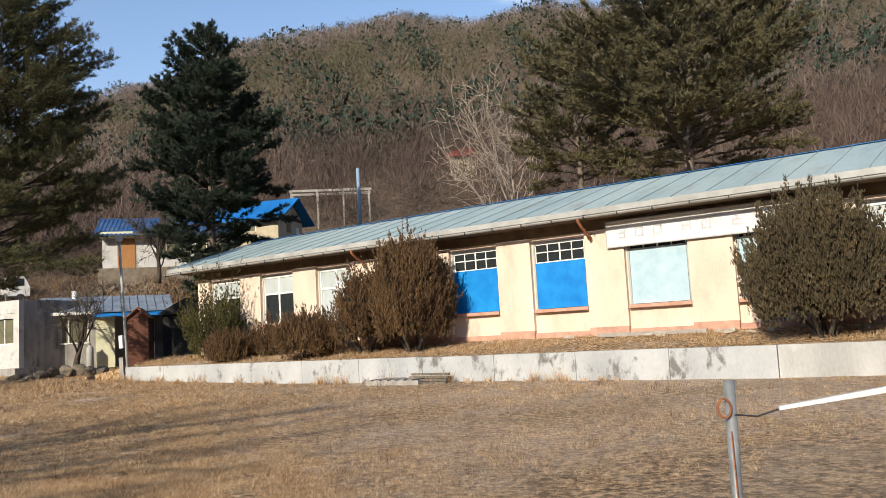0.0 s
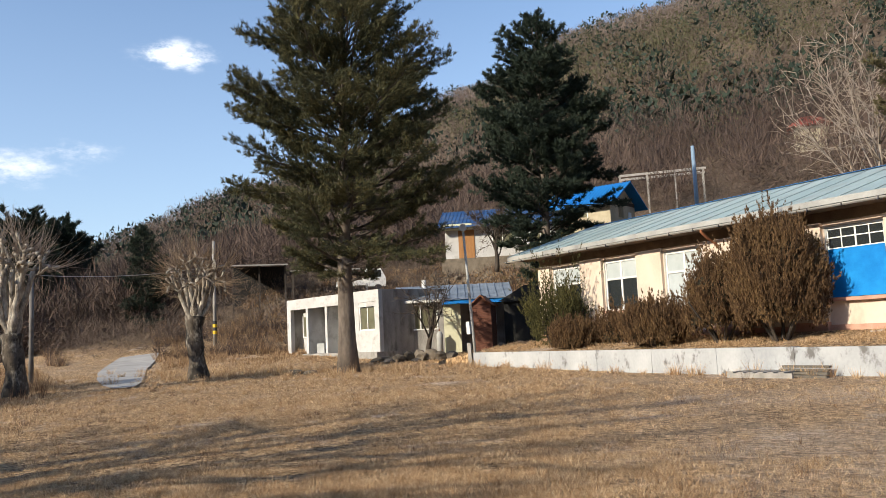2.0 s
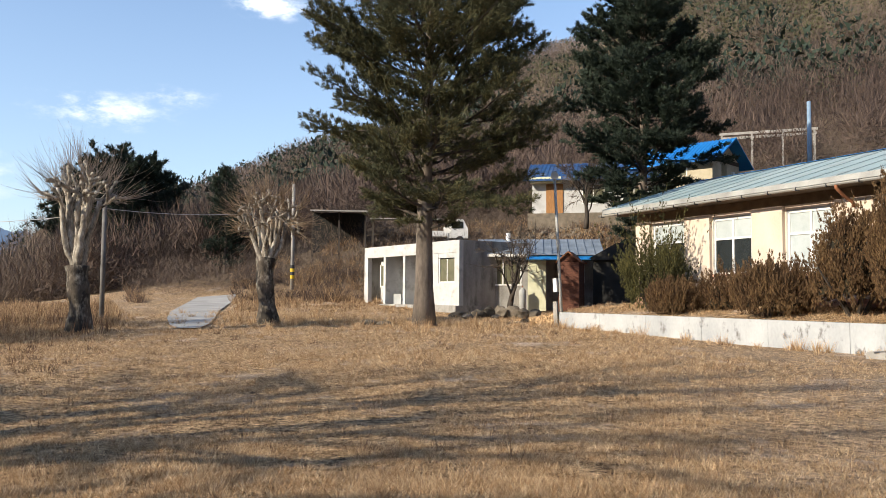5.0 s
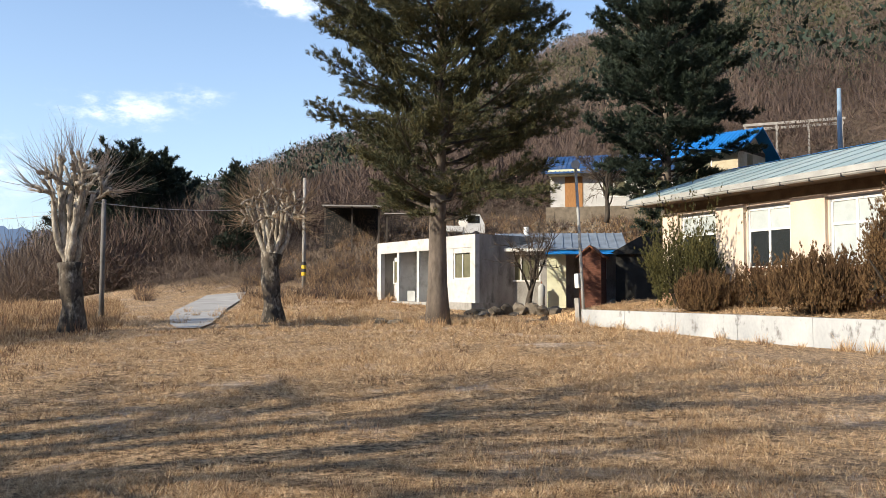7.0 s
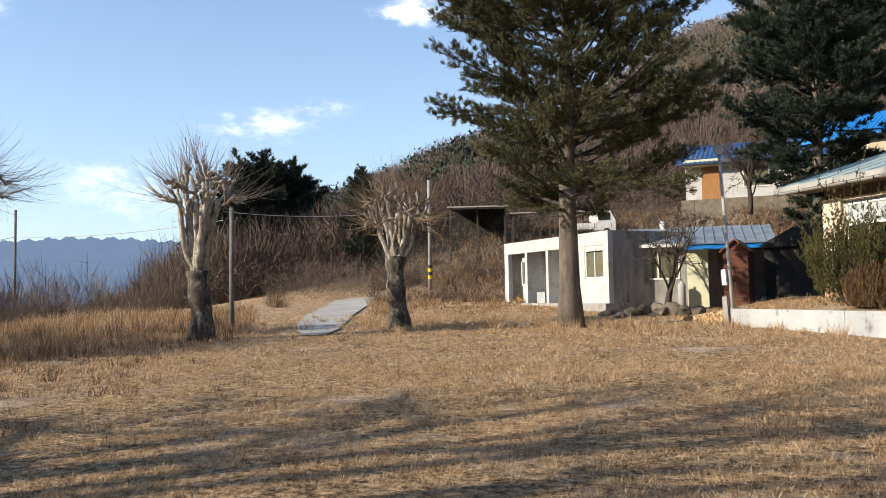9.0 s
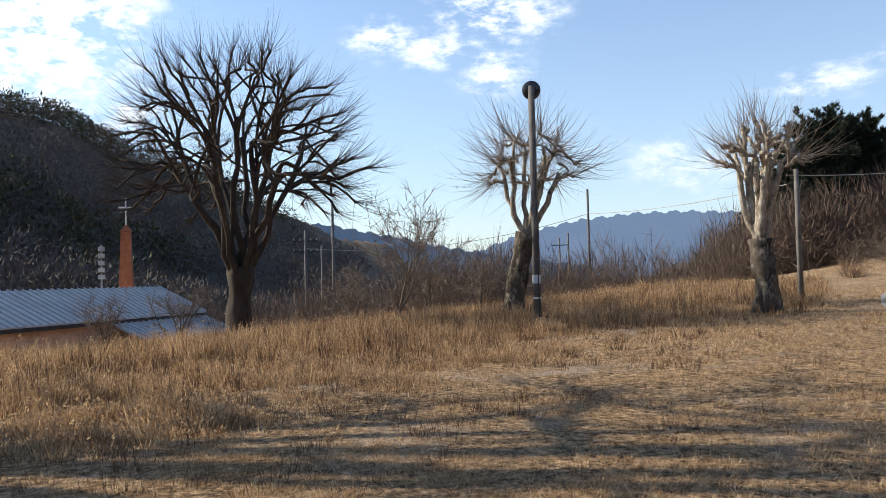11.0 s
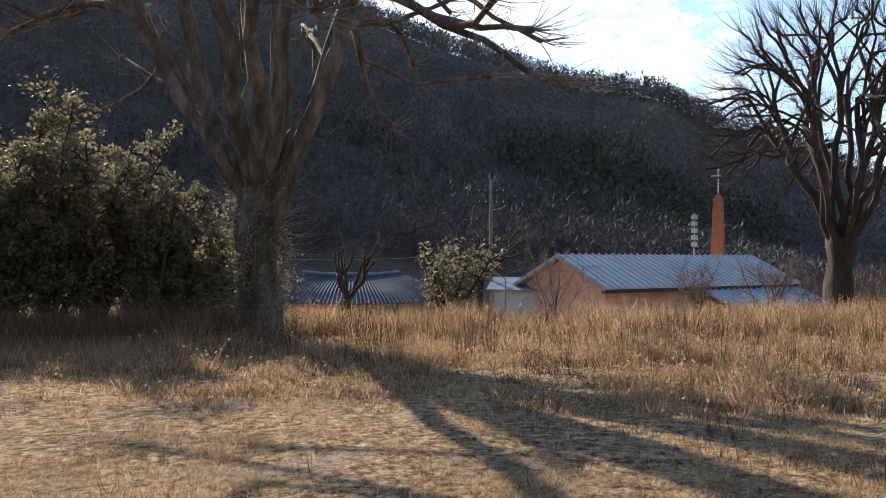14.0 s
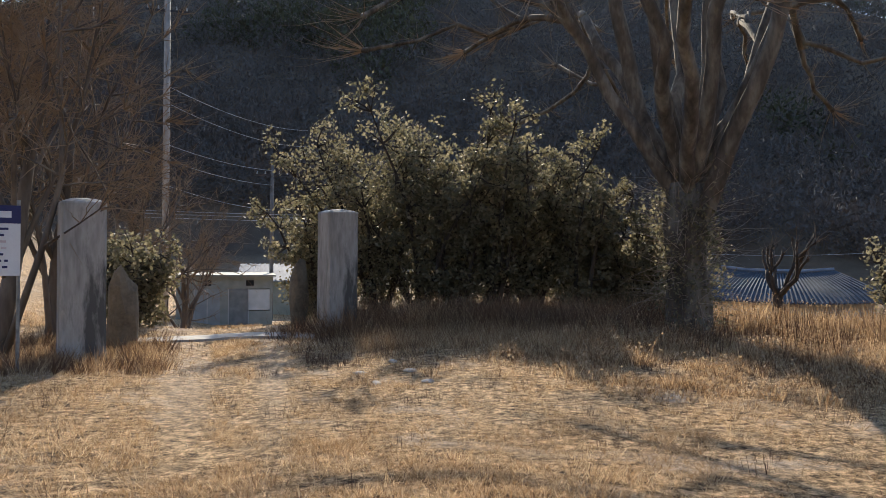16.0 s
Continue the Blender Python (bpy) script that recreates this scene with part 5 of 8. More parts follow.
def rear_annex():
    """Grey range beside the annex with a sloping sheet roof."""
    ang = math.degrees(math.atan2(1.9, 4.7))
    P = pose(-20.0, 40.1, 0, rz=ang)
    root = thing("grey_annex", "grey rendered annex with a worn blue-grey sheet roof", "building", P)
    z0 = 0.7
    wall = Mesh().box(0, 0.62, 0, 0.25, z0, 3.5).box(2.45, 2.75, 0, 0.25, z0, 3.5).box(0.62, 2.45, 0, 0.25, z0, 1.95).box(0.62, 2.45, 0, 0.25, 3.3, 3.5)
    wall.box(0, 6.2, 4.0, 4.2, z0, 4.1).box(0, 0.2, 0.25, 4.0, z0, 3.6).box(6.0, 6.2, 0.9, 4.0, z0, 3.6)
    part("wall", wall, "concrete", root)
    part("recess_wall", Mesh().box(3.65, 6.0, 0.9, 1.1, z0, 3.5), "concrete", root)
    part("cream_panel", Mesh().box(2.751, 3.65, -0.02, 0.2, z0, 3.42), "cream_wall", root, "pale cream wall panel")
    w = new("window")
    w.parent = root
    part("window_frame", Mesh().box(0.62, 0.70, -0.03, 0.1, 1.95, 3.3).box(2.37, 2.45, -0.03, 0.1, 1.95, 3.3).box(0.70, 2.37, -0.03, 0.1, 1.95, 2.02).box(0.70, 2.37, -0.03, 0.1, 3.23, 3.3).box(1.48, 1.55, -0.02, 0.1, 2.02, 3.23), "white_paint", w)
    part("pane", Mesh().box(0.70, 2.37, 0.05, 0.06, 2.02, 3.23), "olive_blind", w)
    w2 = new("window")
    w2.parent = root
    part("window_frame", Mesh().box(5.0, 5.6, 0.86, 0.9, 2.1, 3.0), "white_paint", w2)
    part("pane", Mesh().box(5.06, 5.54, 0.84, 0.855, 2.16, 2.94), "shade_and_sheet_black", w2)
    rf = Mesh()
    rf.prism([(-0.35, 3.46), (2.6, 4.38), (2.6, 4.44), (-0.35, 3.52)], 0, 0.1, 6.5)
    rf.prism([(5.2, 3.7), (2.6, 4.38), (2.6, 4.44), (5.2, 3.76)], 0, 0.1, 6.5)
    part("roof", rf, "old_roof", root, "worn blue-grey corrugated roof")
    rib = Mesh().prism([(-0.36, 3.522), (2.6, 4.442), (2.6, 4.475), (-0.36, 3.555)], 0, -0.02, 0.02).data("rib")
    for i in range(16):
        part("rib", rib, "old_roof", root, place=pose(0.15 + i * 0.42, 0, 0))
    part("eave_board", Mesh().box(0.1, 2.7, -0.37, -0.352, 3.38, 3.52), "white_paint", root)
    part("awning", Mesh().prism([(-0.75, 3.22), (0.0, 3.46), (0.0, 3.50), (-0.75, 3.26)], 0, 2.7, 6.6), "blue_roof", root, "thin blue awning sheet")
    part("chimney_pot", Mesh().tube([(1.7, 2.4, 4.2), (1.7, 2.4, 4.75)], 0.13, 10), "white_paint", root)
    t = thing("dish_antenna", "small round white dish aerial on the annex", "antenna", pose(-21.3, 39.9, 3.95))
    part("dish", Mesh().tube([(0, 0, 0.9), (0.03, -0.10, 0.88), (0.05, -0.16, 0.87)], [0.03, 0.14, 0.22], 14), "white_paint", t)
    part("mast", Mesh().tube([(0, 0, 0), (0, 0, 0.95)], 0.025, 6), "grey_metal", t)
    # gas bottle and wooden shed
    g = thing("gas_bottle", "grey gas bottle by the annex wall", "bottle", P @ pose(2.5, -0.45, 0.75))
    part("body", Mesh().tube([(0, 0, 0), (0, 0, 0.05), (0, 0, 0.95), (0, 0, 1.05), (0, 0, 1.1)], [0.12, 0.17, 0.17, 0.1, 0.04], 14), "trim", g, smooth=True)
    part("valve", Mesh().tube([(0, 0, 1.1), (0, 0, 1.2)], 0.035, 8), "rust", g)
    S = pose(-15.05, 40.4, 0.75, rz=10)
    shed = thing("wooden_shed", "narrow shed clad in dark red-brown boards with a small gable roof", "shed", S)
    for i in range(13):
        part("board", Mesh().box(-0.5, 0.5, -0.02 - 0.012 * (i % 2), 0.03, 0.18 * i, 0.18 * i + 0.172), "old_wood", shed)
    part("wall", Mesh().box(-0.5, -0.45, 0.031, 1.6, 0, 2.34).box(0.45, 0.5, 0.031, 1.6, 0, 2.34).box(-0.45, 0.45, 1.55, 1.6, 0, 2.34), "old_wood", shed)
    part("gable", Mesh().prism([(-0.5, 2.345), (0.5, 2.345), (0, 2.75)], 1, 0.0, 1.6), "old_wood", shed)
    part("roof", Mesh().prism([(-0.62, 2.32), (0, 2.84), (0.62, 2.32), (0.62, 2.26), (0, 2.77), (-0.62, 2.26)], 1, -0.15, 1.75), "rust", shed)
    B = pose(-12.6, 41.6, 0.8, rz=-6)
    bs = thing("black_store", "low dark store covered with black sheeting between shed and school", "shed", B)
    part("body", Mesh().box(-1.7, 1.2, 0, 2.6, 0, 2.4), "shade_and_sheet_black", bs)
    part("roof", Mesh().prism([(-2.0, 2.4), (-0.4, 3.2), (1.5, 3.05), (1.5, 2.4)], 1, -0.2, 2.8), "shade_and_sheet_black", bs)


rear_annex()


def gable_house(name, label, P, w, d, wall_h, ridge_h, wall, roof, over=0.5, ribs=0, side_over=0.5):
    """x along the eaves from the middle, y into the house."""
    root = thing(name, label, "house", P)
    part("wall", Mesh().box(-w / 2, w / 2, 0, 0.2, -1, wall_h).box(-w / 2, w / 2, d - 0.2, d, -1, wall_h).prism([(0.2, -1), (d - 0.2, -1), (d - 0.2, wall_h), (d / 2, ridge_h - 0.12), (0.2, wall_h)], 0, -w / 2, -w / 2 + 0.2).prism([(0.2, -1), (d - 0.2, -1), (d - 0.2, wall_h), (d / 2, ridge_h - 0.12), (0.2, wall_h)], 0, w / 2 - 0.2, w / 2), wall, root)
    sl = (ridge_h - wall_h) / (d / 2)
    r = Mesh()
    for a, b in ((-over, d / 2), (d + over, d / 2)):
        za = wall_h - over * sl + 0.08
        r.prism([(a, za), (b, ridge_h + 0.08), (b, ridge_h), (a, za - 0.08)], 0, -w / 2 - side_over, w / 2 + side_over)
    part("roof", r, roof, root)
    if ribs:
        za = wall_h - over * sl + 0.08
        me = Mesh().prism([(-over, za + 0.002), (d / 2, ridge_h + 0.082), (d / 2, ridge_h + 0.125), (-over, za + 0.045)], 0, -0.04, 0.04).data("rib")
        n = int((w + 2 * side_over) / ribs)
        for i in range(n + 1):
            part("rib", me, roof, root, place=pose(-w / 2 - side_over + 0.04 + i * (w + 2 * side_over - 0.08) / n, 0, 0))
    return root


def polar(bearing, dist, origin=(-4.3, 6.6)):
    b = radians(bearing)
    return origin[0] - math.sin(b) * dist, origin[1] + math.cos(b) * dist


def houses():
    # white house with an orange door
    b = 17.6
    p = np.array([-3.0, 5.6]) + 58 * np.array([-math.sin(radians(b)), math.cos(radians(b))])
    P = pose(p[0], p[1], 7.55, rz=b - 3)
    h = gable_house("white_house", "white hillside house with a blue roof and orange wooden door", P, 8.8, 6, 2.75, 4.1, "annex_white", "worn_shaded_blue_roof", 0.9, 0.3)
    part("door", Mesh().box(-3.35, -2.1, -0.06, -0.003, 0.0, 2.2), "orange_wood", h, "orange wooden double door")
    part("porch_beam", Mesh().box(-4.5, -2.2, -0.75, 0, 2.25, 2.65), "cream_wall", h)
    for x in (0.1, 3.0):
        w = new("window")
        w.parent = h
        part("pane", Mesh().box(x - 0.75, x + 0.75, -0.03, -0.003, 0.75, 2.05), "olive_blind", w)
        part("window_frame", Mesh().box(x - 0.83, x - 0.75, -0.06, -0.003, 0.67, 2.13).box(x + 0.75, x + 0.83, -0.06, -0.003, 0.67, 2.13).box(x - 0.75, x + 0.75, -0.06, -0.003, 0.67, 0.75).box(x - 0.03, x + 0.03, -0.06, -0.031, 0.75, 2.05), "white_paint", w)
    part("foundation", Mesh().box(-4.7, 4.6, -0.35, -0.01, -1.2, 0.0), "stone", h)
    # blue-roofed house
    P = pose(-14.8, 62.0, 9.05, rz=-14)
    h = gable_house("blue_roofed_house", "pale house with a bright blue metal roof and wide eaves", P, 5.6, 4.5, 2.2, 3.55, "cream_plaster_old", "blue_roof", 0.8, 0.28, 0.8)
    # shade on the gable, added as a dark strip
    part("gable_shade_strip", Mesh().box(2.801, 2.83, 0.05, 4.45, 1.9, 2.18), "bark_dark", h, "dark strip across the gable standing for its shade")
    part("gable_window", Mesh().box(2.801, 2.83, 1.5, 2.3, 0.9, 1.8), "olive_blind", h)
    part("meter_box", Mesh().box(2.801, 2.9, 3.2, 3.6, 0.9, 1.4), "white_paint", h)
    part("front_window", Mesh().box(-0.9, 0.9, -0.03, -0.003, 1.0, 1.9), "olive_blind", h)
    part("window_frame", Mesh().box(-0.97, -0.9, -0.05, -0.003, 0.95, 1.95).box(0.9, 0.97, -0.05, -0.003, 0.95, 1.95).box(-0.04, 0.04, -0.05, -0.031, 1.0, 1.9), "white_paint", h)
    # old store with a ramshackle roof on the bank
    x, y = polar(35.3, 62, (-.8, 1.2))
    P = pose(x, y, 5.35, rz=35)
    h = thing("open_shelter", "old open shelter with a grey sheet roof on the bank", "shed", P)
    part("roof", Mesh().prism([(-0.5, 2.1), (4, 2.5), (4, 2.58), (-0.5, 2.2)], 0, -2.1, 2.1), "pole_concrete", h)
    for x in (-1.9, 0, 1.9):
        part("post", Mesh().box(x - 0.06, x + 0.06, 0.0, 0.12, -1.5, 2.15), "bark_dark", h)
    # near-black wall carries the shade under the shelter roof
    part("back_wall", Mesh().box(-2, 2, 3.6, 3.7, -1.5, 2.4), "shade_and_sheet_black", h)
    x, y = polar(30.8, 62, (-.8, 1.2))
    P = pose(x, y, 5.75, rz=30)
    h = thing("low_shelter", "low roof sheet over stored timber on the bank", "shed", P)
    part("roof", Mesh().prism([(-0.5, 1.2), (2, 1.35), (2, 1.42), (-0.5, 1.27)], 0, -2.6, 2.6), "pole_concrete", h)
    for x in (-2.4, 2.4):
        part("post", Mesh().box(x - 0.06, x + 0.06, 0.0, 0.12, -1.5, 1.2), "bark_dark", h)
    # small white truck parked on the bank
    x, y = polar(27.4, 57, (-3, 5.6))
    t = thing("small_truck", "small white pickup truck parked on the bank", "truck", pose(x, y, gz(x, y) + 0.05, rz=35))
    part("cab", Mesh().prism([(-0.7, 0.45), (0.7, 0.45), (0.7, 1.1), (0.35, 1.8), (-0.7, 1.8)], 1, -0.75, 0.75), "white_paint", t)
    part("windscreen", Mesh().prism([(0.66, 1.12), (0.38, 1.72), (0.40, 1.74), (0.70, 1.13)], 1, -0.65, 0.65), "glass", t)
    part("side_window", Mesh().box(-0.5, 0.35, -0.77, -0.752, 1.15, 1.65), "glass", t)
    part("bed", Mesh().box(-2.9, -0.75, -0.75, 0.75, 0.55, 0.65).box(-2.9, -0.75, -0.75, -0.70, 0.65, 0.95).box(-2.9, -0.75, 0.70, 0.75, 0.65, 0.95), "white_paint", t)
    for wx in (0.1, -2.2):
        for wy in (-0.78, 0.62):
            part("wheel", Mesh().tube([(wx, wy, 0.3), (wx, wy + 0.16, 0.3)], 0.3, 14), "dark_metal", t)
    # pergola frame
    P = pose(-12.0, 90.4, 15.3, rz=6)
    h = thing("pergola", "open pergola frame of pale posts and beams on the slope", "frame", P)
    part("beam", Mesh().box(-4.4, 4.8, 0, 0.2, 2.75, 3.0).box(-4.4, 4.8, 2.4, 2.6, 2.75, 3.0), "pole_concrete", h)
    for x in (-4.2, -1.3, 1.6, 4.5):
        for y in (0.02, 2.42):
            part("post", Mesh().box(x - 0.09, x + 0.09, y, y + 0.16, -2.5, 2.75), "pole_concrete", h)
    # red pavilion
    P = pose(4.0, 112, gz(4, 112) - 0.2, rz=0)
    h = thing("red_pavilion", "small pavilion with a rust red hipped roof among the trees", "building", P)
    m = Mesh()
    m.add([(-2.6, -2.6, 2.6), (2.6, -2.6, 2.6), (2.6, 2.6, 2.6), (-2.6, 2.6, 2.6), (-0.8, 0, 4.2), (0.8, 0, 4.2)], [(0, 1, 5, 4), (1, 2, 5), (2, 3, 4, 5), (3, 0, 4), (3, 2, 1, 0)])
    part("roof", m, "red_roof", h)
    part("wall", Mesh().box(-1.8, 1.8, -1.8, 1.8, -2.5, 2.6), "cream_plaster_old", h)


M["cream_plaster_old"] = material("dull_cream_wall", [(0.36, 0.31, 0.22), (0.50, 0.45, 0.33)], 2, 0.9, 0.2)
houses()


def church():
    ax, ay = polar(105.4, 51)  # near eave corners of the long side
    bx, by = polar(93.2, 67)
    ang = math.degrees(math.atan2(by - ay, bx - ax))
    L = math.hypot(bx - ax, by - ay)
    # x runs from the far gable to the near one; y points to the yard
    P = pose(bx, by, -3.55, rz=ang + 180)
    root = thing("church_hall", "low church hall with orange walls and a pale ribbed metal roof", "church", P)
    W, wh, rh = 7.4, 3.0, 4.75
    part("wall", Mesh().box(0.3, L - 0.3, -0.2, 0, -1, wh).box(0.3, L - 0.3, -W, -W + 0.2, -1, wh).prism([(-0.2, -1), (-W + 0.2, -1), (-W + 0.2, wh), (-W / 2, rh - 0.1), (-0.2, wh)], 0, 0.3, 0.5).prism([(-0.2, -1), (-W + 0.2, -1), (-W + 0.2, wh), (-W / 2, rh - 0.1), (-0.2, wh)], 0, L - 0.5, L - 0.3), "church_wall", root)
    r = Mesh()
    sl = (rh - wh) / (W / 2)
    r.prism([(0.55, wh - 0.55 * sl + 0.1), (-W / 2, rh + 0.1), (-W / 2, rh), (0.55, wh - 0.55 * sl)], 0, -0.1, L + 0.3)
    r.prism([(-W - 0.55, wh - 0.55 * sl + 0.1), (-W / 2, rh + 0.1), (-W / 2, rh), (-W - 0.55, wh - 0.55 * sl)], 0, -0.1, L + 0.3)
    part("roof", r, "church_roof", root)
    za = wh - 0.55 * sl + 0.1
    me = Mesh().prism([(0.55, za), (-W / 2, rh + 0.1), (-W / 2, rh + 0.2), (0.55, za + 0.1)], 0, -0.07, 0.07).data("rib")
    n = 34
    for i in range(n):
        part("rib", me, "church_roof", root, place=pose(0.0 + (L + 0.2) * i / (n - 1), 0, 0))
    part("verge", Mesh().prism([(0.6, za + 0.02), (-W / 2, rh + 0.14), (-W - 0.6, za + 0.02), (-W - 0.6, za - 0.22), (-W / 2, rh - 0.12), (0.6, za - 0.22)], 0, L + 0.3, L + 0.36), "gutter", root, "pale verge board")
    # dark bar put in place of the shadow line under the eaves
    part("eave_shadow", Mesh().box(-0.1, L + 0.3, 0.3, 0.5, wh - 0.5, wh - 0.25), "dark_metal", root, "dark strip standing for the shadow under the eaves")
    lean = Mesh().prism([(0.55, 2.5), (3.4, 1.35), (3.4, 1.27), (0.55, 2.42)], 0, 0.2, L - 9.0)
    part("lean_to_roof", lean, "church_roof", root)
    me = Mesh().prism([(0.55, 2.502), (3.4, 1.352), (3.4, 1.44), (0.55, 2.59)], 0, -0.07, 0.07).data("rib")
    for i in range(18):
        part("rib", me, "church_roof", root, place=pose(0.3 + (L - 9.4) * i / 17, 0, 0))
    part("lean_to_wall", Mesh().box(0.4, L - 9.2, 3.0, 3.15, -1, 1.3), "church_wall", root)
    # steeple
    sx, sy = polar(97.8, 71)
    st = thing("church_steeple", "slender brick-red church steeple with a white cross", "tower", pose(sx, sy, -3.6))
    part("shaft", Mesh().add([(a * s, b * s, z) for s, z in ((0.68, 0), (0.36, 9.45)) for a, b in ((-1, -1), (1, -1), (1, 1), (-1, 1))], [(0, 1, 5, 4), (1, 2, 6, 5), (2, 3, 7, 6), (3, 0, 4, 7), (4, 5, 6, 7)]), "steeple", st)
    part("cap", Mesh().add([(-.44, -.44, 9.45), (.44, -.44, 9.45), (.44, .44, 9.45), (-.44, .44, 9.45), (0, 0, 10.1)], [(0, 1, 4), (1, 2, 4), (2, 3, 4), (3, 0, 4), (3, 2, 1, 0)]), "steeple", st)
    yaw = radians(97.8)
    c = Mesh().box(-0.06, 0.06, -0.06, 0.06, 9.9, 12.2).box(-0.55, 0.55, -0.055, 0.055, 11.35, 11.48)
    part("cross", c, "white_paint", st, "white cross", place=pose(0, 0, 0, rz=97.8))
    t = thing("loudspeaker_mast", "grey mast with stacked small box loudspeakers beside the steeple", "mast", pose(*polar(99.3, 69), -3.6))
    part("pole", Mesh().tube([(0, 0, 0), (0, 0, 8.3)], 0.07, 6), "grey_metal", t)
    for i in range(5):
        part("loudspeaker", Mesh().box(-0.35, 0.35, -0.2, 0.2, 5.6 + i * 0.55, 5.95 + i * 0.55), "trim", t)
    # tiled house and small building to the left of it
    hx, hy = polar(122.8, 52)
    h = thing("tiled_house", "old house with a blue-grey curved tile roof", "house", pose(hx, hy, -3.9, rz=122.8 - 90 + 92))
    h.matrix_basis = pose(hx, hy, -3.9, rz=122.8)
    tr = Mesh()
    W, D = 10.0, 6.5
    top, eav = 3.7, 2.2
    V = []
    nx, ny = 20, 6
    for j in range(ny + 1):
        for i in range(nx + 1):
            u, v = i / nx * 2 - 1, j / ny
            half = (W / 2 + 0.6) * (1 - v) + (W / 2 - 2.0) * v
            lift = 0.35 * abs(u) ** 3 * (1 - v) + 0.25 * abs(u) ** 2 * v
            V.append((u * half, -D / 2 - 0.6 + v * (D / 2 + 0.6), eav + (top - eav) * v ** 0.8 + lift))
    F = [(j * (nx + 1) + i, j * (nx + 1) + i + 1, (j + 1) * (nx + 1) + i + 1, (j + 1) * (nx + 1) + i) for j in range(ny) for i in range(nx)]
    tr.add(V, F)
    V2 = [(x, -y, z) for x, y, z in V]
    tr.add(V2, [f[::-1] for f in F])
    for sgn in (-1, 1):
        e = W / 2
        tr.add([(sgn * (e + 0.6), -D / 2 - 0.6, eav + 0.35), (sgn * (e + 0.6), D / 2 + 0.6, eav + 0.35), (sgn * (e - 2.0), 0, top + 0.25)], [(0, 1, 2)])
    part("roof", tr, "tile_roof", h, "blue-grey tile roof")
    for i in range(0, 46):
        u = i / 45 * 2 - 1
        pts = []
        for v in (0, 0.33, 0.66, 1.0):
            half = (W / 2 + 0.6) * (1 - v) + (W / 2 - 2.0) * v
            lift = 0.35 * abs(u) ** 3 * (1 - v) + 0.25 * abs(u) ** 2 * v
            pts.append((u * half, -D / 2 - 0.6 + v * (D / 2 + 0.6), eav + (top - eav) * v ** 0.8 + lift + 0.03))
        part("tile_row", Mesh().tube(pts, 0.06, 5), "tile_roof", h)
    part("ridge", Mesh().tube([(-3.1, 0, top + 0.33), (-1.5, 0, top + 0.17), (1.5, 0, top + 0.17), (3.1, 0, top + 0.33)], 0.14, 6), "old_roof", h)
    part("wall", Mesh().box(-W / 2, W / 2, -D / 2 + 0.3, D / 2 - 0.3, -1, 2.3), "annex_white", h)
    hx, hy = polar(110.2, 56)
    P = pose(hx, hy, -3.4, rz=100)
    h = gable_house("small_white_house", "small pale house with a flat dark roof beside the church hall", P, 5.2, 4, 2.3, 3.0, "annex_white", "old_roof", 0.3)
    part("door", Mesh().box(0.6, 1.5, -0.04, -0.003, 0, 2), "pale_board", h)


church()


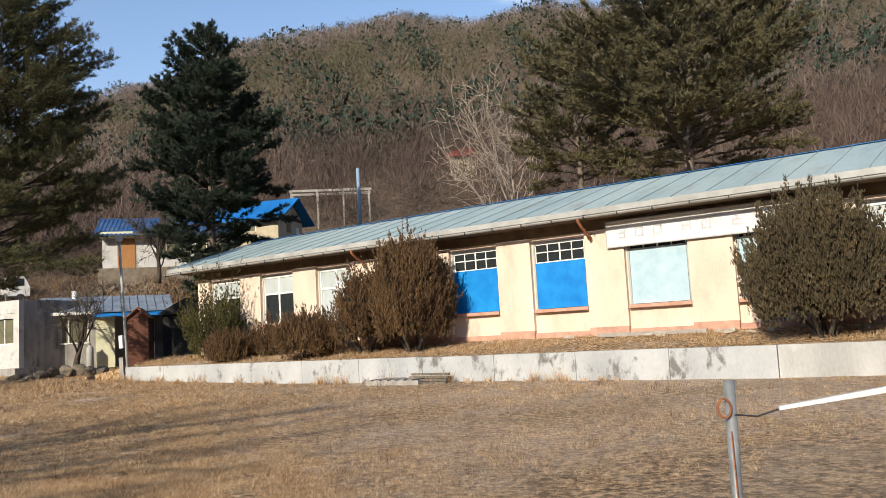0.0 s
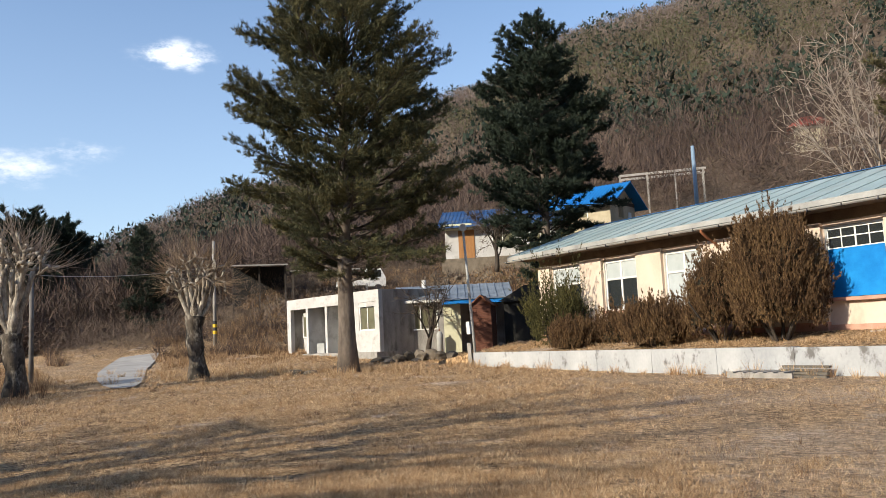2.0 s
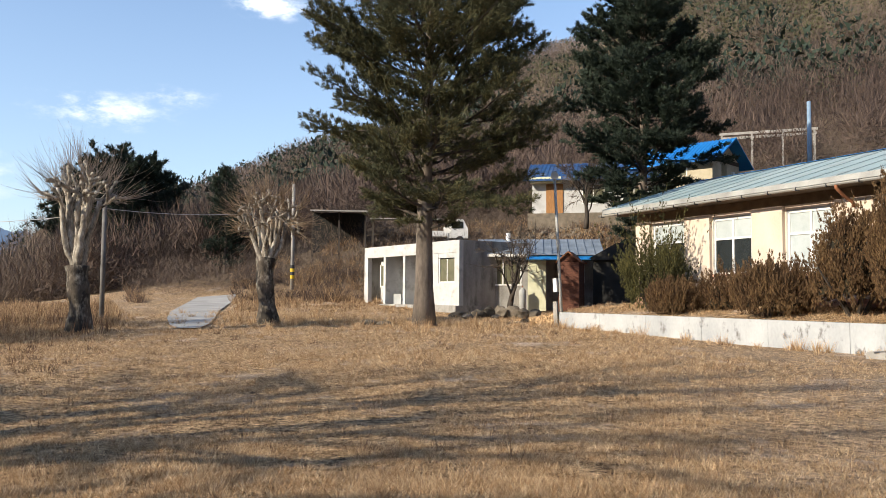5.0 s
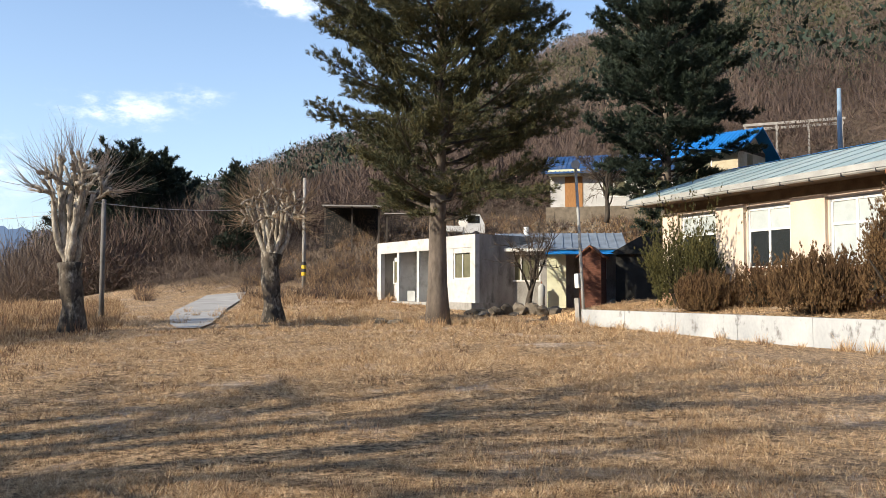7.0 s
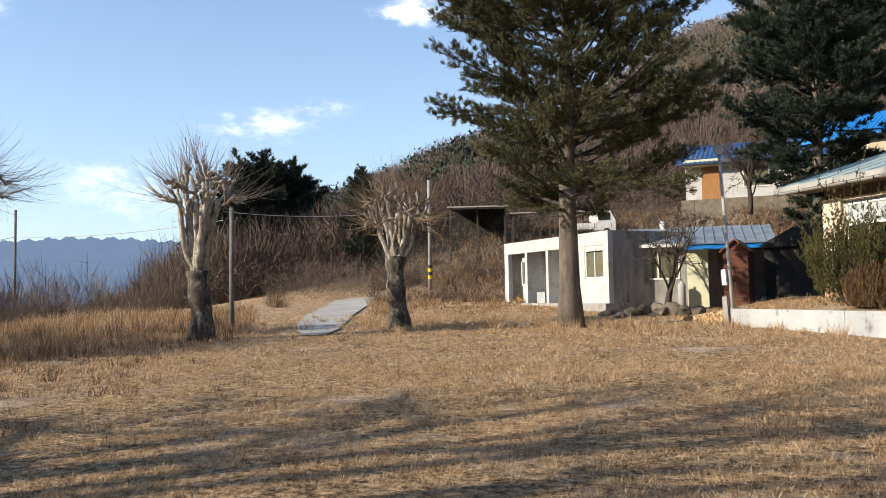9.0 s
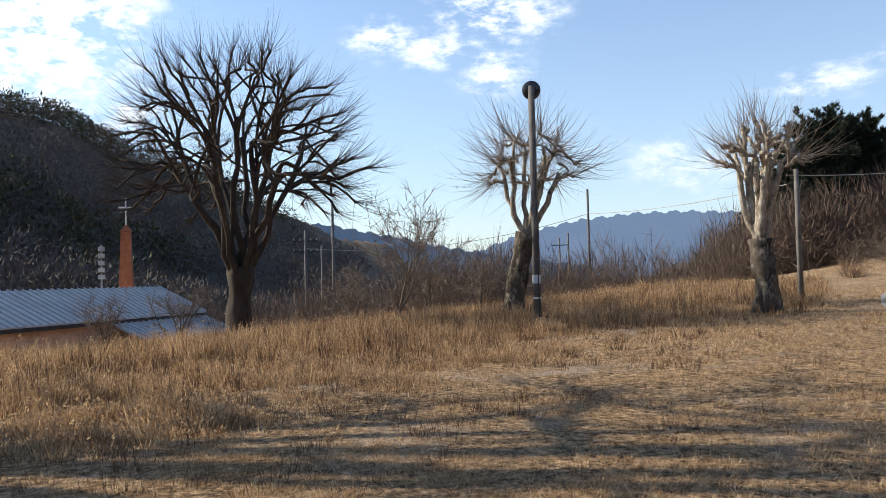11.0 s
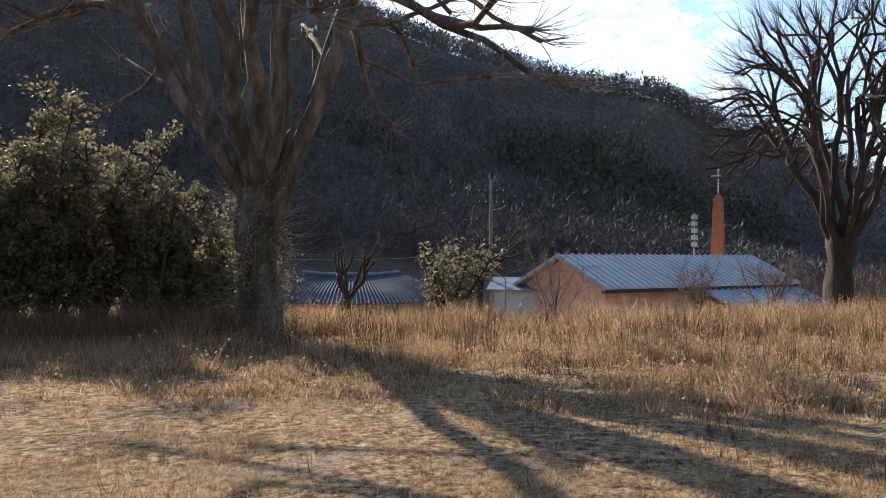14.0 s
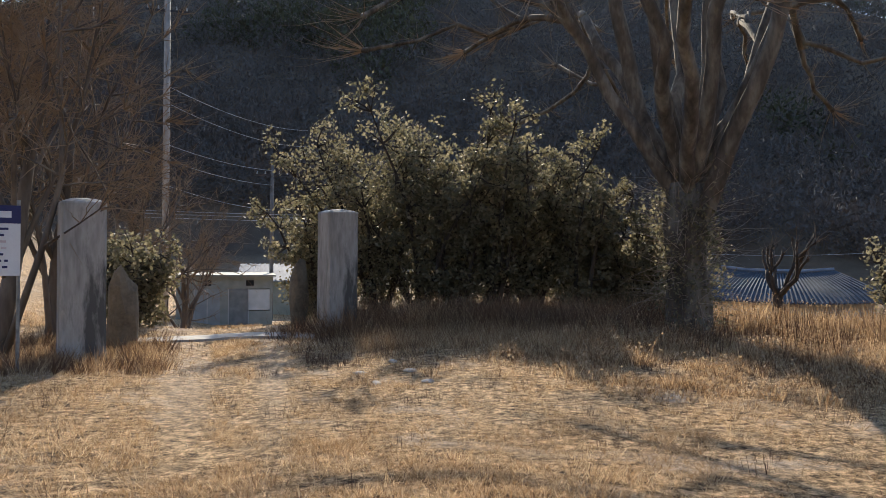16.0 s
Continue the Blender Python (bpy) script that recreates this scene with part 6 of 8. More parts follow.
def gate():
    for nm, (x, y), w, h, yaw in (("gate_pillar", polar(152.3, 15.6, (-4.16, 6.53)), 0.60, 2.24, 152.3 + 22), ("gate_pillar", polar(168.85, 12.7, (-4.16, 6.53)), 0.60, 2.20, 152.3 + 22)):
        z = -0.32
        t = thing(nm, "square concrete gate pillar with stained render and a low domed cap", "pillar", pose(x, y, z, rz=yaw), "gate pillars")
        m = Mesh()
        nlev = 9
        prof = []
        for i in range(nlev + 1):
            prof.append((w / 2 * (1.0 if i else 1.04), h * i / nlev))
        V, F = [], []
        bev = 0.035
        for r, z_ in prof:
            for a, b in ((-r + bev, -r), (r - bev, -r), (r, -r + bev), (r, r - bev), (r - bev, r), (-r + bev, r), (-r, r - bev), (-r, -r + bev)):
                V.append((a, b, z_))
        for i in range(nlev):
            for j in range(8):
                k = (j + 1) % 8
                F.append((i * 8 + j, i * 8 + k, (i + 1) * 8 + k, (i + 1) * 8 + j))
        m.add(V, F)
        part("shaft", m, "pillar", t)
        cap = Mesh()
        pts = [(w / 2, h + 0.001), (w / 2 * 0.96, h + 0.03), (w / 2 * 0.6, h + 0.07), (0.04, h + 0.09)]
        cap.tube([(0, 0, z_) for _, z_ in pts], [r * 1.25 if i else r * 1.3 for i, (r, _) in enumerate(pts)], 12)
        part("cap", Mesh().add([(a * r, b * r, z_) for r, z_ in pts for a, b in ((-1, -1), (1, -1), (1, 1), (-1, 1))], [(i * 4 + j, i * 4 + (j + 1) % 4, (i + 1) * 4 + (j + 1) % 4, (i + 1) * 4 + j) for i in range(3) for j in range(4)] + [(12, 13, 14, 15), (3, 2, 1, 0)]), "pillar", t, "low domed concrete cap", smooth=False)
    # shed across the road
    x, y = polar(159.9, 45, (-4.16, 6.53))
    z = -3.15
    t = thing("roadside_shed", "flat-roofed grey shed with glazed doors across the road", "shed", pose(x, y, z, rz=159.9))
    W, H = 5.0, 2.6
    part("roof", Mesh().box(-W / 2 - 0.15, W / 2 + 0.15, -0.25, 3.2, H, H + 0.1), "shed_grey", t)
    part("wall", Mesh().box(-W / 2, W / 2, 0.05, 0.2, 1.95, H).box(-W / 2, -W / 2 + 0.9, 0.05, 0.2, 0, 1.95).box(-0.25, 0.2, 0.05, 0.2, 0, 1.95).box(W / 2 - 0.12, W / 2, 0.05, 0.2, 0, 1.95).box(1.2, W / 2 - 0.12, 0.05, 0.2, 0, 0.75).box(-W / 2, -W / 2 + 0.15, 0.2, 3, 0, H).box(W / 2 - 0.15, W / 2, 0.2, 3, 0, H).box(-W / 2, W / 2, 3, 3.15, 0, H), "shed_grey", t)
    part("door", Mesh().box(0.2, 1.2, 0.1, 0.14, 0, 1.95), "steel_door", t, "dull grey-blue door")
    for xa in (-1.6, -0.93, 0.16, 1.2):
        part("mullion", Mesh().box(xa, xa + 0.06, 0.03, 0.098, 0.02, 1.94), "trim", t, "pale metal mullion")
    part("shutter", Mesh().box(-W / 2 + 0.9, -0.25, 0.1, 0.14, 0, 1.95), "frosted_dull", t, "dull steel sliding door")
    part("pane", Mesh().box(1.25, W / 2 - 0.15, 0.08, 0.1, 0.8, 1.9), "frosted", t)
    for xx in (-0.9, 1.3):
        part("vent", Mesh().box(xx - 0.2, xx + 0.2, 0.02, 0.05, 2.1, 2.4), "shade_and_sheet_black", t)
    x, y = polar(155.3, 52, (-4.16, 6.53))
    gable_house("low_house", "low house with a corrugated grey-blue roof beyond the gate", pose(x, y, -3.2, rz=152), 6, 4, 2.2, 3.0, "shed_grey", "old_roof", 0.4, 0.3)
    # notice board
    x, y = polar(175.0, 11.3, (-4.16, 6.53))
    t = thing("notice_board", "white notice board with a blue heading on two thin posts", "sign", pose(x, y, gz(x, y) + 0.15, rz=176))
    for xx in (-0.62, 0.5):
        part("post", Mesh().tube([(xx, 0, -0.2), (xx, 0, 1.95)], 0.022, 8), "grey_metal", t)
    part("panel", Mesh().box(-0.72, 0.52, -0.045, -0.025, 1.02, 1.88), "board_white", t)
    part("heading", Mesh().box(-0.72, 0.52, -0.05, -0.046, 1.66, 1.88), "navy", t, "navy blue heading band")
    r = random.Random(9)
    part("heading_text", Mesh().box(-0.35, 0.05, -0.054, -0.0505, 1.73, 1.81).box(0.12, 0.42, -0.054, -0.0505, 1.73, 1.81), "board_white", t)
    for i in range(7):
        zz = 1.58 - i * 0.078
        x0 = -0.6
        m = Mesh()
        while x0 < 0.36:
            L = r.uniform(0.04, 0.14)
            m.box(x0, min(x0 + L, 0.45), -0.050, -0.0455, zz, zz + 0.028)
            x0 += L + 0.03
        part("text_line", m, "faded_red" if i in (2, 3) else "navy", t)
    # rock behind the pillar
    for b, d, w_, h_ in ((166.4, 14.2, 0.5, 1.5), (154.9, 17.2, 0.45, 1.55)):
        x, y = polar(b, d, (-4.16, 6.53))
        rock("standing_stone", "tall rough standing stone behind the gate pillar", x, y, gz(x, y) - 0.2, w_, w_ * 0.7, h_, int(b), "brown_stone")
    # concrete lip of the drive
    lip = Mesh()
    pts = [polar(b, 15.2 + 0.6 * math.sin((b - 154) / 10 * 3.1), (-4.16, 6.53)) for b in np.linspace(153.8, 167.5, 14)]
    V = []
    for i, (x, y) in enumerate(pts):
        d = np.array([x + 4.16, y - 6.53])
        d /= np.linalg.norm(d)
        zz = gz(x, y)
        V += [(x - d[0] * 0.28, y - d[1] * 0.28, zz + 0.05), (x + d[0] * 0.28, y + d[1] * 0.28, zz + 0.06), (x + d[0] * 0.3, y + d[1] * 0.3, zz - 0.35), (x - d[0] * 0.3, y - d[1] * 0.3, zz - 0.2)]
    lip.add(V, [(i * 4 + j, i * 4 + (j + 1) % 4, i * 4 + 4 + (j + 1) % 4, i * 4 + 4 + j) for i in range(len(pts) - 1) for j in range(4)])
    tagged(part("drive_edge", lip, "road", None, "pale concrete edge of the drive at the gate"), "pale concrete edge of the drive at the gate", "kerb")


def rock(name, label, x, y, z, w, d, h, seed, mat="stone", group=""):
    r = np.random.default_rng(seed)
    bm = bmesh.new()
    bmesh.ops.create_icosphere(bm, subdivisions=2, radius=1.0)
    k = r.normal(size=(6, 3))
    for v in bm.verts:
        n = np.array(v.co)
        f = 1 + 0.16 * sum(math.sin(2.2 * float(q @ n) + i) for i, q in enumerate(k)) / 2
        f += float(r.uniform(-0.13, 0.13))
        v.co = Vector((n[0] * w / 2 * f, n[1] * d / 2 * f, max(-0.15, h / 2 + n[2] * h / 2 * f)))
    me = bpy.data.meshes.new(name)
    bm.to_mesh(me)
    bm.free()
    ob = part(name, me, mat, None, label, place=pose(x, y, z, rz=float(r.uniform(0, 360))))
    return tagged(ob, label, "stone", group)


M["pillar"] = material("stained_pillar_render", [(0.20, 0.19, 0.17), (0.38, 0.36, 0.33), (0.54, 0.52, 0.48)], 2.2, 0.95, 0.6, 18, stretch=(1, 1, 0.22), stain=((0.11, 0.108, 0.10), 2.2, 0.50, 0.60))
M["shed_grey"] = material("shed_grey_green", [(0.20, 0.22, 0.20), (0.30, 0.32, 0.29)], 2, 0.8, 0.1)
M["frosted_dull"] = material("dull_frosted_glazing", [(0.20, 0.23, 0.24), (0.30, 0.33, 0.34)], 2, 0.4, 0, spec=0.5)
M["brown_stone"] = material("mossy_brown_stone", [(0.09, 0.075, 0.055), (0.20, 0.165, 0.12), (0.32, 0.27, 0.20)], 2.5, 0.95, 0.8, 20, random_amount=0.3)
M["steel_door"] = material("dull_steel_door", [(0.14, 0.16, 0.17), (0.24, 0.26, 0.27)], 3, 0.5, 0.1, metal=0.4)
M["board_white"] = material("board_white", [(0.62, 0.63, 0.64), (0.74, 0.75, 0.76)], 3, 0.5, 0)
M["navy"] = material("navy_print", [(0.015, 0.02, 0.08), (0.03, 0.04, 0.13)], 3, 0.5, 0)
gate()


# ---- trees and bushes ----
conifer("pine_tree", "tall shaggy pine with a bare grey lower trunk", -16.84, 29.68, 17.6, 3.6, 5.0, 0.36, "pine_leaf", 175, ((0, 0.70), (0.2, 0.95), (0.45, 1.0), (0.7, 0.78), (0.9, 0.45), (1, 0.12)), 19, 11, rise=(0.05, 0.8), blade=0.17, bw=0.014, side=0.42)
conifer("spruce_tree", "dark dense conifer beside the hillside house", -13.9, 49.5, 18.8, 1.2, 5.2, 0.34, "spruce_leaf", 180, ((0, 0.25), (0.14, 0.42), (0.24, 0.8), (0.4, 1.0), (0.7, 0.75), (0.9, 0.42), (1, 0.10)), 24, 12, z=2.6, rise=(-0.05, 0.6), blade=0.25, bw=0.024, step=0.32, tuft=0.18, side=0.42)
conifer("spreading_pine", "broad old pine with a flat spreading crown behind the school", 15.2, 48.0, 16.5, 5.2, 9.0, 0.42, "old_pine_leaf", 105, ((0, 0.85), (0.3, 1.0), (0.6, 0.9), (0.85, 0.65), (1, 0.3)), 15, 13, z=5.0, rise=(0.0, 0.5), blade=0.32, bw=0.032, step=0.42, tuft=0.22, bare=0.32, thick=1.2, side=0.36)
conifer("young_pine", "smaller pine beside the spreading pine behind the school", 9.6, 53.0, 14.0, 4.6, 5.4, 0.28, "old_pine_leaf", 70, ((0, 0.8), (0.3, 1.0), (0.6, 0.9), (0.85, 0.65), (1, 0.3)), 15, 14, z=6.2, rise=(0.0, 0.5), blade=0.32, bw=0.032, step=0.40, tuft=0.22, thick=1.2, side=0.36)
for i, (b, d, h, rr) in enumerate([(51.6, 72, 11.4, 5.0), (49.0, 76, 10.2, 4.3), (54.0, 80, 9.5, 3.6)]):
    conifer("hill_pine", "rounded dark pine above the track", *polar(b, d), h, 0.5, rr, 0.25, "spruce_leaf", 100, ((0, 0.8), (0.4, 1.0), (0.7, 0.9), (0.9, 0.7), (1, 0.35)), 20, 140 + i, rise=(0.0, 0.7), blade=0.42, bw=0.045, step=0.5, tuft=0.32, bare=0.2, group="pines above the track")
conifer("dark_cypress", "short dense dark evergreen on the bank", *polar(42.9, 66, (-1.5, 2.2)), 8.2, 0.4, 2.3, 0.14, "spruce_leaf", 80, ((0, 0.75), (0.3, 1.0), (0.7, 0.7), (1, 0.1)), 14, 151, rise=(0.2, 0.8), blade=0.24, bw=0.022, step=0.26, tuft=0.2, bare=0.15)
bare_tree("bare_tree", "large leafless tree with pale twigs behind the school", 5.4, 59.5, 12.5, 0.17, 7.0, 420, twig="twig_pale", bark="twig_bark", seed=21, limbs=20, z=7.3, w=0.022, first=0.05)
dome_tree("plane_tree", "pollarded plane tree with blotched bark and cut-off upright limbs", -24.56, 20.88, 5.5, 2.1, 0.30, 1.55, 9, 40, 260, "bark_plane", "bark_limb", "twig_pale", 31, 0.11, 1.3, 0.009, 0.7, reach=0.84, droop=0.30, thin=0.5, up=1.0, centre=0.45)
dome_tree("plane_tree", "pollarded plane tree with mottled limbs and orange-brown shoots", -22.4, 27.4, 5.4, 2.5, 0.30, 1.55, 9, 46, 420, "bark_plane", "bark_limb", "twig", 32, 0.085, 1.2, 0.009, 0.6, reach=0.72, droop=-0.2, thin=0.45, up=0.6)
dome_tree("plane_tree", "leaning plane tree with long fine shoots beside the lamp post", *polar(71.7, 29), 7.4, 3.0, 0.33, 2.3, 7, 34, 420, "bark_plane", "bark_limb", "twig_pale", 33, 0.095, 1.9, 0.010, 0.4, lean=(0.3, 0.55), reach=0.62, droop=-0.1, thin=0.4, up=0.6)
dome_tree("old_broad_tree", "large dark leafless tree with many upright pruned limbs", *polar(90.45, 27), 9.9, 2.5, 0.36, 4.3, 13, 150, 2300, "bark_dark", "bark_dark", "twig_dark", 34, 0.105, 1.25, 0.008, 0.9, reach=0.84, droop=-0.32, up=0.7, wob=0.02, thin=0.34)
dome_tree("gate_tree", "huge old leafless tree with a thick furrowed trunk by the gate", *polar(128.8, 15.0), 12.5, 2.7, 0.34, 5.6, 13, 90, 1500, "bark_old", "bark_old", "twig", 36, 0.135, 1.3, 0.010, 1.2, reach=0.9, droop=-0.25, up=0.6, ivy=300, wob=0.02, thin=0.32, centre=0.34)

JUN = [("juniper_bush", "large domed juniper bush with bronze winter foliage", 15.4, 19.7, 2.4, 2.2, 3.35, 22000, 41, "juniper_leaf", 0.5),
       ("juniper_bush", "domed juniper bush with bronze foliage touching a larger one", 17.35, 19.7, 1.9, 1.8, 2.45, 9000, 42, "juniper_leaf", 0.5),
       ("juniper_bush", "very large rounded green-brown juniper before the school", 3.75, 19.5, 3.1, 2.5, 3.0, 26000, 43, "juniper_green", 0.35),
       ("juniper_bush", "mounded juniper bush with bronze foliage on the terrace", 19.6, 19.35, 2.15, 1.7, 1.15, 10000, 44, "juniper_leaf", 0.3),
       ("juniper_bush", "low rounded juniper bush on the terrace edge", 23.4, 19.3, 1.6, 1.4, 0.62, 7000, 45, "juniper_leaf", 0.25),
       ("juniper_bush", "low brown juniper with straggling pale stems on the terrace", 22.2, 20.1, 1.2, 1.0, 0.9, 2500, 47, "juniper_leaf", 0.6),
       ("juniper_bush", "loose green juniper with ragged sprays at the school corner", 25.1, 19.9, 2.3, 1.7, 1.75, 7000, 46, "juniper_dark", 2.2)]
for nm, lab, s, c, w, d, h, n, sd, leaf, sp in JUN:
    x, y = world_xy(s, c)
    juniper(nm, lab, x, y, w, d, h, 0.92, leaf, n, sd, sp, group="junipers before the school")

for i, (b, d, w, h) in enumerate([(149.2, 18.6, 2.9, 4.7), (146.6, 18.2, 2.8, 5.0), (144.2, 17.8, 2.0, 3.7), (141.3, 17.6, 2.5, 4.7), (138.7, 17.9, 2.2, 4.4), (134.9, 17.5, 1.7, 3.1), (131.6, 17.8, 1.5, 2.3), (153.6, 20.5, 2.2, 3.6)]):
    x, y = polar(b, d, (-4.2, 6.5))
    shrub_tree("evergreen_tree", "loose small-leaved evergreen beside the gate", x, y, w, h + 0.1, 12000, 50 + i, base=-0.3, size=0.048, group="evergreens by the gate")
x, y = polar(166.0, 19.0, (-4.16, 6.53))
shrub_tree("camellia_bush", "rounded glossy camellia bush behind the gate", x, y, 2.2, 2.3, 7000, 60, base=-0.2)
x, y = polar(115.6, 21.5)
shrub_tree("evergreen_bush", "loose evergreen bush at the edge of the weeds", x, y, 1.7, 2.7, 2300, 61, base=-0.1)
pollard("cut_back_tree", "small cut-back tree with stubby bare branches in the weeds", *polar(122.8, 24), 3.0, 1.2, 0.14, 6, 1.6, 30, bark="bark_dark", seed=62, limb_r=0.07, twig_len=0.6)
pollard("cut_back_tree", "thin cut-back tree with stubby bare branches behind the bush", *polar(113.6, 24), 3.6, 1.6, 0.12, 5, 1.6, 60, bark="bark_dark", seed=63, limb_r=0.06, twig_len=0.8)
for i, (b, d, h, sp, tw) in enumerate([(170.5, 15.5, 6.0, 2.6, 1500), (173.5, 13.5, 7.5, 3.0, 1500), (166.0, 23, 5.0, 2.4, 1200), (162.6, 27, 4.4, 1.8, 900)]):
    bare_tree("gate_shrub", "tangled leafless tree behind the gate", *polar(b, d, (-4.16, 6.53)), h, 0.13, sp, tw, twig="twig", bark="bark_pine", seed=64 + i, limbs=10, first=0.12, w=0.009, group="tangled trees behind the gate")
for i, (b, d, h) in enumerate([(79.8, 31, 5.2), (77.5, 33, 3.8), (73.9, 36, 3.0), (108.5, 38, 4.2), (99.0, 40, 3.4), (94.5, 34, 2.8), (83.0, 40, 3.5)]):
    bare_tree("thicket_tree", "leafless pale twiggy tree at the valley edge", *polar(b, d), h, 0.07, h * 0.4, 700, twig="twig_pale", bark="bark_pine", seed=170 + i, limbs=10, first=0.2, w=0.010, group="trees at the valley edge")


def poles():
    def pole(name, label, x, y, h, r, mat, z=None, cat="pole"):
        z = gz(x, y) if z is None else z
        t = thing(name, label, cat, pose(x, y, z))
        part("shaft", Mesh().tube([(0, 0, -0.3), (0, 0, h * 0.5), (0, 0, h)], [r, r * 0.9, r * 0.8], 10), mat, t, smooth=True)
        return t
    x, y = polar(69.9, 24, (-4.2, 6.6))
    t = pole("lamp_post", "weathered grey lamp post with a round lamp head", x, y, 7.0, 0.12, "grey_backlit", cat="lamp")
    t.matrix_basis = t.matrix_basis @ pose(0, 0, 0, rx=0, ry=0, rz=0)
    part("lamp_head", Mesh().tube([(0.0, 0.0, 6.75), (-0.05, 0.02, 6.75), (-0.20, 0.08, 6.75)], [0.15, 0.27, 0.27], 18), "dark_metal", t, place=pose(0.0, 0, 0.15))
    part("lamp_glass", Mesh().tube([(0.0, 0, 0), (0.025, -0.008, 0)], [0.2, 0.14], 16), "glass", t, place=pose(0.0, 0, 6.9))
    part("band", Mesh().tube([(0, 0, 1.2), (0, 0, 1.45)], 0.133, 10).tube([(0, 0, 0.75), (0, 0, 0.8)], 0.134, 10), "board_white", t, "pale tape bands")
    part("cable", Mesh().tube([(0.15, 0, 0.2), (0.15, 0, 3.5), (0.13, 0, 6.8)], 0.015, 5), "dark_metal", t)
    # leaning lamp post at the end of the terrace wall
    x, y = -12.3, 31.95
    t = pole("lamp_post", "thin leaning lamp post at the end of the terrace wall", x, y, 5.6, 0.06, "trim", 0.35, cat="lamp")
    t.matrix_basis = pose(x, y, 0.35, ry=-3.0)
    part("lamp_head", Mesh().tube([(0, 0, 5.55), (0.05, -0.12, 5.55), (0.08, -0.2, 5.55)], [0.08, 0.15, 0.15], 14), "trim", t)
    part("meter_box", Mesh().box(-0.22, -0.08, -0.15, 0.05, 1.25, 1.75), "board_white", t, "small white meter box")
    part("base_post", Mesh().box(-0.28, -0.13, -0.1, 0.05, -0.3, 0.9), "pole_concrete", t)
    t = pole("concrete_post", "short thin concrete pole behind the plane trees", -29.3, 25.6, 4.6, 0.10, "grey_backlit")
    x, y = polar(39.4, 52, (-3, 5.6))
    t = pole("striped_pole", "concrete pole with a yellow and black striped band", x, y, 7.0, 0.13, "pole_concrete")
    for i in range(4):
        part("band", Mesh().tube([(0, 0, 0.75 + i * 0.22), (0, 0, 0.97 + i * 0.22)], 0.15, 10), "yellow" if i % 2 == 0 else "dark_metal", t)
    x, y = polar(5.15, 64, (-.4, .6))
    t = pole("metal_pole", "blue-grey metal pole behind the school", x, y, 5.4, 0.17, "blue_pole", 9.6)
    # power poles in the valley
    for b, d, z0, top, r, arms in ((113.0, 58, -3.6, 5.06, 0.13, 2), (84.2, 62, -4, 5.4, 0.12, 0), (86.1, 62, -4, 3.6, 0.12, 2), (66.35, 60, -2, 5.9, 0.10, 0), (68.4, 95, -4, 2.6, 0.10, 1), (67.8, 98, -4, 2.9, 0.12, 0), (163.85, 40, -3, 17, 0.17, 2), (156.9, 48, -3, 5.5, 0.12, 1), (85.0, 70, -4, 2.5, 0.11, 0)):
        x, y = polar(b, d, (-4.2, 6.6))
        h = 1.4 + d * math.tan(radians(top)) - z0
        t = pole("power_pole", "grey concrete power pole in the valley", x, y, h, r, "pole_concrete" if b > 160 else "grey_backlit", z0)
        for k in range(arms):
            part("cross_arm", Mesh().box(-0.95, 0.95, -0.05, 0.05, h - 0.9 - k * 0.8, h - 0.8 - k * 0.8), "dark_metal", t, place=pose(0, 0, 0, rz=b))
            for q in (-0.85, -0.4, 0.4, 0.85):
                part("insulator", Mesh().tube([(q, 0, 0), (q, 0, 0.18)], [0.05, 0.03], 6), "trim", t, place=pose(0, 0, h - 0.8 - k * 0.8, rz=b))
    t = thing("street_light", "small curved street light beside the church hall", "lamp", pose(*polar(112.0, 50), -3.6))
    part("pole", Mesh().tube([(0, 0, 0), (0, 0, 3.4), (0.1, -0.5, 3.7), (0.15, -0.8, 3.75)], 0.05, 6), "grey_metal", t)

    def wire(a, b, sag, r=0.014, name="power_line"):
        a, b = np.array(a, float), np.array(b, float)
        f = np.linspace(0, 1, 14)[:, None]
        P = a + (b - a) * f - np.array([0, 0, 1]) * sag * 4 * f * (1 - f)
        tagged(part(name, Mesh().tube(P, r, 6, False), "cable", None, "thin sagging overhead cable between poles"), category="cable")

    def at(b, d, el):
        x, y = polar(b, d, (-4.2, 6.6))
        return (x, y, 1.4 + d * math.tan(radians(el)))

    wire(at(53.5, 45, 5.5), at(66.35, 60, 4.2), 0.3, 0.02)
    wire(at(66.35, 60, 4.2), at(86.1, 62, 2.3), 1.0, 0.02)
    wire(at(39.5, 52, 6.3), at(53.5, 45, 6.1), 0.4, 0.02)
    for e in (9.0, 10.1):
        wire(at(163.85, 40, e), at(154.5, 60, e - 2.5), 0.5)
    for e in (6.3, 5.3, 3.6):
        wire(at(163.85, 40, e), at(156.9, 48, e - 1.5), 0.2)
    for e in (1.7, 1.9, 1.45):
        wire(at(166, 38, e), at(150, 52, e - 0.1), 0.05)
    wire(at(113.0, 58, 0.2), at(130, 48, -0.4), 0.4)
    wire(at(113.0, 58, 3.0), at(112.0, 70, 3.3), 0.1)


# Pole grey with the backlit, shaded side put into the colour.
M["grey_backlit"] = material("backlit_pole", [(0.10, 0.095, 0.09), (0.20, 0.19, 0.18)], 3, 0.9, 0.1)
poles()


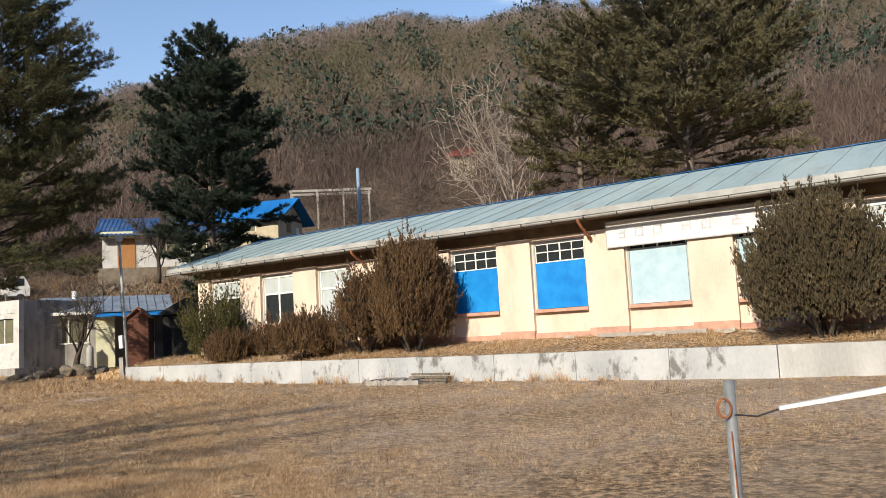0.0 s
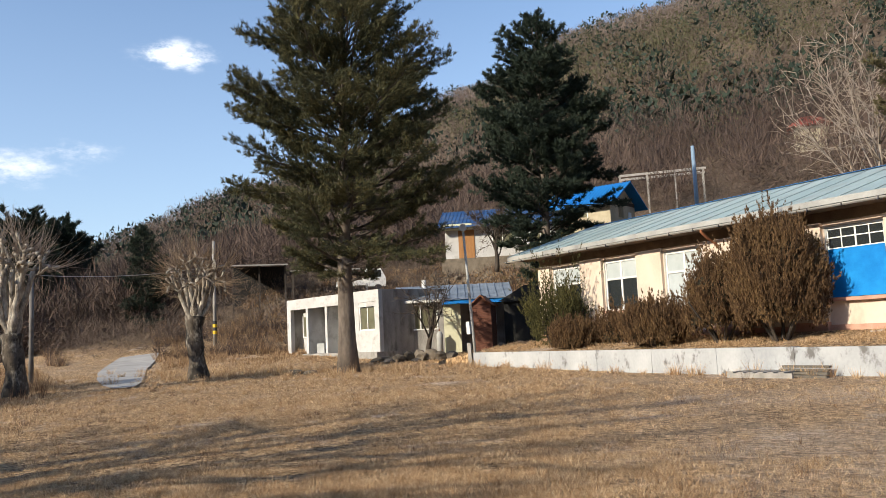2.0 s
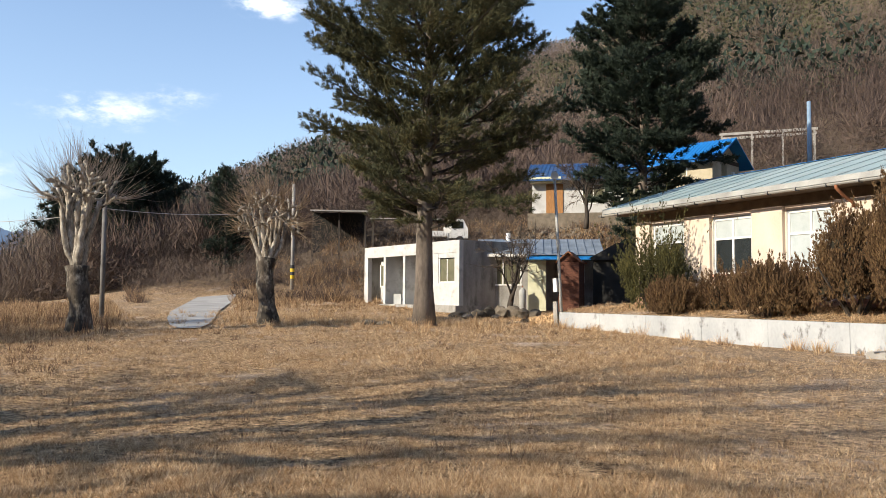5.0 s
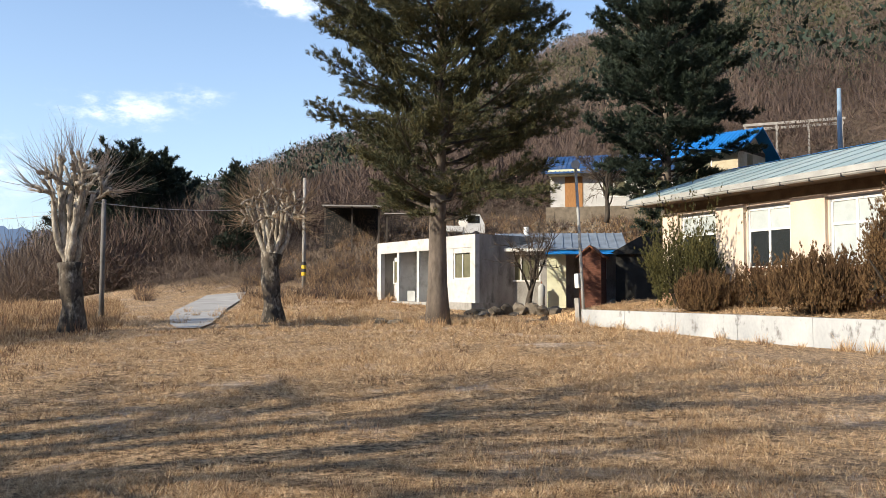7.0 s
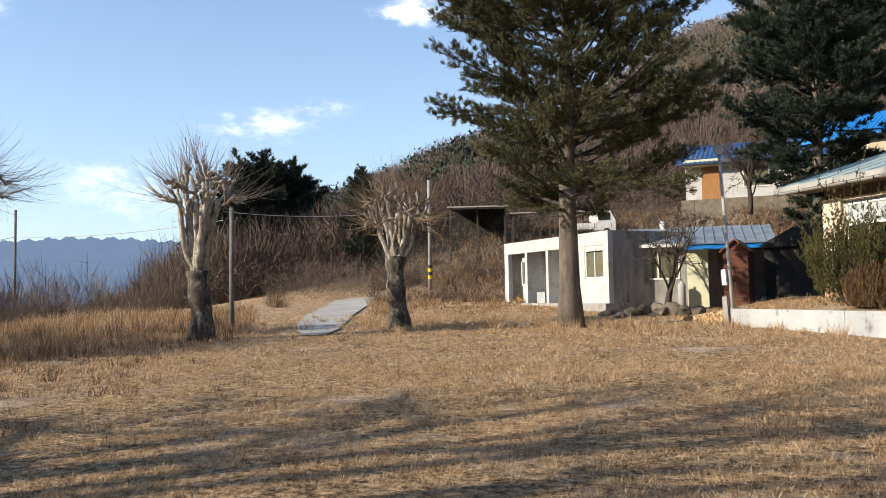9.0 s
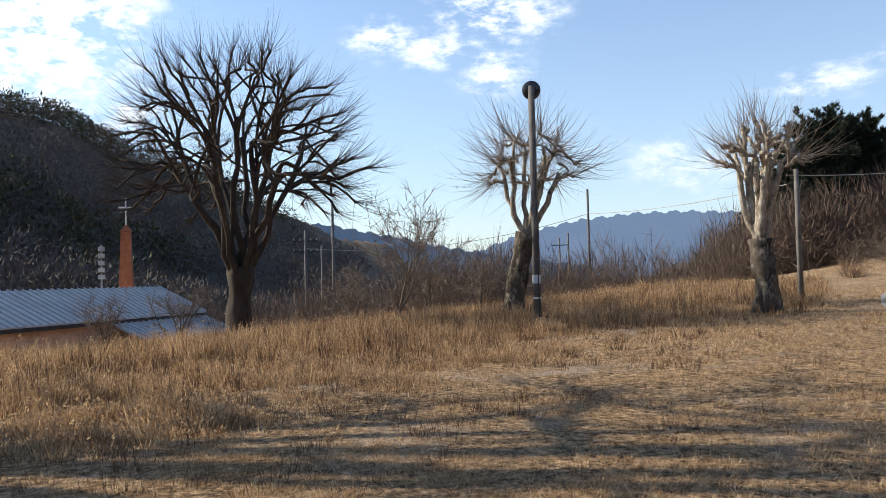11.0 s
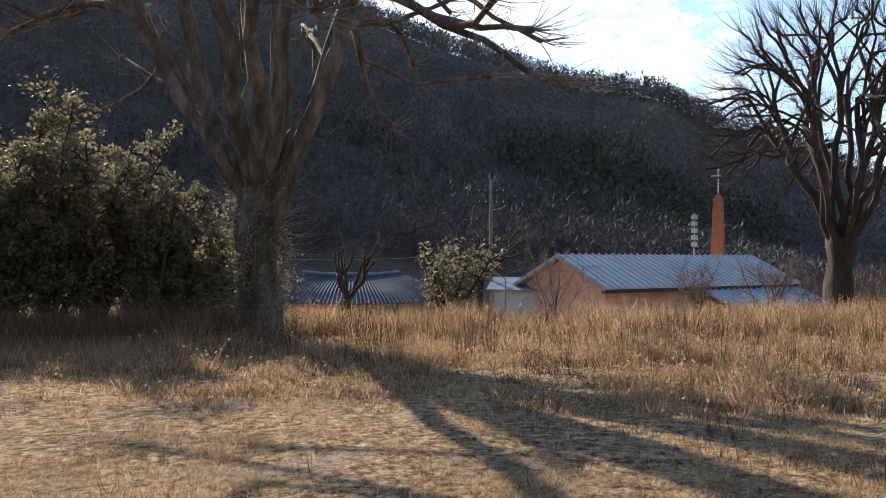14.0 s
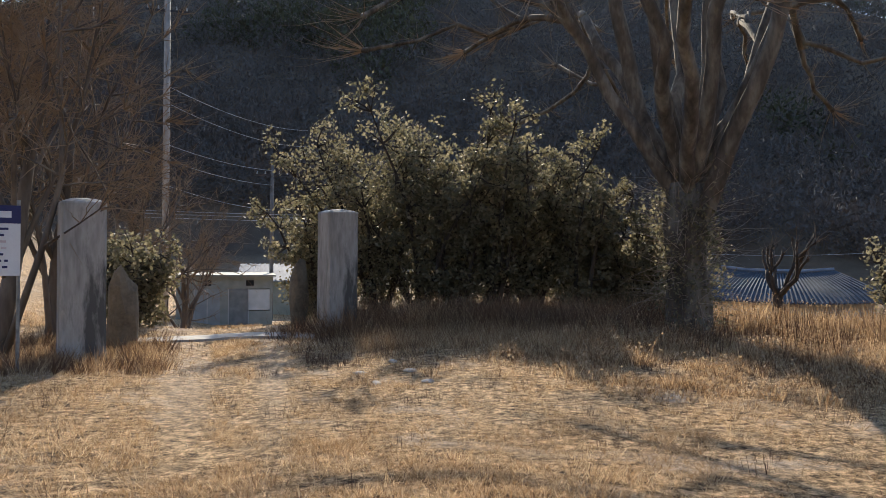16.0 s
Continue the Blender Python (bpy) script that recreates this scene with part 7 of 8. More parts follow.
def yard_things():
    # rusty steel pipe post with a ring and a pale board
    P = (1.245, 3.69)
    t = thing("pipe_post", "leaning weathered galvanised pipe post with a rusty ring", "post", pose(P[0], P[1], 0))
    part("pipe", Mesh().tube([(0, 0, -0.3), (0.02, 0, 1.22)], 0.025, 14), "grey_metal", t, smooth=True)
    ring = [(math.cos(a) * 0.03 - 0.02, -0.03, 1.10 + math.sin(a) * 0.042) for a in np.linspace(0, 2 * math.pi, 16)]
    part("ring", Mesh().tube(ring, 0.006, 6, False), "rust", t, "rusty iron ring")
    part("wire", Mesh().tube([(0, -0.035, 1.0), (0.005, -0.036, 0.6), (0.01, -0.036, 0.2)], 0.004, 4), "rust", t)
    b = thing("leaning_board", "long narrow weathered white board held out from the pipe post", "board", pose(0, 0, 0))
    part("plank", Mesh().add([(1.454, 3.64, 1.10), (2.30, 3.24, 1.27), (2.30, 3.24, 1.235), (1.454, 3.64, 1.085), (1.45, 3.61, 1.10), (2.29, 3.21, 1.27), (2.29, 3.21, 1.235), (1.45, 3.61, 1.085)], [(0, 1, 2, 3), (7, 6, 5, 4), (0, 4, 5, 1), (1, 5, 6, 2), (2, 6, 7, 3), (3, 7, 4, 0)]), "sign_white", b)
    part("wire", Mesh().tube([(1.27, 3.665, 1.07), (1.36, 3.64, 1.06), (1.46, 3.625, 1.09)], 0.004, 4), "dark_metal", b, "thin twisted wire")
    # boards stacked at the wall
    x, y = world_xy(14.6, 17.9)
    t = thing("pallet", "weathered grey wooden pallet lying against the terrace wall", "pallet", pose(x, y, gz(x, y), rz=-30))
    for i in range(6):
        part("slat", Mesh().box(-0.75 + i * 0.27, -0.60 + i * 0.27, -0.5, 0.5, 0.12, 0.15), "pale_wood", t)
    for yy in (-0.5, 0, 0.42):
        part("bearer", Mesh().box(-0.78, 0.95, yy, yy + 0.08, 0.0, 0.118), "pale_wood", t)
    x, y = world_xy(13.6, 18.0)
    t = thing("timber_stack", "dark weathered boards stacked against the terrace wall", "timber", pose(x, y, gz(x, y), rz=-35))
    for i in range(4):
        part("board", Mesh().box(-0.7, 0.7 - i * 0.05, -0.25 + i * 0.12, -0.14 + i * 0.12, 0.0 + 0.07 * i, 0.055 + 0.07 * i), "dark_wood", t)
    # loose stones along the foot of the school wall
    r = random.Random(4)
    for i in range(26):
        s = r.uniform(3, 14)
        x, y = world_xy(s, 20.55 + r.uniform(-0.15, 0.2))
        rock("loose_stone", "loose pale stone at the foot of the school wall", x, y, 1.10, r.uniform(0.15, 0.4), r.uniform(0.12, 0.25), r.uniform(0.06, 0.14), i, "pale_stone", "stones by the school wall")
    part_ob = part("concrete_strip", Mesh().box(17.6, 20.6, -0.45, -0.32, 1.15, 1.25), "pole_concrete", None, "long pale concrete strip on the terrace", place=SCHOOL)
    tagged(part_ob, "long pale concrete strip on the terrace", "kerb")
    # rocks by the pine and the annex
    for i, (tb, d, w, h) in enumerate([(25.8, 34, 0.9, 0.5), (24.9, 34.2, 0.7, 0.6), (24.0, 34, 1.0, 0.6), (23.2, 34, 0.8, 0.7), (22.4, 33.6, 0.7, 0.5), (21.5, 33.4, 0.8, 0.5), (27.0, 34, 1.2, 0.4), (26.6, 33, 0.7, 0.35), (17.6, 33, 0.45, 0.75), (16.2, 33.5, 0.5, 0.4), (24.4, 33.3, 0.6, 0.3), (34.0, 28.6, 0.8, 0.32), (32.9, 28.2, 0.6, 0.3)]):
        x, y = polar(tb, d, (-3, 5.6))
        rock("boulder", "rough grey-brown boulder in the dry grass", x, y, gz(x, y) - 0.12, w, w * 0.7, h, 70 + i, group="boulders by the annex")
    x, y = -19.2, 36.0
    bare_tree("fruit_tree", "small gnarled leafless fruit tree by the annex", *polar(23.5, 36.5, (-3, 5.6)), 4.4, 0.15, 1.7, 420, seed=81, limbs=7, w=0.012, first=0.35)
    bare_tree("yard_tree", "small leafless tree in front of the white house", *polar(18.0, 52, (-3, 5.6)), 5.0, 0.15, 2.2, 900, seed=82, limbs=12, w=0.018, first=0.4, z=6.2)
    for i in range(5):
        x, y = polar(146 + i * 1.2, 9.0 + 0.9 * (i % 3), (-4.2, 6.5))
        rock("small_stone", "small pale flat stone in the grass", x, y, gz(x, y) - 0.02, 0.18, 0.1, 0.06, 90 + i, "pale_stone", "stones in the yard")


M["pale_wood"] = material("greyed_wood", [(0.22, 0.21, 0.19), (0.38, 0.36, 0.33)], 4, 0.9, 0.3, stretch=(1, 6, 1))
M["dark_wood"] = material("dark_old_wood", [(0.08, 0.07, 0.06), (0.17, 0.15, 0.12)], 4, 0.9, 0.3, stretch=(1, 6, 1))
M["pale_stone"] = material("pale_stone", [(0.36, 0.32, 0.27), (0.52, 0.47, 0.40)], 5, 0.9, 0.3)
yard_things()


def field_road():
    V, F = [], []
    pts = [(47.3, 26.5, 0.35), (47.1, 29, 0.7), (46.8, 33, 0.95), (46.4, 38, 1.1), (45.8, 43, 1.25), (45.2, 48, 1.3), (44.6, 52, 1.2)]
    n = len(pts)
    k = 6
    for i, (b, d, w) in enumerate(pts):
        x, y = polar(b, d, (-3, 5.6))
        t = np.array([-math.cos(radians(b)), -math.sin(radians(b))])
        for j in range(k):
            u = (j / (k - 1) * 2 - 1) * w
            X, Y = x + t[0] * u, y + t[1] * u
            V.append((X, Y, gz(X, Y) + 0.05))
    F = [(i * k + j, i * k + j + 1, (i + 1) * k + j + 1, (i + 1) * k + j) for i in range(n - 1) for j in range(k - 1)]
    tagged(part("road", Mesh().add(V, F), "road", None, "pale concrete track leading up from the yard"), kind="structure")


field_road()


def bank_stones():
    r = np.random.default_rng(17)
    ico = [(0, 0, 1), (0.89, 0, .45), (.28, .85, .45), (-.72, .53, .45), (-.72, -.53, .45), (.28, -.85, .45), (.72, .53, -.45), (-.28, .85, -.45), (-.89, 0, -.45), (-.28, -.85, -.45), (.72, -.53, -.45), (0, 0, -1)]
    fc = [(0, 1, 2), (0, 2, 3), (0, 3, 4), (0, 4, 5), (0, 5, 1), (1, 6, 2), (2, 7, 3), (3, 8, 4), (4, 9, 5), (5, 10, 1), (2, 6, 7), (3, 7, 8), (4, 8, 9), (5, 9, 10), (1, 10, 6), (6, 11, 7), (7, 11, 8), (8, 11, 9), (9, 11, 10), (10, 11, 6)]
    ico = np.array(ico)
    m = Mesh()
    for i in range(900):
        b = r.uniform(12, 34)
        d = r.uniform(49, 59)
        x, y = polar(b, d, (-4, 6))
        s = r.uniform(0.08, 0.26)
        V = ico * s * r.uniform(0.7, 1.3, (1, 3)) * r.uniform(0.8, 1.2, (12, 1)) + [x, y, gz(x, y) + s * 0.2]
        m.add(V, fc)
    tagged(part("bank_stones", m, "stone", None, "rough stones covering the steep bank"), "rough stones covering the steep bank", "stones", kind="stuff")


bank_stones()


# ---- woods on the hills ----
def forest():
    r = np.random.default_rng(23)

    def crowns(n, bmin, bmax, dmin, dmax, keep, size, k, flat=1.0, blade=0.35, power=1.0):
        b = r.uniform(bmin, bmax, n)
        d = dmin * (dmax / dmin) ** (r.uniform(0, 1, n) ** power)
        x, y = CENTRE[0] - d * np.sin(np.radians(b)), CENTRE[1] + d * np.cos(np.radians(b))
        lim = np.interp(b, _sb, _sk[:, 1])
        ok = (d < lim * 1.02) & keep(b, d, x, y)
        b, d, x, y = b[ok], d[ok], x[ok], y[ok]
        z = ground_z(x, y)
        h = size * r.uniform(0.6, 1.3, len(x)) * np.interp(d, [60, 150, 450], [0.75, 1.0, 1.0])
        return x, y, z, h, d, b

    def soup_of(x, y, z, h, k, wide, blade, upright, bw):
        n = len(x)
        U = r.normal(size=(n, k, 3))
        U /= np.linalg.norm(U, axis=2)[:, :, None]
        R = r.uniform(0.3, 1, (n, k, 1)) ** 0.5
        C = np.stack([x, y, z + h * 0.5], 1)[:, None] + U * R * (h[:, None, None] * np.array([wide, wide, 0.5]))
        C = C.reshape(-1, 3)
        D = U.reshape(-1, 3) * 0.7 + r.normal(size=(n * k, 3)) * 0.5
        D[:, 2] += upright
        D /= np.linalg.norm(D, axis=1)[:, None]
        P = np.cross(D, r.normal(size=D.shape))
        P /= np.linalg.norm(P, axis=1)[:, None]
        H = np.repeat(h, k)[:, None]
        L = blade * H * r.uniform(0.6, 1.3, (n * k, 1))
        W = bw * H
        return np.stack([C - P * W - D * L * 0.3, C + P * W - D * L * 0.3, C + D * L * 0.7], 1)

    def clearing(b, d, x, y):
        near = (np.abs(x + 10) < 16) & (y < 89) & (y > 30)
        return ~near

    patch = lambda x, y: smooth_noise(x / 30, y / 30, 5)
    # bare woods
    x, y, z, h, d, b = crowns(3800, -50, 62, 62, 125, lambda b, d, x, y: clearing(b, d, x, y) & ~((b > 55) & (d < 110)), 6.5, 0)
    tagged(part("near_woods", soup("near_woods", soup_of(x, y, z, h, 64, 0.38, 0.24, 0.8, 0.0065), 3), "near_wood", None, ""), "leafless woods above the village", "trees", kind="stuff")
    x, y, z, h, d, b = crowns(14000, -55, 62, 115, 460, lambda b, d, x, y: clearing(b, d, x, y) & ~((b > 55) & (d < 110)), 6.0, 0)
    part_ob = part("bare_woods", soup("bare_woods", soup_of(x, y, z, h, 36, 0.46, 0.17, 0.7, 0.011), 3), "bare_wood", None, "leafless grey-brown woods on the hillside")
    tagged(part_ob, "leafless grey-brown woods on the hillside", "trees", kind="stuff")
    # brush on the bank and round the houses
    def open_ground(b, d, x, y):
        return (d > 51) & ~((np.abs(b - 16) < 5.5) & (d > 50) & (d < 68)) & ~((np.abs(b - 11) < 5) & (d > 56) & (d < 72))
    x, y, z, h, d, b = crowns(3800, -50, 50, 50, 95, open_ground, 2.6, 0)
    tagged(part("hillside_brush", soup("hillside_brush", soup_of(x, y, z, h, 60, 0.5, 0.24, 0.7, 0.0055), 3), "bare_wood", None, ""), "leafless brown brush on the bank and round the houses", "bushes", kind="stuff")
    # evergreen patches
    x, y, z, h, d, b = crowns(6000, -55, 58, 240, 460, lambda b, d, x, y: d > 240, 6.5, 0)
    tagged(part("upper_woods", soup("upper_woods", soup_of(x, y, z, h, 34, 0.46, 0.17, 0.7, 0.014), 3), "bare_wood_pink", None, ""), "pinkish grey leafless woods higher up", "trees", kind="stuff")
    x, y, z, h, d, b = crowns(1400, -55, 58, 120, 440, lambda b, d, x, y: d > 120, 7.5, 0)
    tagged(part("scattered_pines", soup("scattered_pines", soup_of(x, y, z, h, 40, 0.42, 0.13, 0.3, 0.05), 3), "spruce_leaf", None, ""), "single dark pines among the bare woods", "trees", kind="stuff")
    x, y, z, h, d, b = crowns(11000, -55, 54, 110, 460, lambda b, d, x, y: (patch(x, y) * 0.5 + r.normal(size=len(x)) * 0.35 + np.where(b < 22, 1.3, 0.6) * np.exp(-((d - 215) / 55) ** 2) > 1.15) & (d > 130) | ((b > 46) & (b < 53) & (d > 190)) | (r.random(len(d)) < 0.02), 6.0, 0)
    tagged(part("hill_pines", soup("hill_pines", soup_of(x, y, z, h, 80, 0.50, 0.10, 0.3, 0.019), 3), "hill_pine", None, ""), "olive green pines in patches on the hillside", "trees", kind="stuff")
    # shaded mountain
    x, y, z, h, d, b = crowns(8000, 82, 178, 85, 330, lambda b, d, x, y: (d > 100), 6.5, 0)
    tagged(part("shaded_woods", soup("shaded_woods", soup_of(x, y, z, h, 60, 0.46, 0.14, 0.5, 0.017), 3), "bare_wood_shaded", None, ""), "dark shaded woods on the mountain", "trees", kind="stuff")
    x, y, z, h, d, b = crowns(9000, 82, 178, 120, 330, lambda b, d, x, y: (d > np.interp(b, _sb, _sk[:, 1]) * 0.9) | (patch(x, y) > 0.6), 7.0, 0, power=0.5)
    tagged(part("ridge_pines", soup("ridge_pines", soup_of(x, y, z, h, 44, 0.42, 0.13, 0.3, 0.035), 3), "hill_pine", None, ""), "dark pines along the mountain ridge", "trees", kind="stuff")
    # thicket along the valley edge
    x, y, z, h, d, b = crowns(2600, 56, 108, 42, 130, lambda b, d, x, y: (d > np.interp(b, [56, 64, 75, 90, 108], [75, 55, 45, 60, 85])), 4.6, 0)
    tagged(part("valley_thicket", soup("valley_thicket", soup_of(x, y, z, h, 90, 0.36, 0.36, 1.1, 0.0042), 3), "bare_wood", None, ""), "leafless thicket along the valley", "trees", kind="stuff")
    x, y, z, h, d, b = crowns(900, 40, 58, 62, 160, lambda b, d, x, y: d > 64, 6.5, 0)
    tagged(part("hedge_woods", soup("hedge_woods", soup_of(x, y, z, h, 120, 0.36, 0.32, 1.1, 0.0036), 3), "bare_wood", None, ""), "leafless trees above the track", "trees", kind="stuff")


M["near_wood"] = material("dark_bare_trees", [(0.035, 0.026, 0.023), (0.085, 0.06, 0.050), (0.19, 0.135, 0.105)], 0.05, 0.9, 0, 0.1, random_amount=0.5, island=True)
M["bare_wood_pink"] = material("pink_grey_bare_trees", [(0.085, 0.068, 0.060), (0.18, 0.14, 0.12), (0.27, 0.215, 0.185)], 0.03, 0.9, 0, 0.12, random_amount=0.25, island=True)
# Copy of the bare wood colours with the mountain's shaded side put in.
M["bare_wood_shaded"] = material("shaded_bare_trees", [(0.09, 0.08, 0.072), (0.15, 0.13, 0.115)], 0.02, 0.9, 0, 0.1, random_amount=0.25, island=True)
forest()


# Self-lit colour for the far ridges, with the air's blue haze mixed in.
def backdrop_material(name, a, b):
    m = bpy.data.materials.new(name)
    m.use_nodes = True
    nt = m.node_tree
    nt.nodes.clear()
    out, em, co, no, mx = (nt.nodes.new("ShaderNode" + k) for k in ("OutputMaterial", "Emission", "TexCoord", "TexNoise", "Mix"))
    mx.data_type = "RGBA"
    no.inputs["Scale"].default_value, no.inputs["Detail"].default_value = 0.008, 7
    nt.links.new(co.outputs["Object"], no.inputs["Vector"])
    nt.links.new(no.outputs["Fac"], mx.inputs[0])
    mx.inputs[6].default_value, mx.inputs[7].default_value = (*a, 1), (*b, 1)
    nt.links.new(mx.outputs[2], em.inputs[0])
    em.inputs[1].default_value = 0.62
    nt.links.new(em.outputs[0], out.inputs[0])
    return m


def far_ridges():
    """Distant mountains closing the valley; blue air haze is put into their glow."""
    for i, (R, pts, mat) in enumerate(((2600, [(50, 3.4), (57, 3.9), (60, 4.1), (63.3, 4.1), (66.9, 3.8), (69, 3.4), (71.7, 2.7), (74.4, 1.7), (76, 1.0), (80, 0.5)], "haze_far"), (1500, [(66, 0.5), (71, 1.2), (74.4, 1.8), (77.1, 2.3), (79, 2.8), (82.2, 3.4), (84.5, 3.9), (90, 4.2), (100, 4)], "haze_near"))):
        B = np.linspace(pts[0][0], pts[-1][0], 160)
        E = np.interp(B, [p[0] for p in pts], [p[1] for p in pts]) + 0.09 * np.sin(B * 5.1) + 0.05 * np.sin(B * 12.7)
        V, F = [], []
        rows = 3
        for j in range(rows):
            f = j / (rows - 1)
            for k, (b, e) in enumerate(zip(B, E)):
                rr = R * (0.8 + 0.2 * f)
                x, y = CENTRE[0] - rr * math.sin(radians(b)), CENTRE[1] + rr * math.cos(radians(b))
                V.append((x, y, -30 + (1.4 + R * math.tan(radians(e)) + 30) * f ** 0.9))
        n = len(B)
        F = [(j * n + k, j * n + k + 1, (j + 1) * n + k + 1, (j + 1) * n + k) for j in range(rows - 1) for k in range(n - 1)]
        tagged(part("backdrop_ridge", Mesh().add(V, F), mat, None, "distant mountain ridge with blue haze in its glowing colour", smooth=True), "distant mountain ridge with blue haze in its glowing colour", kind="structure")


M["haze_far"] = backdrop_material("glowing_haze_blue", (0.17, 0.25, 0.40), (0.22, 0.31, 0.47))
M["haze_near"] = backdrop_material("glowing_haze_dark_blue", (0.06, 0.10, 0.18), (0.09, 0.14, 0.23))
far_ridges()


# ---- grass ----
def grass():
    r = np.random.default_rng(29)

    def scatter(n, rmin, rmax, bmin, bmax, power=1.0):
        d = rmin * (rmax / rmin) ** (r.uniform(0, 1, n) ** power)
        b = np.radians(r.uniform(bmin, bmax, n))
        return CENTRE[0] - d * np.sin(b), CENTRE[1] + d * np.cos(b), d

    def tufts(x, y, k, h, w, lean, spread):
        z = ground_z(x, y)
        n = len(x)
        X, Y, Z = (np.repeat(q, k) for q in (x, y, z))
        H = np.repeat(h, k) * r.uniform(0.5, 1.2, n * k)
        a = r.uniform(0, 2 * np.pi, n * k)
        off = r.uniform(0, 1, n * k) * spread
        base = np.stack([X + np.cos(a) * off, Y + np.sin(a) * off, Z - 0.01], 1)
        D = np.stack([np.cos(a) * lean * r.uniform(0.2, 1, n * k), np.sin(a) * lean * r.uniform(0.2, 1, n * k), np.ones(n * k)], 1) * H[:, None]
        t = r.uniform(0, np.pi, n * k)
        S = np.stack([np.cos(t), np.sin(t), t * 0], 1) * np.repeat(w, k)[:, None]
        return np.stack([base - S, base + S, base + D], 1)

    def ok(x, y):
        s, c = x * FD[0] + y * FD[1], x * FE[0] + y * FE[1]
        return ~((c > 18.2) & (s < 29.2))

    # short turf in the yard
    x, y, d = scatter(190000, 1.6, 15, -75, 180, 0.66)
    x2, y2, d2 = scatter(120000, 11, 44, -75, 180, 0.75)
    x, y, d = np.concatenate([x, x2]), np.concatenate([y, y2]), np.concatenate([d, d2])
    keep = ok(x, y) & (smooth_noise(x * 0.9, y * 0.9, 1) + r.normal(size=len(x)) * 0.5 + 0.8 * smooth_noise(x * 0.35, y * 0.5, 6) > -0.25)
    x, y, d = x[keep], y[keep], d[keep]
    sc = np.clip(d / 9, 0.7, 3)
    bt = np.degrees(np.arctan2(-(x + 4.16), y - 6.53))
    lane = ((np.abs(bt - 162.5) < 1.8) | (np.abs(bt - 156.6) < 1.0)) & (d > 5)
    west = (bt > 62) & (bt < 125) & (d > 3) & (smooth_noise(x * 0.7, y * 0.7, 8) > -0.1)
    keep = (~lane | (r.random(len(x)) < 0.2)) & (~west | (r.random(len(x)) < 0.35)) & (smooth_noise(x * 5, y * 5, 2) + r.normal(size=len(x)) * 0.35 > -0.25) & ~((bt > 43) & (bt < 51) & (d > 36))
    keep &= r.random(len(x)) > np.clip((20 - np.degrees(np.arctan2(-x, y))) / 22, 0, 0.62) * (y > 0)
    x, y, d = x[keep], y[keep], d[keep]
    sc = sc[keep]
    T = tufts(x, y, 5, (0.034 + 0.020 * sc) * r.uniform(0.5, 1.5, len(x)), 0.0052 * sc, 1.5, 0.06)
    tagged(part("turf", soup("turf", T, 3), "dry_grass", None, ""), "short dry straw-coloured winter turf", "grass", kind="stuff")
    # raised clumps of longer straw
    x, y, d = scatter(46000, 2.2, 42, -75, 180, 0.85)
    bt = np.degrees(np.arctan2(-(x + 4.16), y - 6.53))
    lane = ((np.abs(bt - 162.5) < 1.8) | (np.abs(bt - 156.6) < 1.0)) & (d > 5)
    keep = ok(x, y) & ~lane & (r.random(len(x)) > np.clip((20 - np.degrees(np.arctan2(-x, y))) / 22, 0, 0.72) * (y > 0)) & (smooth_noise(x * 1.3, y * 1.3, 21) + 0.6 * smooth_noise(x * 3.1, y * 2.7, 22) + r.normal(size=len(x)) * 0.3 > 0.05) & ~((bt > 43) & (bt < 51) & (d > 25))
    x, y, d = x[keep], y[keep], d[keep]
    sc = np.clip(d / 10, 0.8, 2.6)
    T = tufts(x, y, 12, (0.05 + 0.018 * sc) * r.uniform(0.5, 1.4, len(x)), 0.0048 * sc, 1.2, 0.075)
    tagged(part("straw_clumps", soup("straw_clumps", T, 3), "dry_grass", None, ""), "raised tufts of longer dry straw", "grass", kind="stuff")
    # tall weeds on the western edge
    x, y, d = scatter(95000, 8, 50, 28, 150, 0.9)
    b = np.degrees(np.arctan2(-(x - CENTRE[0]), y - CENTRE[1]))
    edge = np.interp(b, [28, 40, 52, 62, 75, 90, 105, 118, 130, 140, 150], [38, 34, 23, 19, 12, 9.5, 9.0, 9.5, 10, 12, 15])
    f = (d - edge) + smooth_noise(x * 0.8, y * 0.8, 4) * 2.2 + r.normal(size=len(x)) * 1.0
    keep = (f > 0) & ok(x, y) & ~((b > 43) & (b < 51) & (d > 24)) & ~((b > 153) & (b < 170))
    x, y, d, f, b = x[keep], y[keep], d[keep], f[keep], b[keep]
    tall = np.clip(0.10 + f * 0.055, 0.08, 0.62) * np.interp(b, [28, 50, 60, 150], [0.55, 0.6, 0.95, 0.95])
    lump = smooth_noise(x * 1.5, y * 1.5, 9) + 0.8 * smooth_noise(x * 3.7, y * 3.7, 13)
    tall = tall * np.clip(0.55 + 0.42 * lump, 0.2, 1.3) * r.uniform(0.6, 1.35, len(x))
    keep = r.random(len(x)) < np.clip(0.48 + 0.65 * lump, 0.05, 1)
    x, y, d, tall = x[keep], y[keep], d[keep], tall[keep]
    T = tufts(x, y, 11, tall, np.full(len(x), 0.008) * np.clip(d / 14, 0.8, 3), 0.75, 0.16)
    tips = T[r.random(len(T)) < 0.12, 2]
    pods = tips[:, None] + r.normal(size=(len(tips), 2, 3)) * 0.02
    tagged(part("seed_heads", soup("seed_heads", leaves(pods.reshape(-1, 3), 0.022), 4), "seed_head", None, ""), "small pale seed heads on the dry weeds", "grass", kind="stuff")
    tagged(part("tall_weeds", soup("tall_weeds", T, 3), "weed", None, ""), "tall orange-brown dry weeds along the edge of the yard", "grass", kind="stuff")
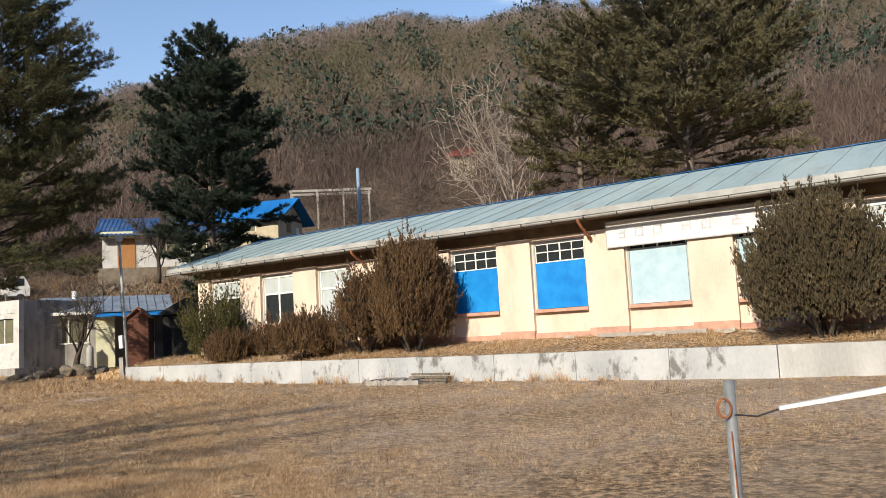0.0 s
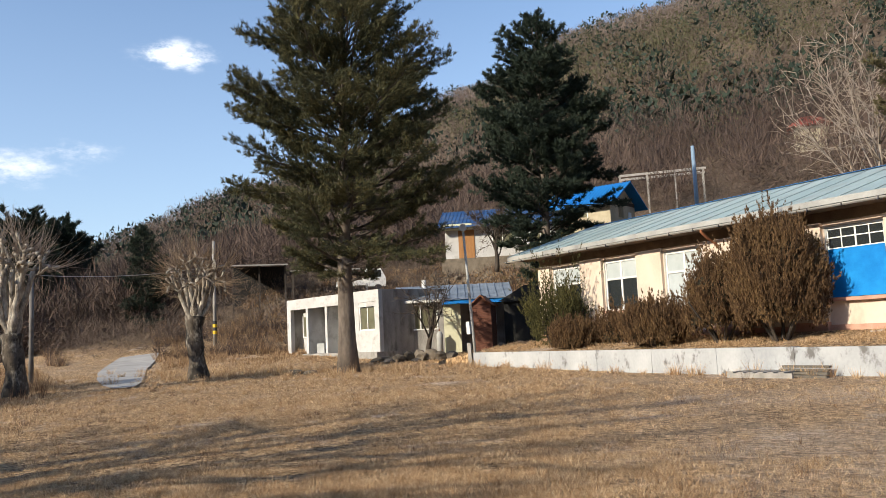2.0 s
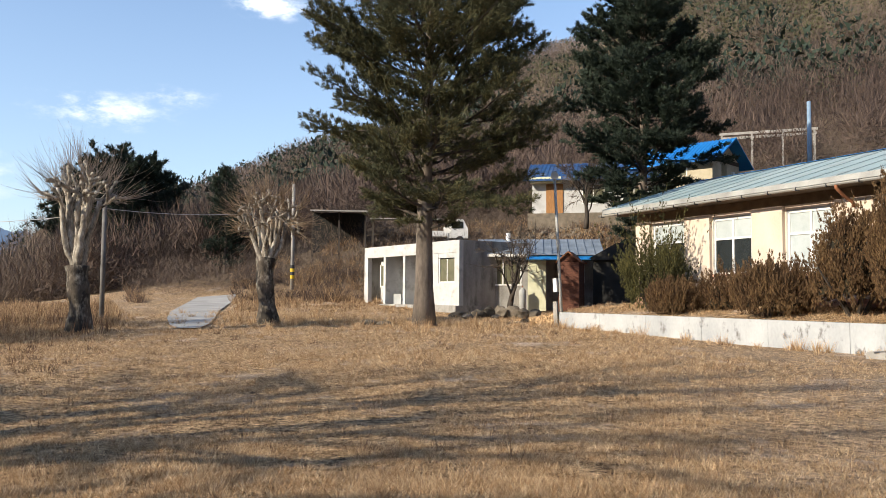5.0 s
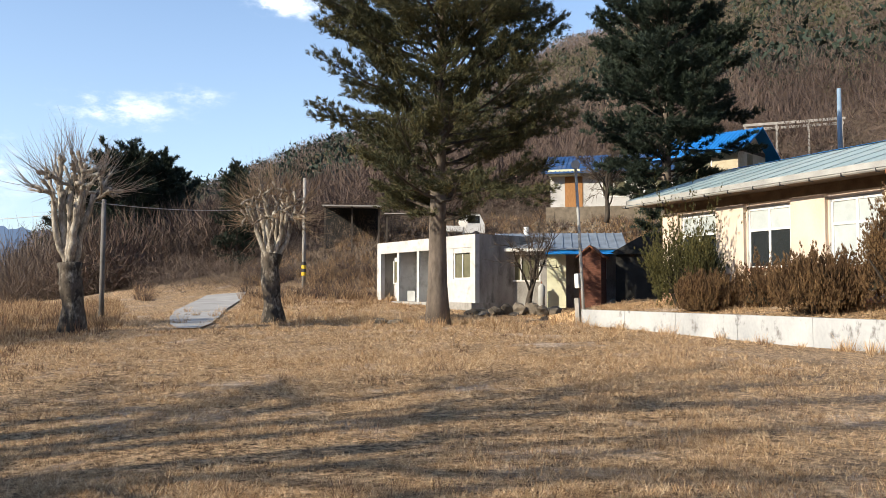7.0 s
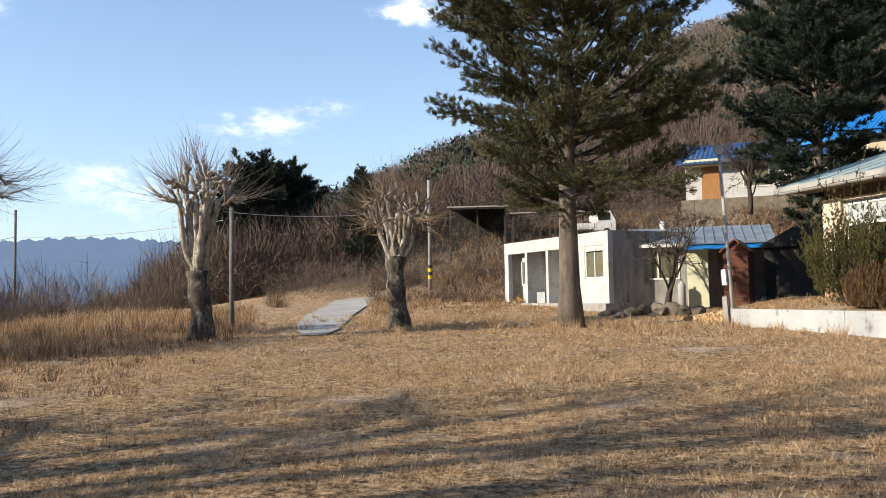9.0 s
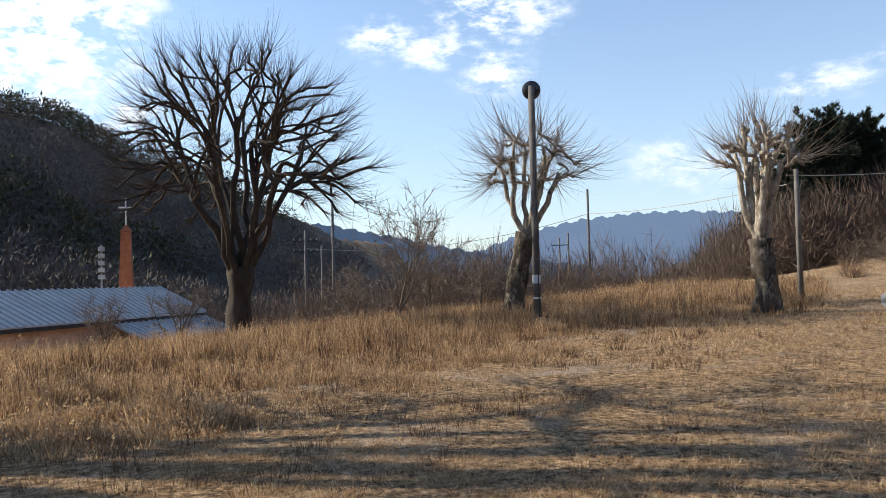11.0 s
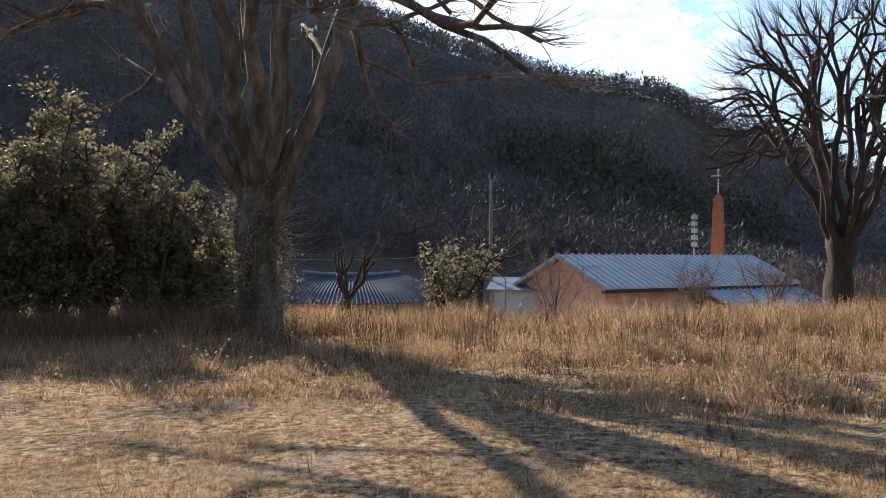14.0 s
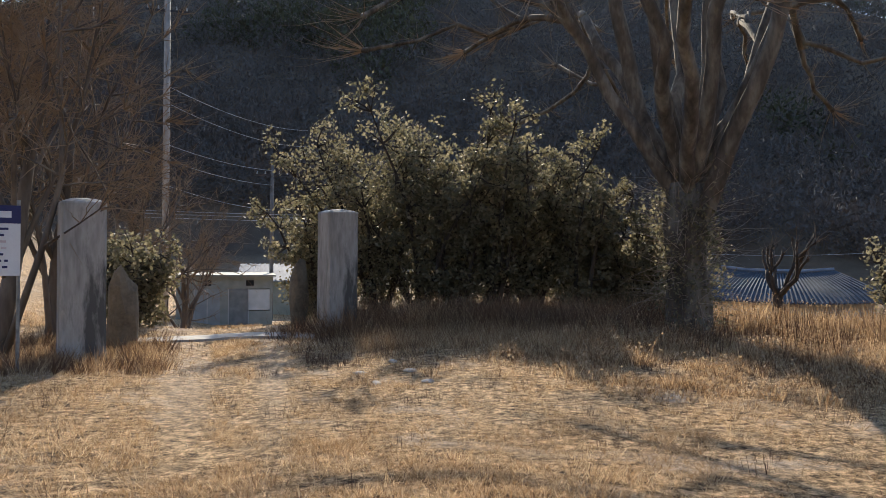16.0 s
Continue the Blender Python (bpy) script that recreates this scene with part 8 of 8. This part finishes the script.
    # single tall dead stalks standing out of the weeds
    x, y, d = scatter(4000, 10, 44, 52, 150, 0.8)
    b = np.degrees(np.arctan2(-(x - CENTRE[0]), y - CENTRE[1]))
    keep = (d > np.interp(b, [52, 62, 75, 90, 105, 118, 130, 140, 150], [24, 21, 14, 11.5, 11, 11.5, 12, 14, 16])) & (smooth_noise(x * 0.9, y * 0.9, 17) + r.normal(size=len(x)) * 0.5 > 0.1)
    x, y, d = x[keep], y[keep], d[keep]
    T = tufts(x, y, 9, r.uniform(0.35, 0.95, len(x)), 0.0036 * np.clip(d / 11, 1, 3), 0.30, 0.12)
    tagged(part("tall_stalks", soup("tall_stalks", T, 3), "weed_dark", None, ""), "tall dead reddish-brown stalks among the weeds", "plants", kind="stuff")
    # scattered brown weeds in the yard
    x, y, d = scatter(1500, 3.5, 34, -60, 180, 0.75)
    keep = ok(x, y)
    x, y, d = x[keep], y[keep], d[keep]
    T = tufts(x, y, 16, r.uniform(0.04, 0.20, len(x)) * r.uniform(0.5, 1.4, len(x)), 0.0022 * np.clip(d / 7, 1, 3), 0.55, 0.16)
    tagged(part("brown_weeds", soup("brown_weeds", T, 3), "weed_dark", None, ""), "small dead brown weeds scattered in the yard", "plants", kind="stuff")
    # dark dead weeds in clumps on the west side and brush under the gate trees
    x, y, d = scatter(1000, 6, 27, 55, 152, 0.8)
    keep = (smooth_noise(x * 0.5, y * 0.5, 11) > 0.0) & ok(x, y)
    x, y, d = x[keep], y[keep], d[keep]
    T1 = tufts(x, y, 26, r.uniform(0.05, 0.22, len(x)), 0.0032 * np.clip(d / 8, 1, 3), 0.55, 0.22)
    bb, dd = r.uniform(129, 152, 900), r.uniform(12.2, 17.5, 900)
    pq = np.array([polar(a, q_, (-4.2, 6.5)) for a, q_ in zip(bb, dd)])
    T2 = tufts(pq[:, 0], pq[:, 1], 22, r.uniform(0.10, 0.42, 900), np.full(900, 0.004), 0.8, 0.25)
    tagged(part("gate_weeds", soup("gate_weeds", T2, 3), "weed", None, ""), "dry grass and weeds under the gate trees", "grass", kind="stuff")
    tagged(part("dead_weeds", soup("dead_weeds", T1, 3), "weed_dark", None, ""), "clumps of dark dead weeds along the yard edge", "plants", kind="stuff")
    # brush and rank grass on the steep bank
    bb, dd = r.uniform(12, 50, 5200), r.uniform(42, 60, 5200)
    x, y = CENTRE[0] - dd * np.sin(np.radians(bb)), CENTRE[1] + dd * np.cos(np.radians(bb))
    keep = (smooth_noise(x * 0.7, y * 0.7, 31) + r.normal(size=len(x)) * 0.4 > -0.1) & ~((bb > 43) & (bb < 49)) & (dd > np.interp(bb, [12, 20, 32, 40, 50], [48, 47, 44, 46, 50]))
    x, y = x[keep], y[keep]
    T = tufts(x, y, 30, r.uniform(0.25, 0.95, len(x)), np.full(len(x), 0.014), 0.8, 0.35)
    cut = (len(T) // 60) * 30
    tagged(part("bank_grass", soup("bank_grass", T[:cut], 3), "weed", None, ""), "rank dry grass on the steep bank", "grass", kind="stuff")
    tagged(part("bank_scrub", soup("bank_scrub", T[cut:], 3), "near_wood", None, ""), "dark leafless scrub on the steep bank", "bushes", kind="stuff")
    # brush under the evergreens and round the gate pillars
    bb, dd = r.uniform(129, 153, 1500), r.uniform(14.5, 17.6, 1500)
    q1 = np.array([polar(a, q_, (-4.2, 6.5)) for a, q_ in zip(bb, dd)])
    bb, dd = r.uniform(163.6, 178, 500), r.uniform(10.9, 15.5, 500)
    q2 = np.array([polar(a, q_, (-4.16, 6.53)) for a, q_ in zip(bb, dd)])
    cx, cy = polar(152.3, 15.6, (-4.16, 6.53))
    q3 = np.stack([cx + r.normal(size=160) * 0.6, cy + r.normal(size=160) * 0.6], 1)
    q = np.concatenate([q1, q2, q3])
    hh = np.concatenate([r.uniform(0.25, 0.75, 1500), r.uniform(0.06, 0.30, 500), r.uniform(0.15, 0.5, 160)])
    T = tufts(q[:, 0], q[:, 1], 26, hh, np.full(len(q), 0.0045), 0.9, 0.22)
    pick = np.repeat(r.random(len(q)) < 0.55, 26)
    tagged(part("gate_brush", soup("gate_brush", T[pick], 3), "weed_dark", None, ""), "tangled brown brush under the gate trees and round the pillars", "bushes", kind="stuff")
    tagged(part("gate_straw", soup("gate_straw", T[~pick], 3), "weed", None, ""), "pale straw among the brush by the gate", "grass", kind="stuff")
    # pale clumps along the foot of the wall and round the trees
    s_ = r.uniform(8, 30, 60)
    q = [world_xy(a, 18.25 - abs(r.normal()) * 0.25) for a in s_] + [(-16.84 + r.normal() * 1.2, 29.68 + r.normal() * 0.8) for _ in range(40)] + [(-22 + r.normal() * 4, 29 + r.normal() * 2) for _ in range(160)]
    q = np.array(q)
    T = tufts(q[:, 0], q[:, 1], 34, r.uniform(0.12, 0.42, len(q)), np.full(len(q), 0.008), 0.65, 0.13)
    tagged(part("pale_clumps", soup("pale_clumps", T, 3), "dry_grass", None, ""), "pale dry grass clumps along the wall foot", "grass", kind="stuff")
    # grass on the terrace
    X = r.uniform(-1.5, 30, 9000)
    Y = r.uniform(-2.1, -0.1, 9000)
    keep = smooth_noise(X * 1.2, Y * 2, 7) + r.normal(size=9000) * 0.4 > 0.3
    X, Y = X[keep], Y[keep]
    T = tufts(X * 0, X * 0, 6, np.full(len(X), 0.13), np.full(len(X), 0.006), 0.8, 0.08)
    T[:, :, 0] += np.repeat(X, 6)[:, None]
    T[:, :, 1] += np.repeat(Y, 6)[:, None]
    T[:, :, 2] += np.repeat(0.84 + (Y + 2.3) / 2.3 * 0.35, 6)[:, None] - gz(0, 0)
    tagged(part("terrace_grass", soup("terrace_grass", T, 3), "dry_grass", None, "", place=SCHOOL), "dry grass tufts on the terrace", "grass", kind="stuff")


grass()
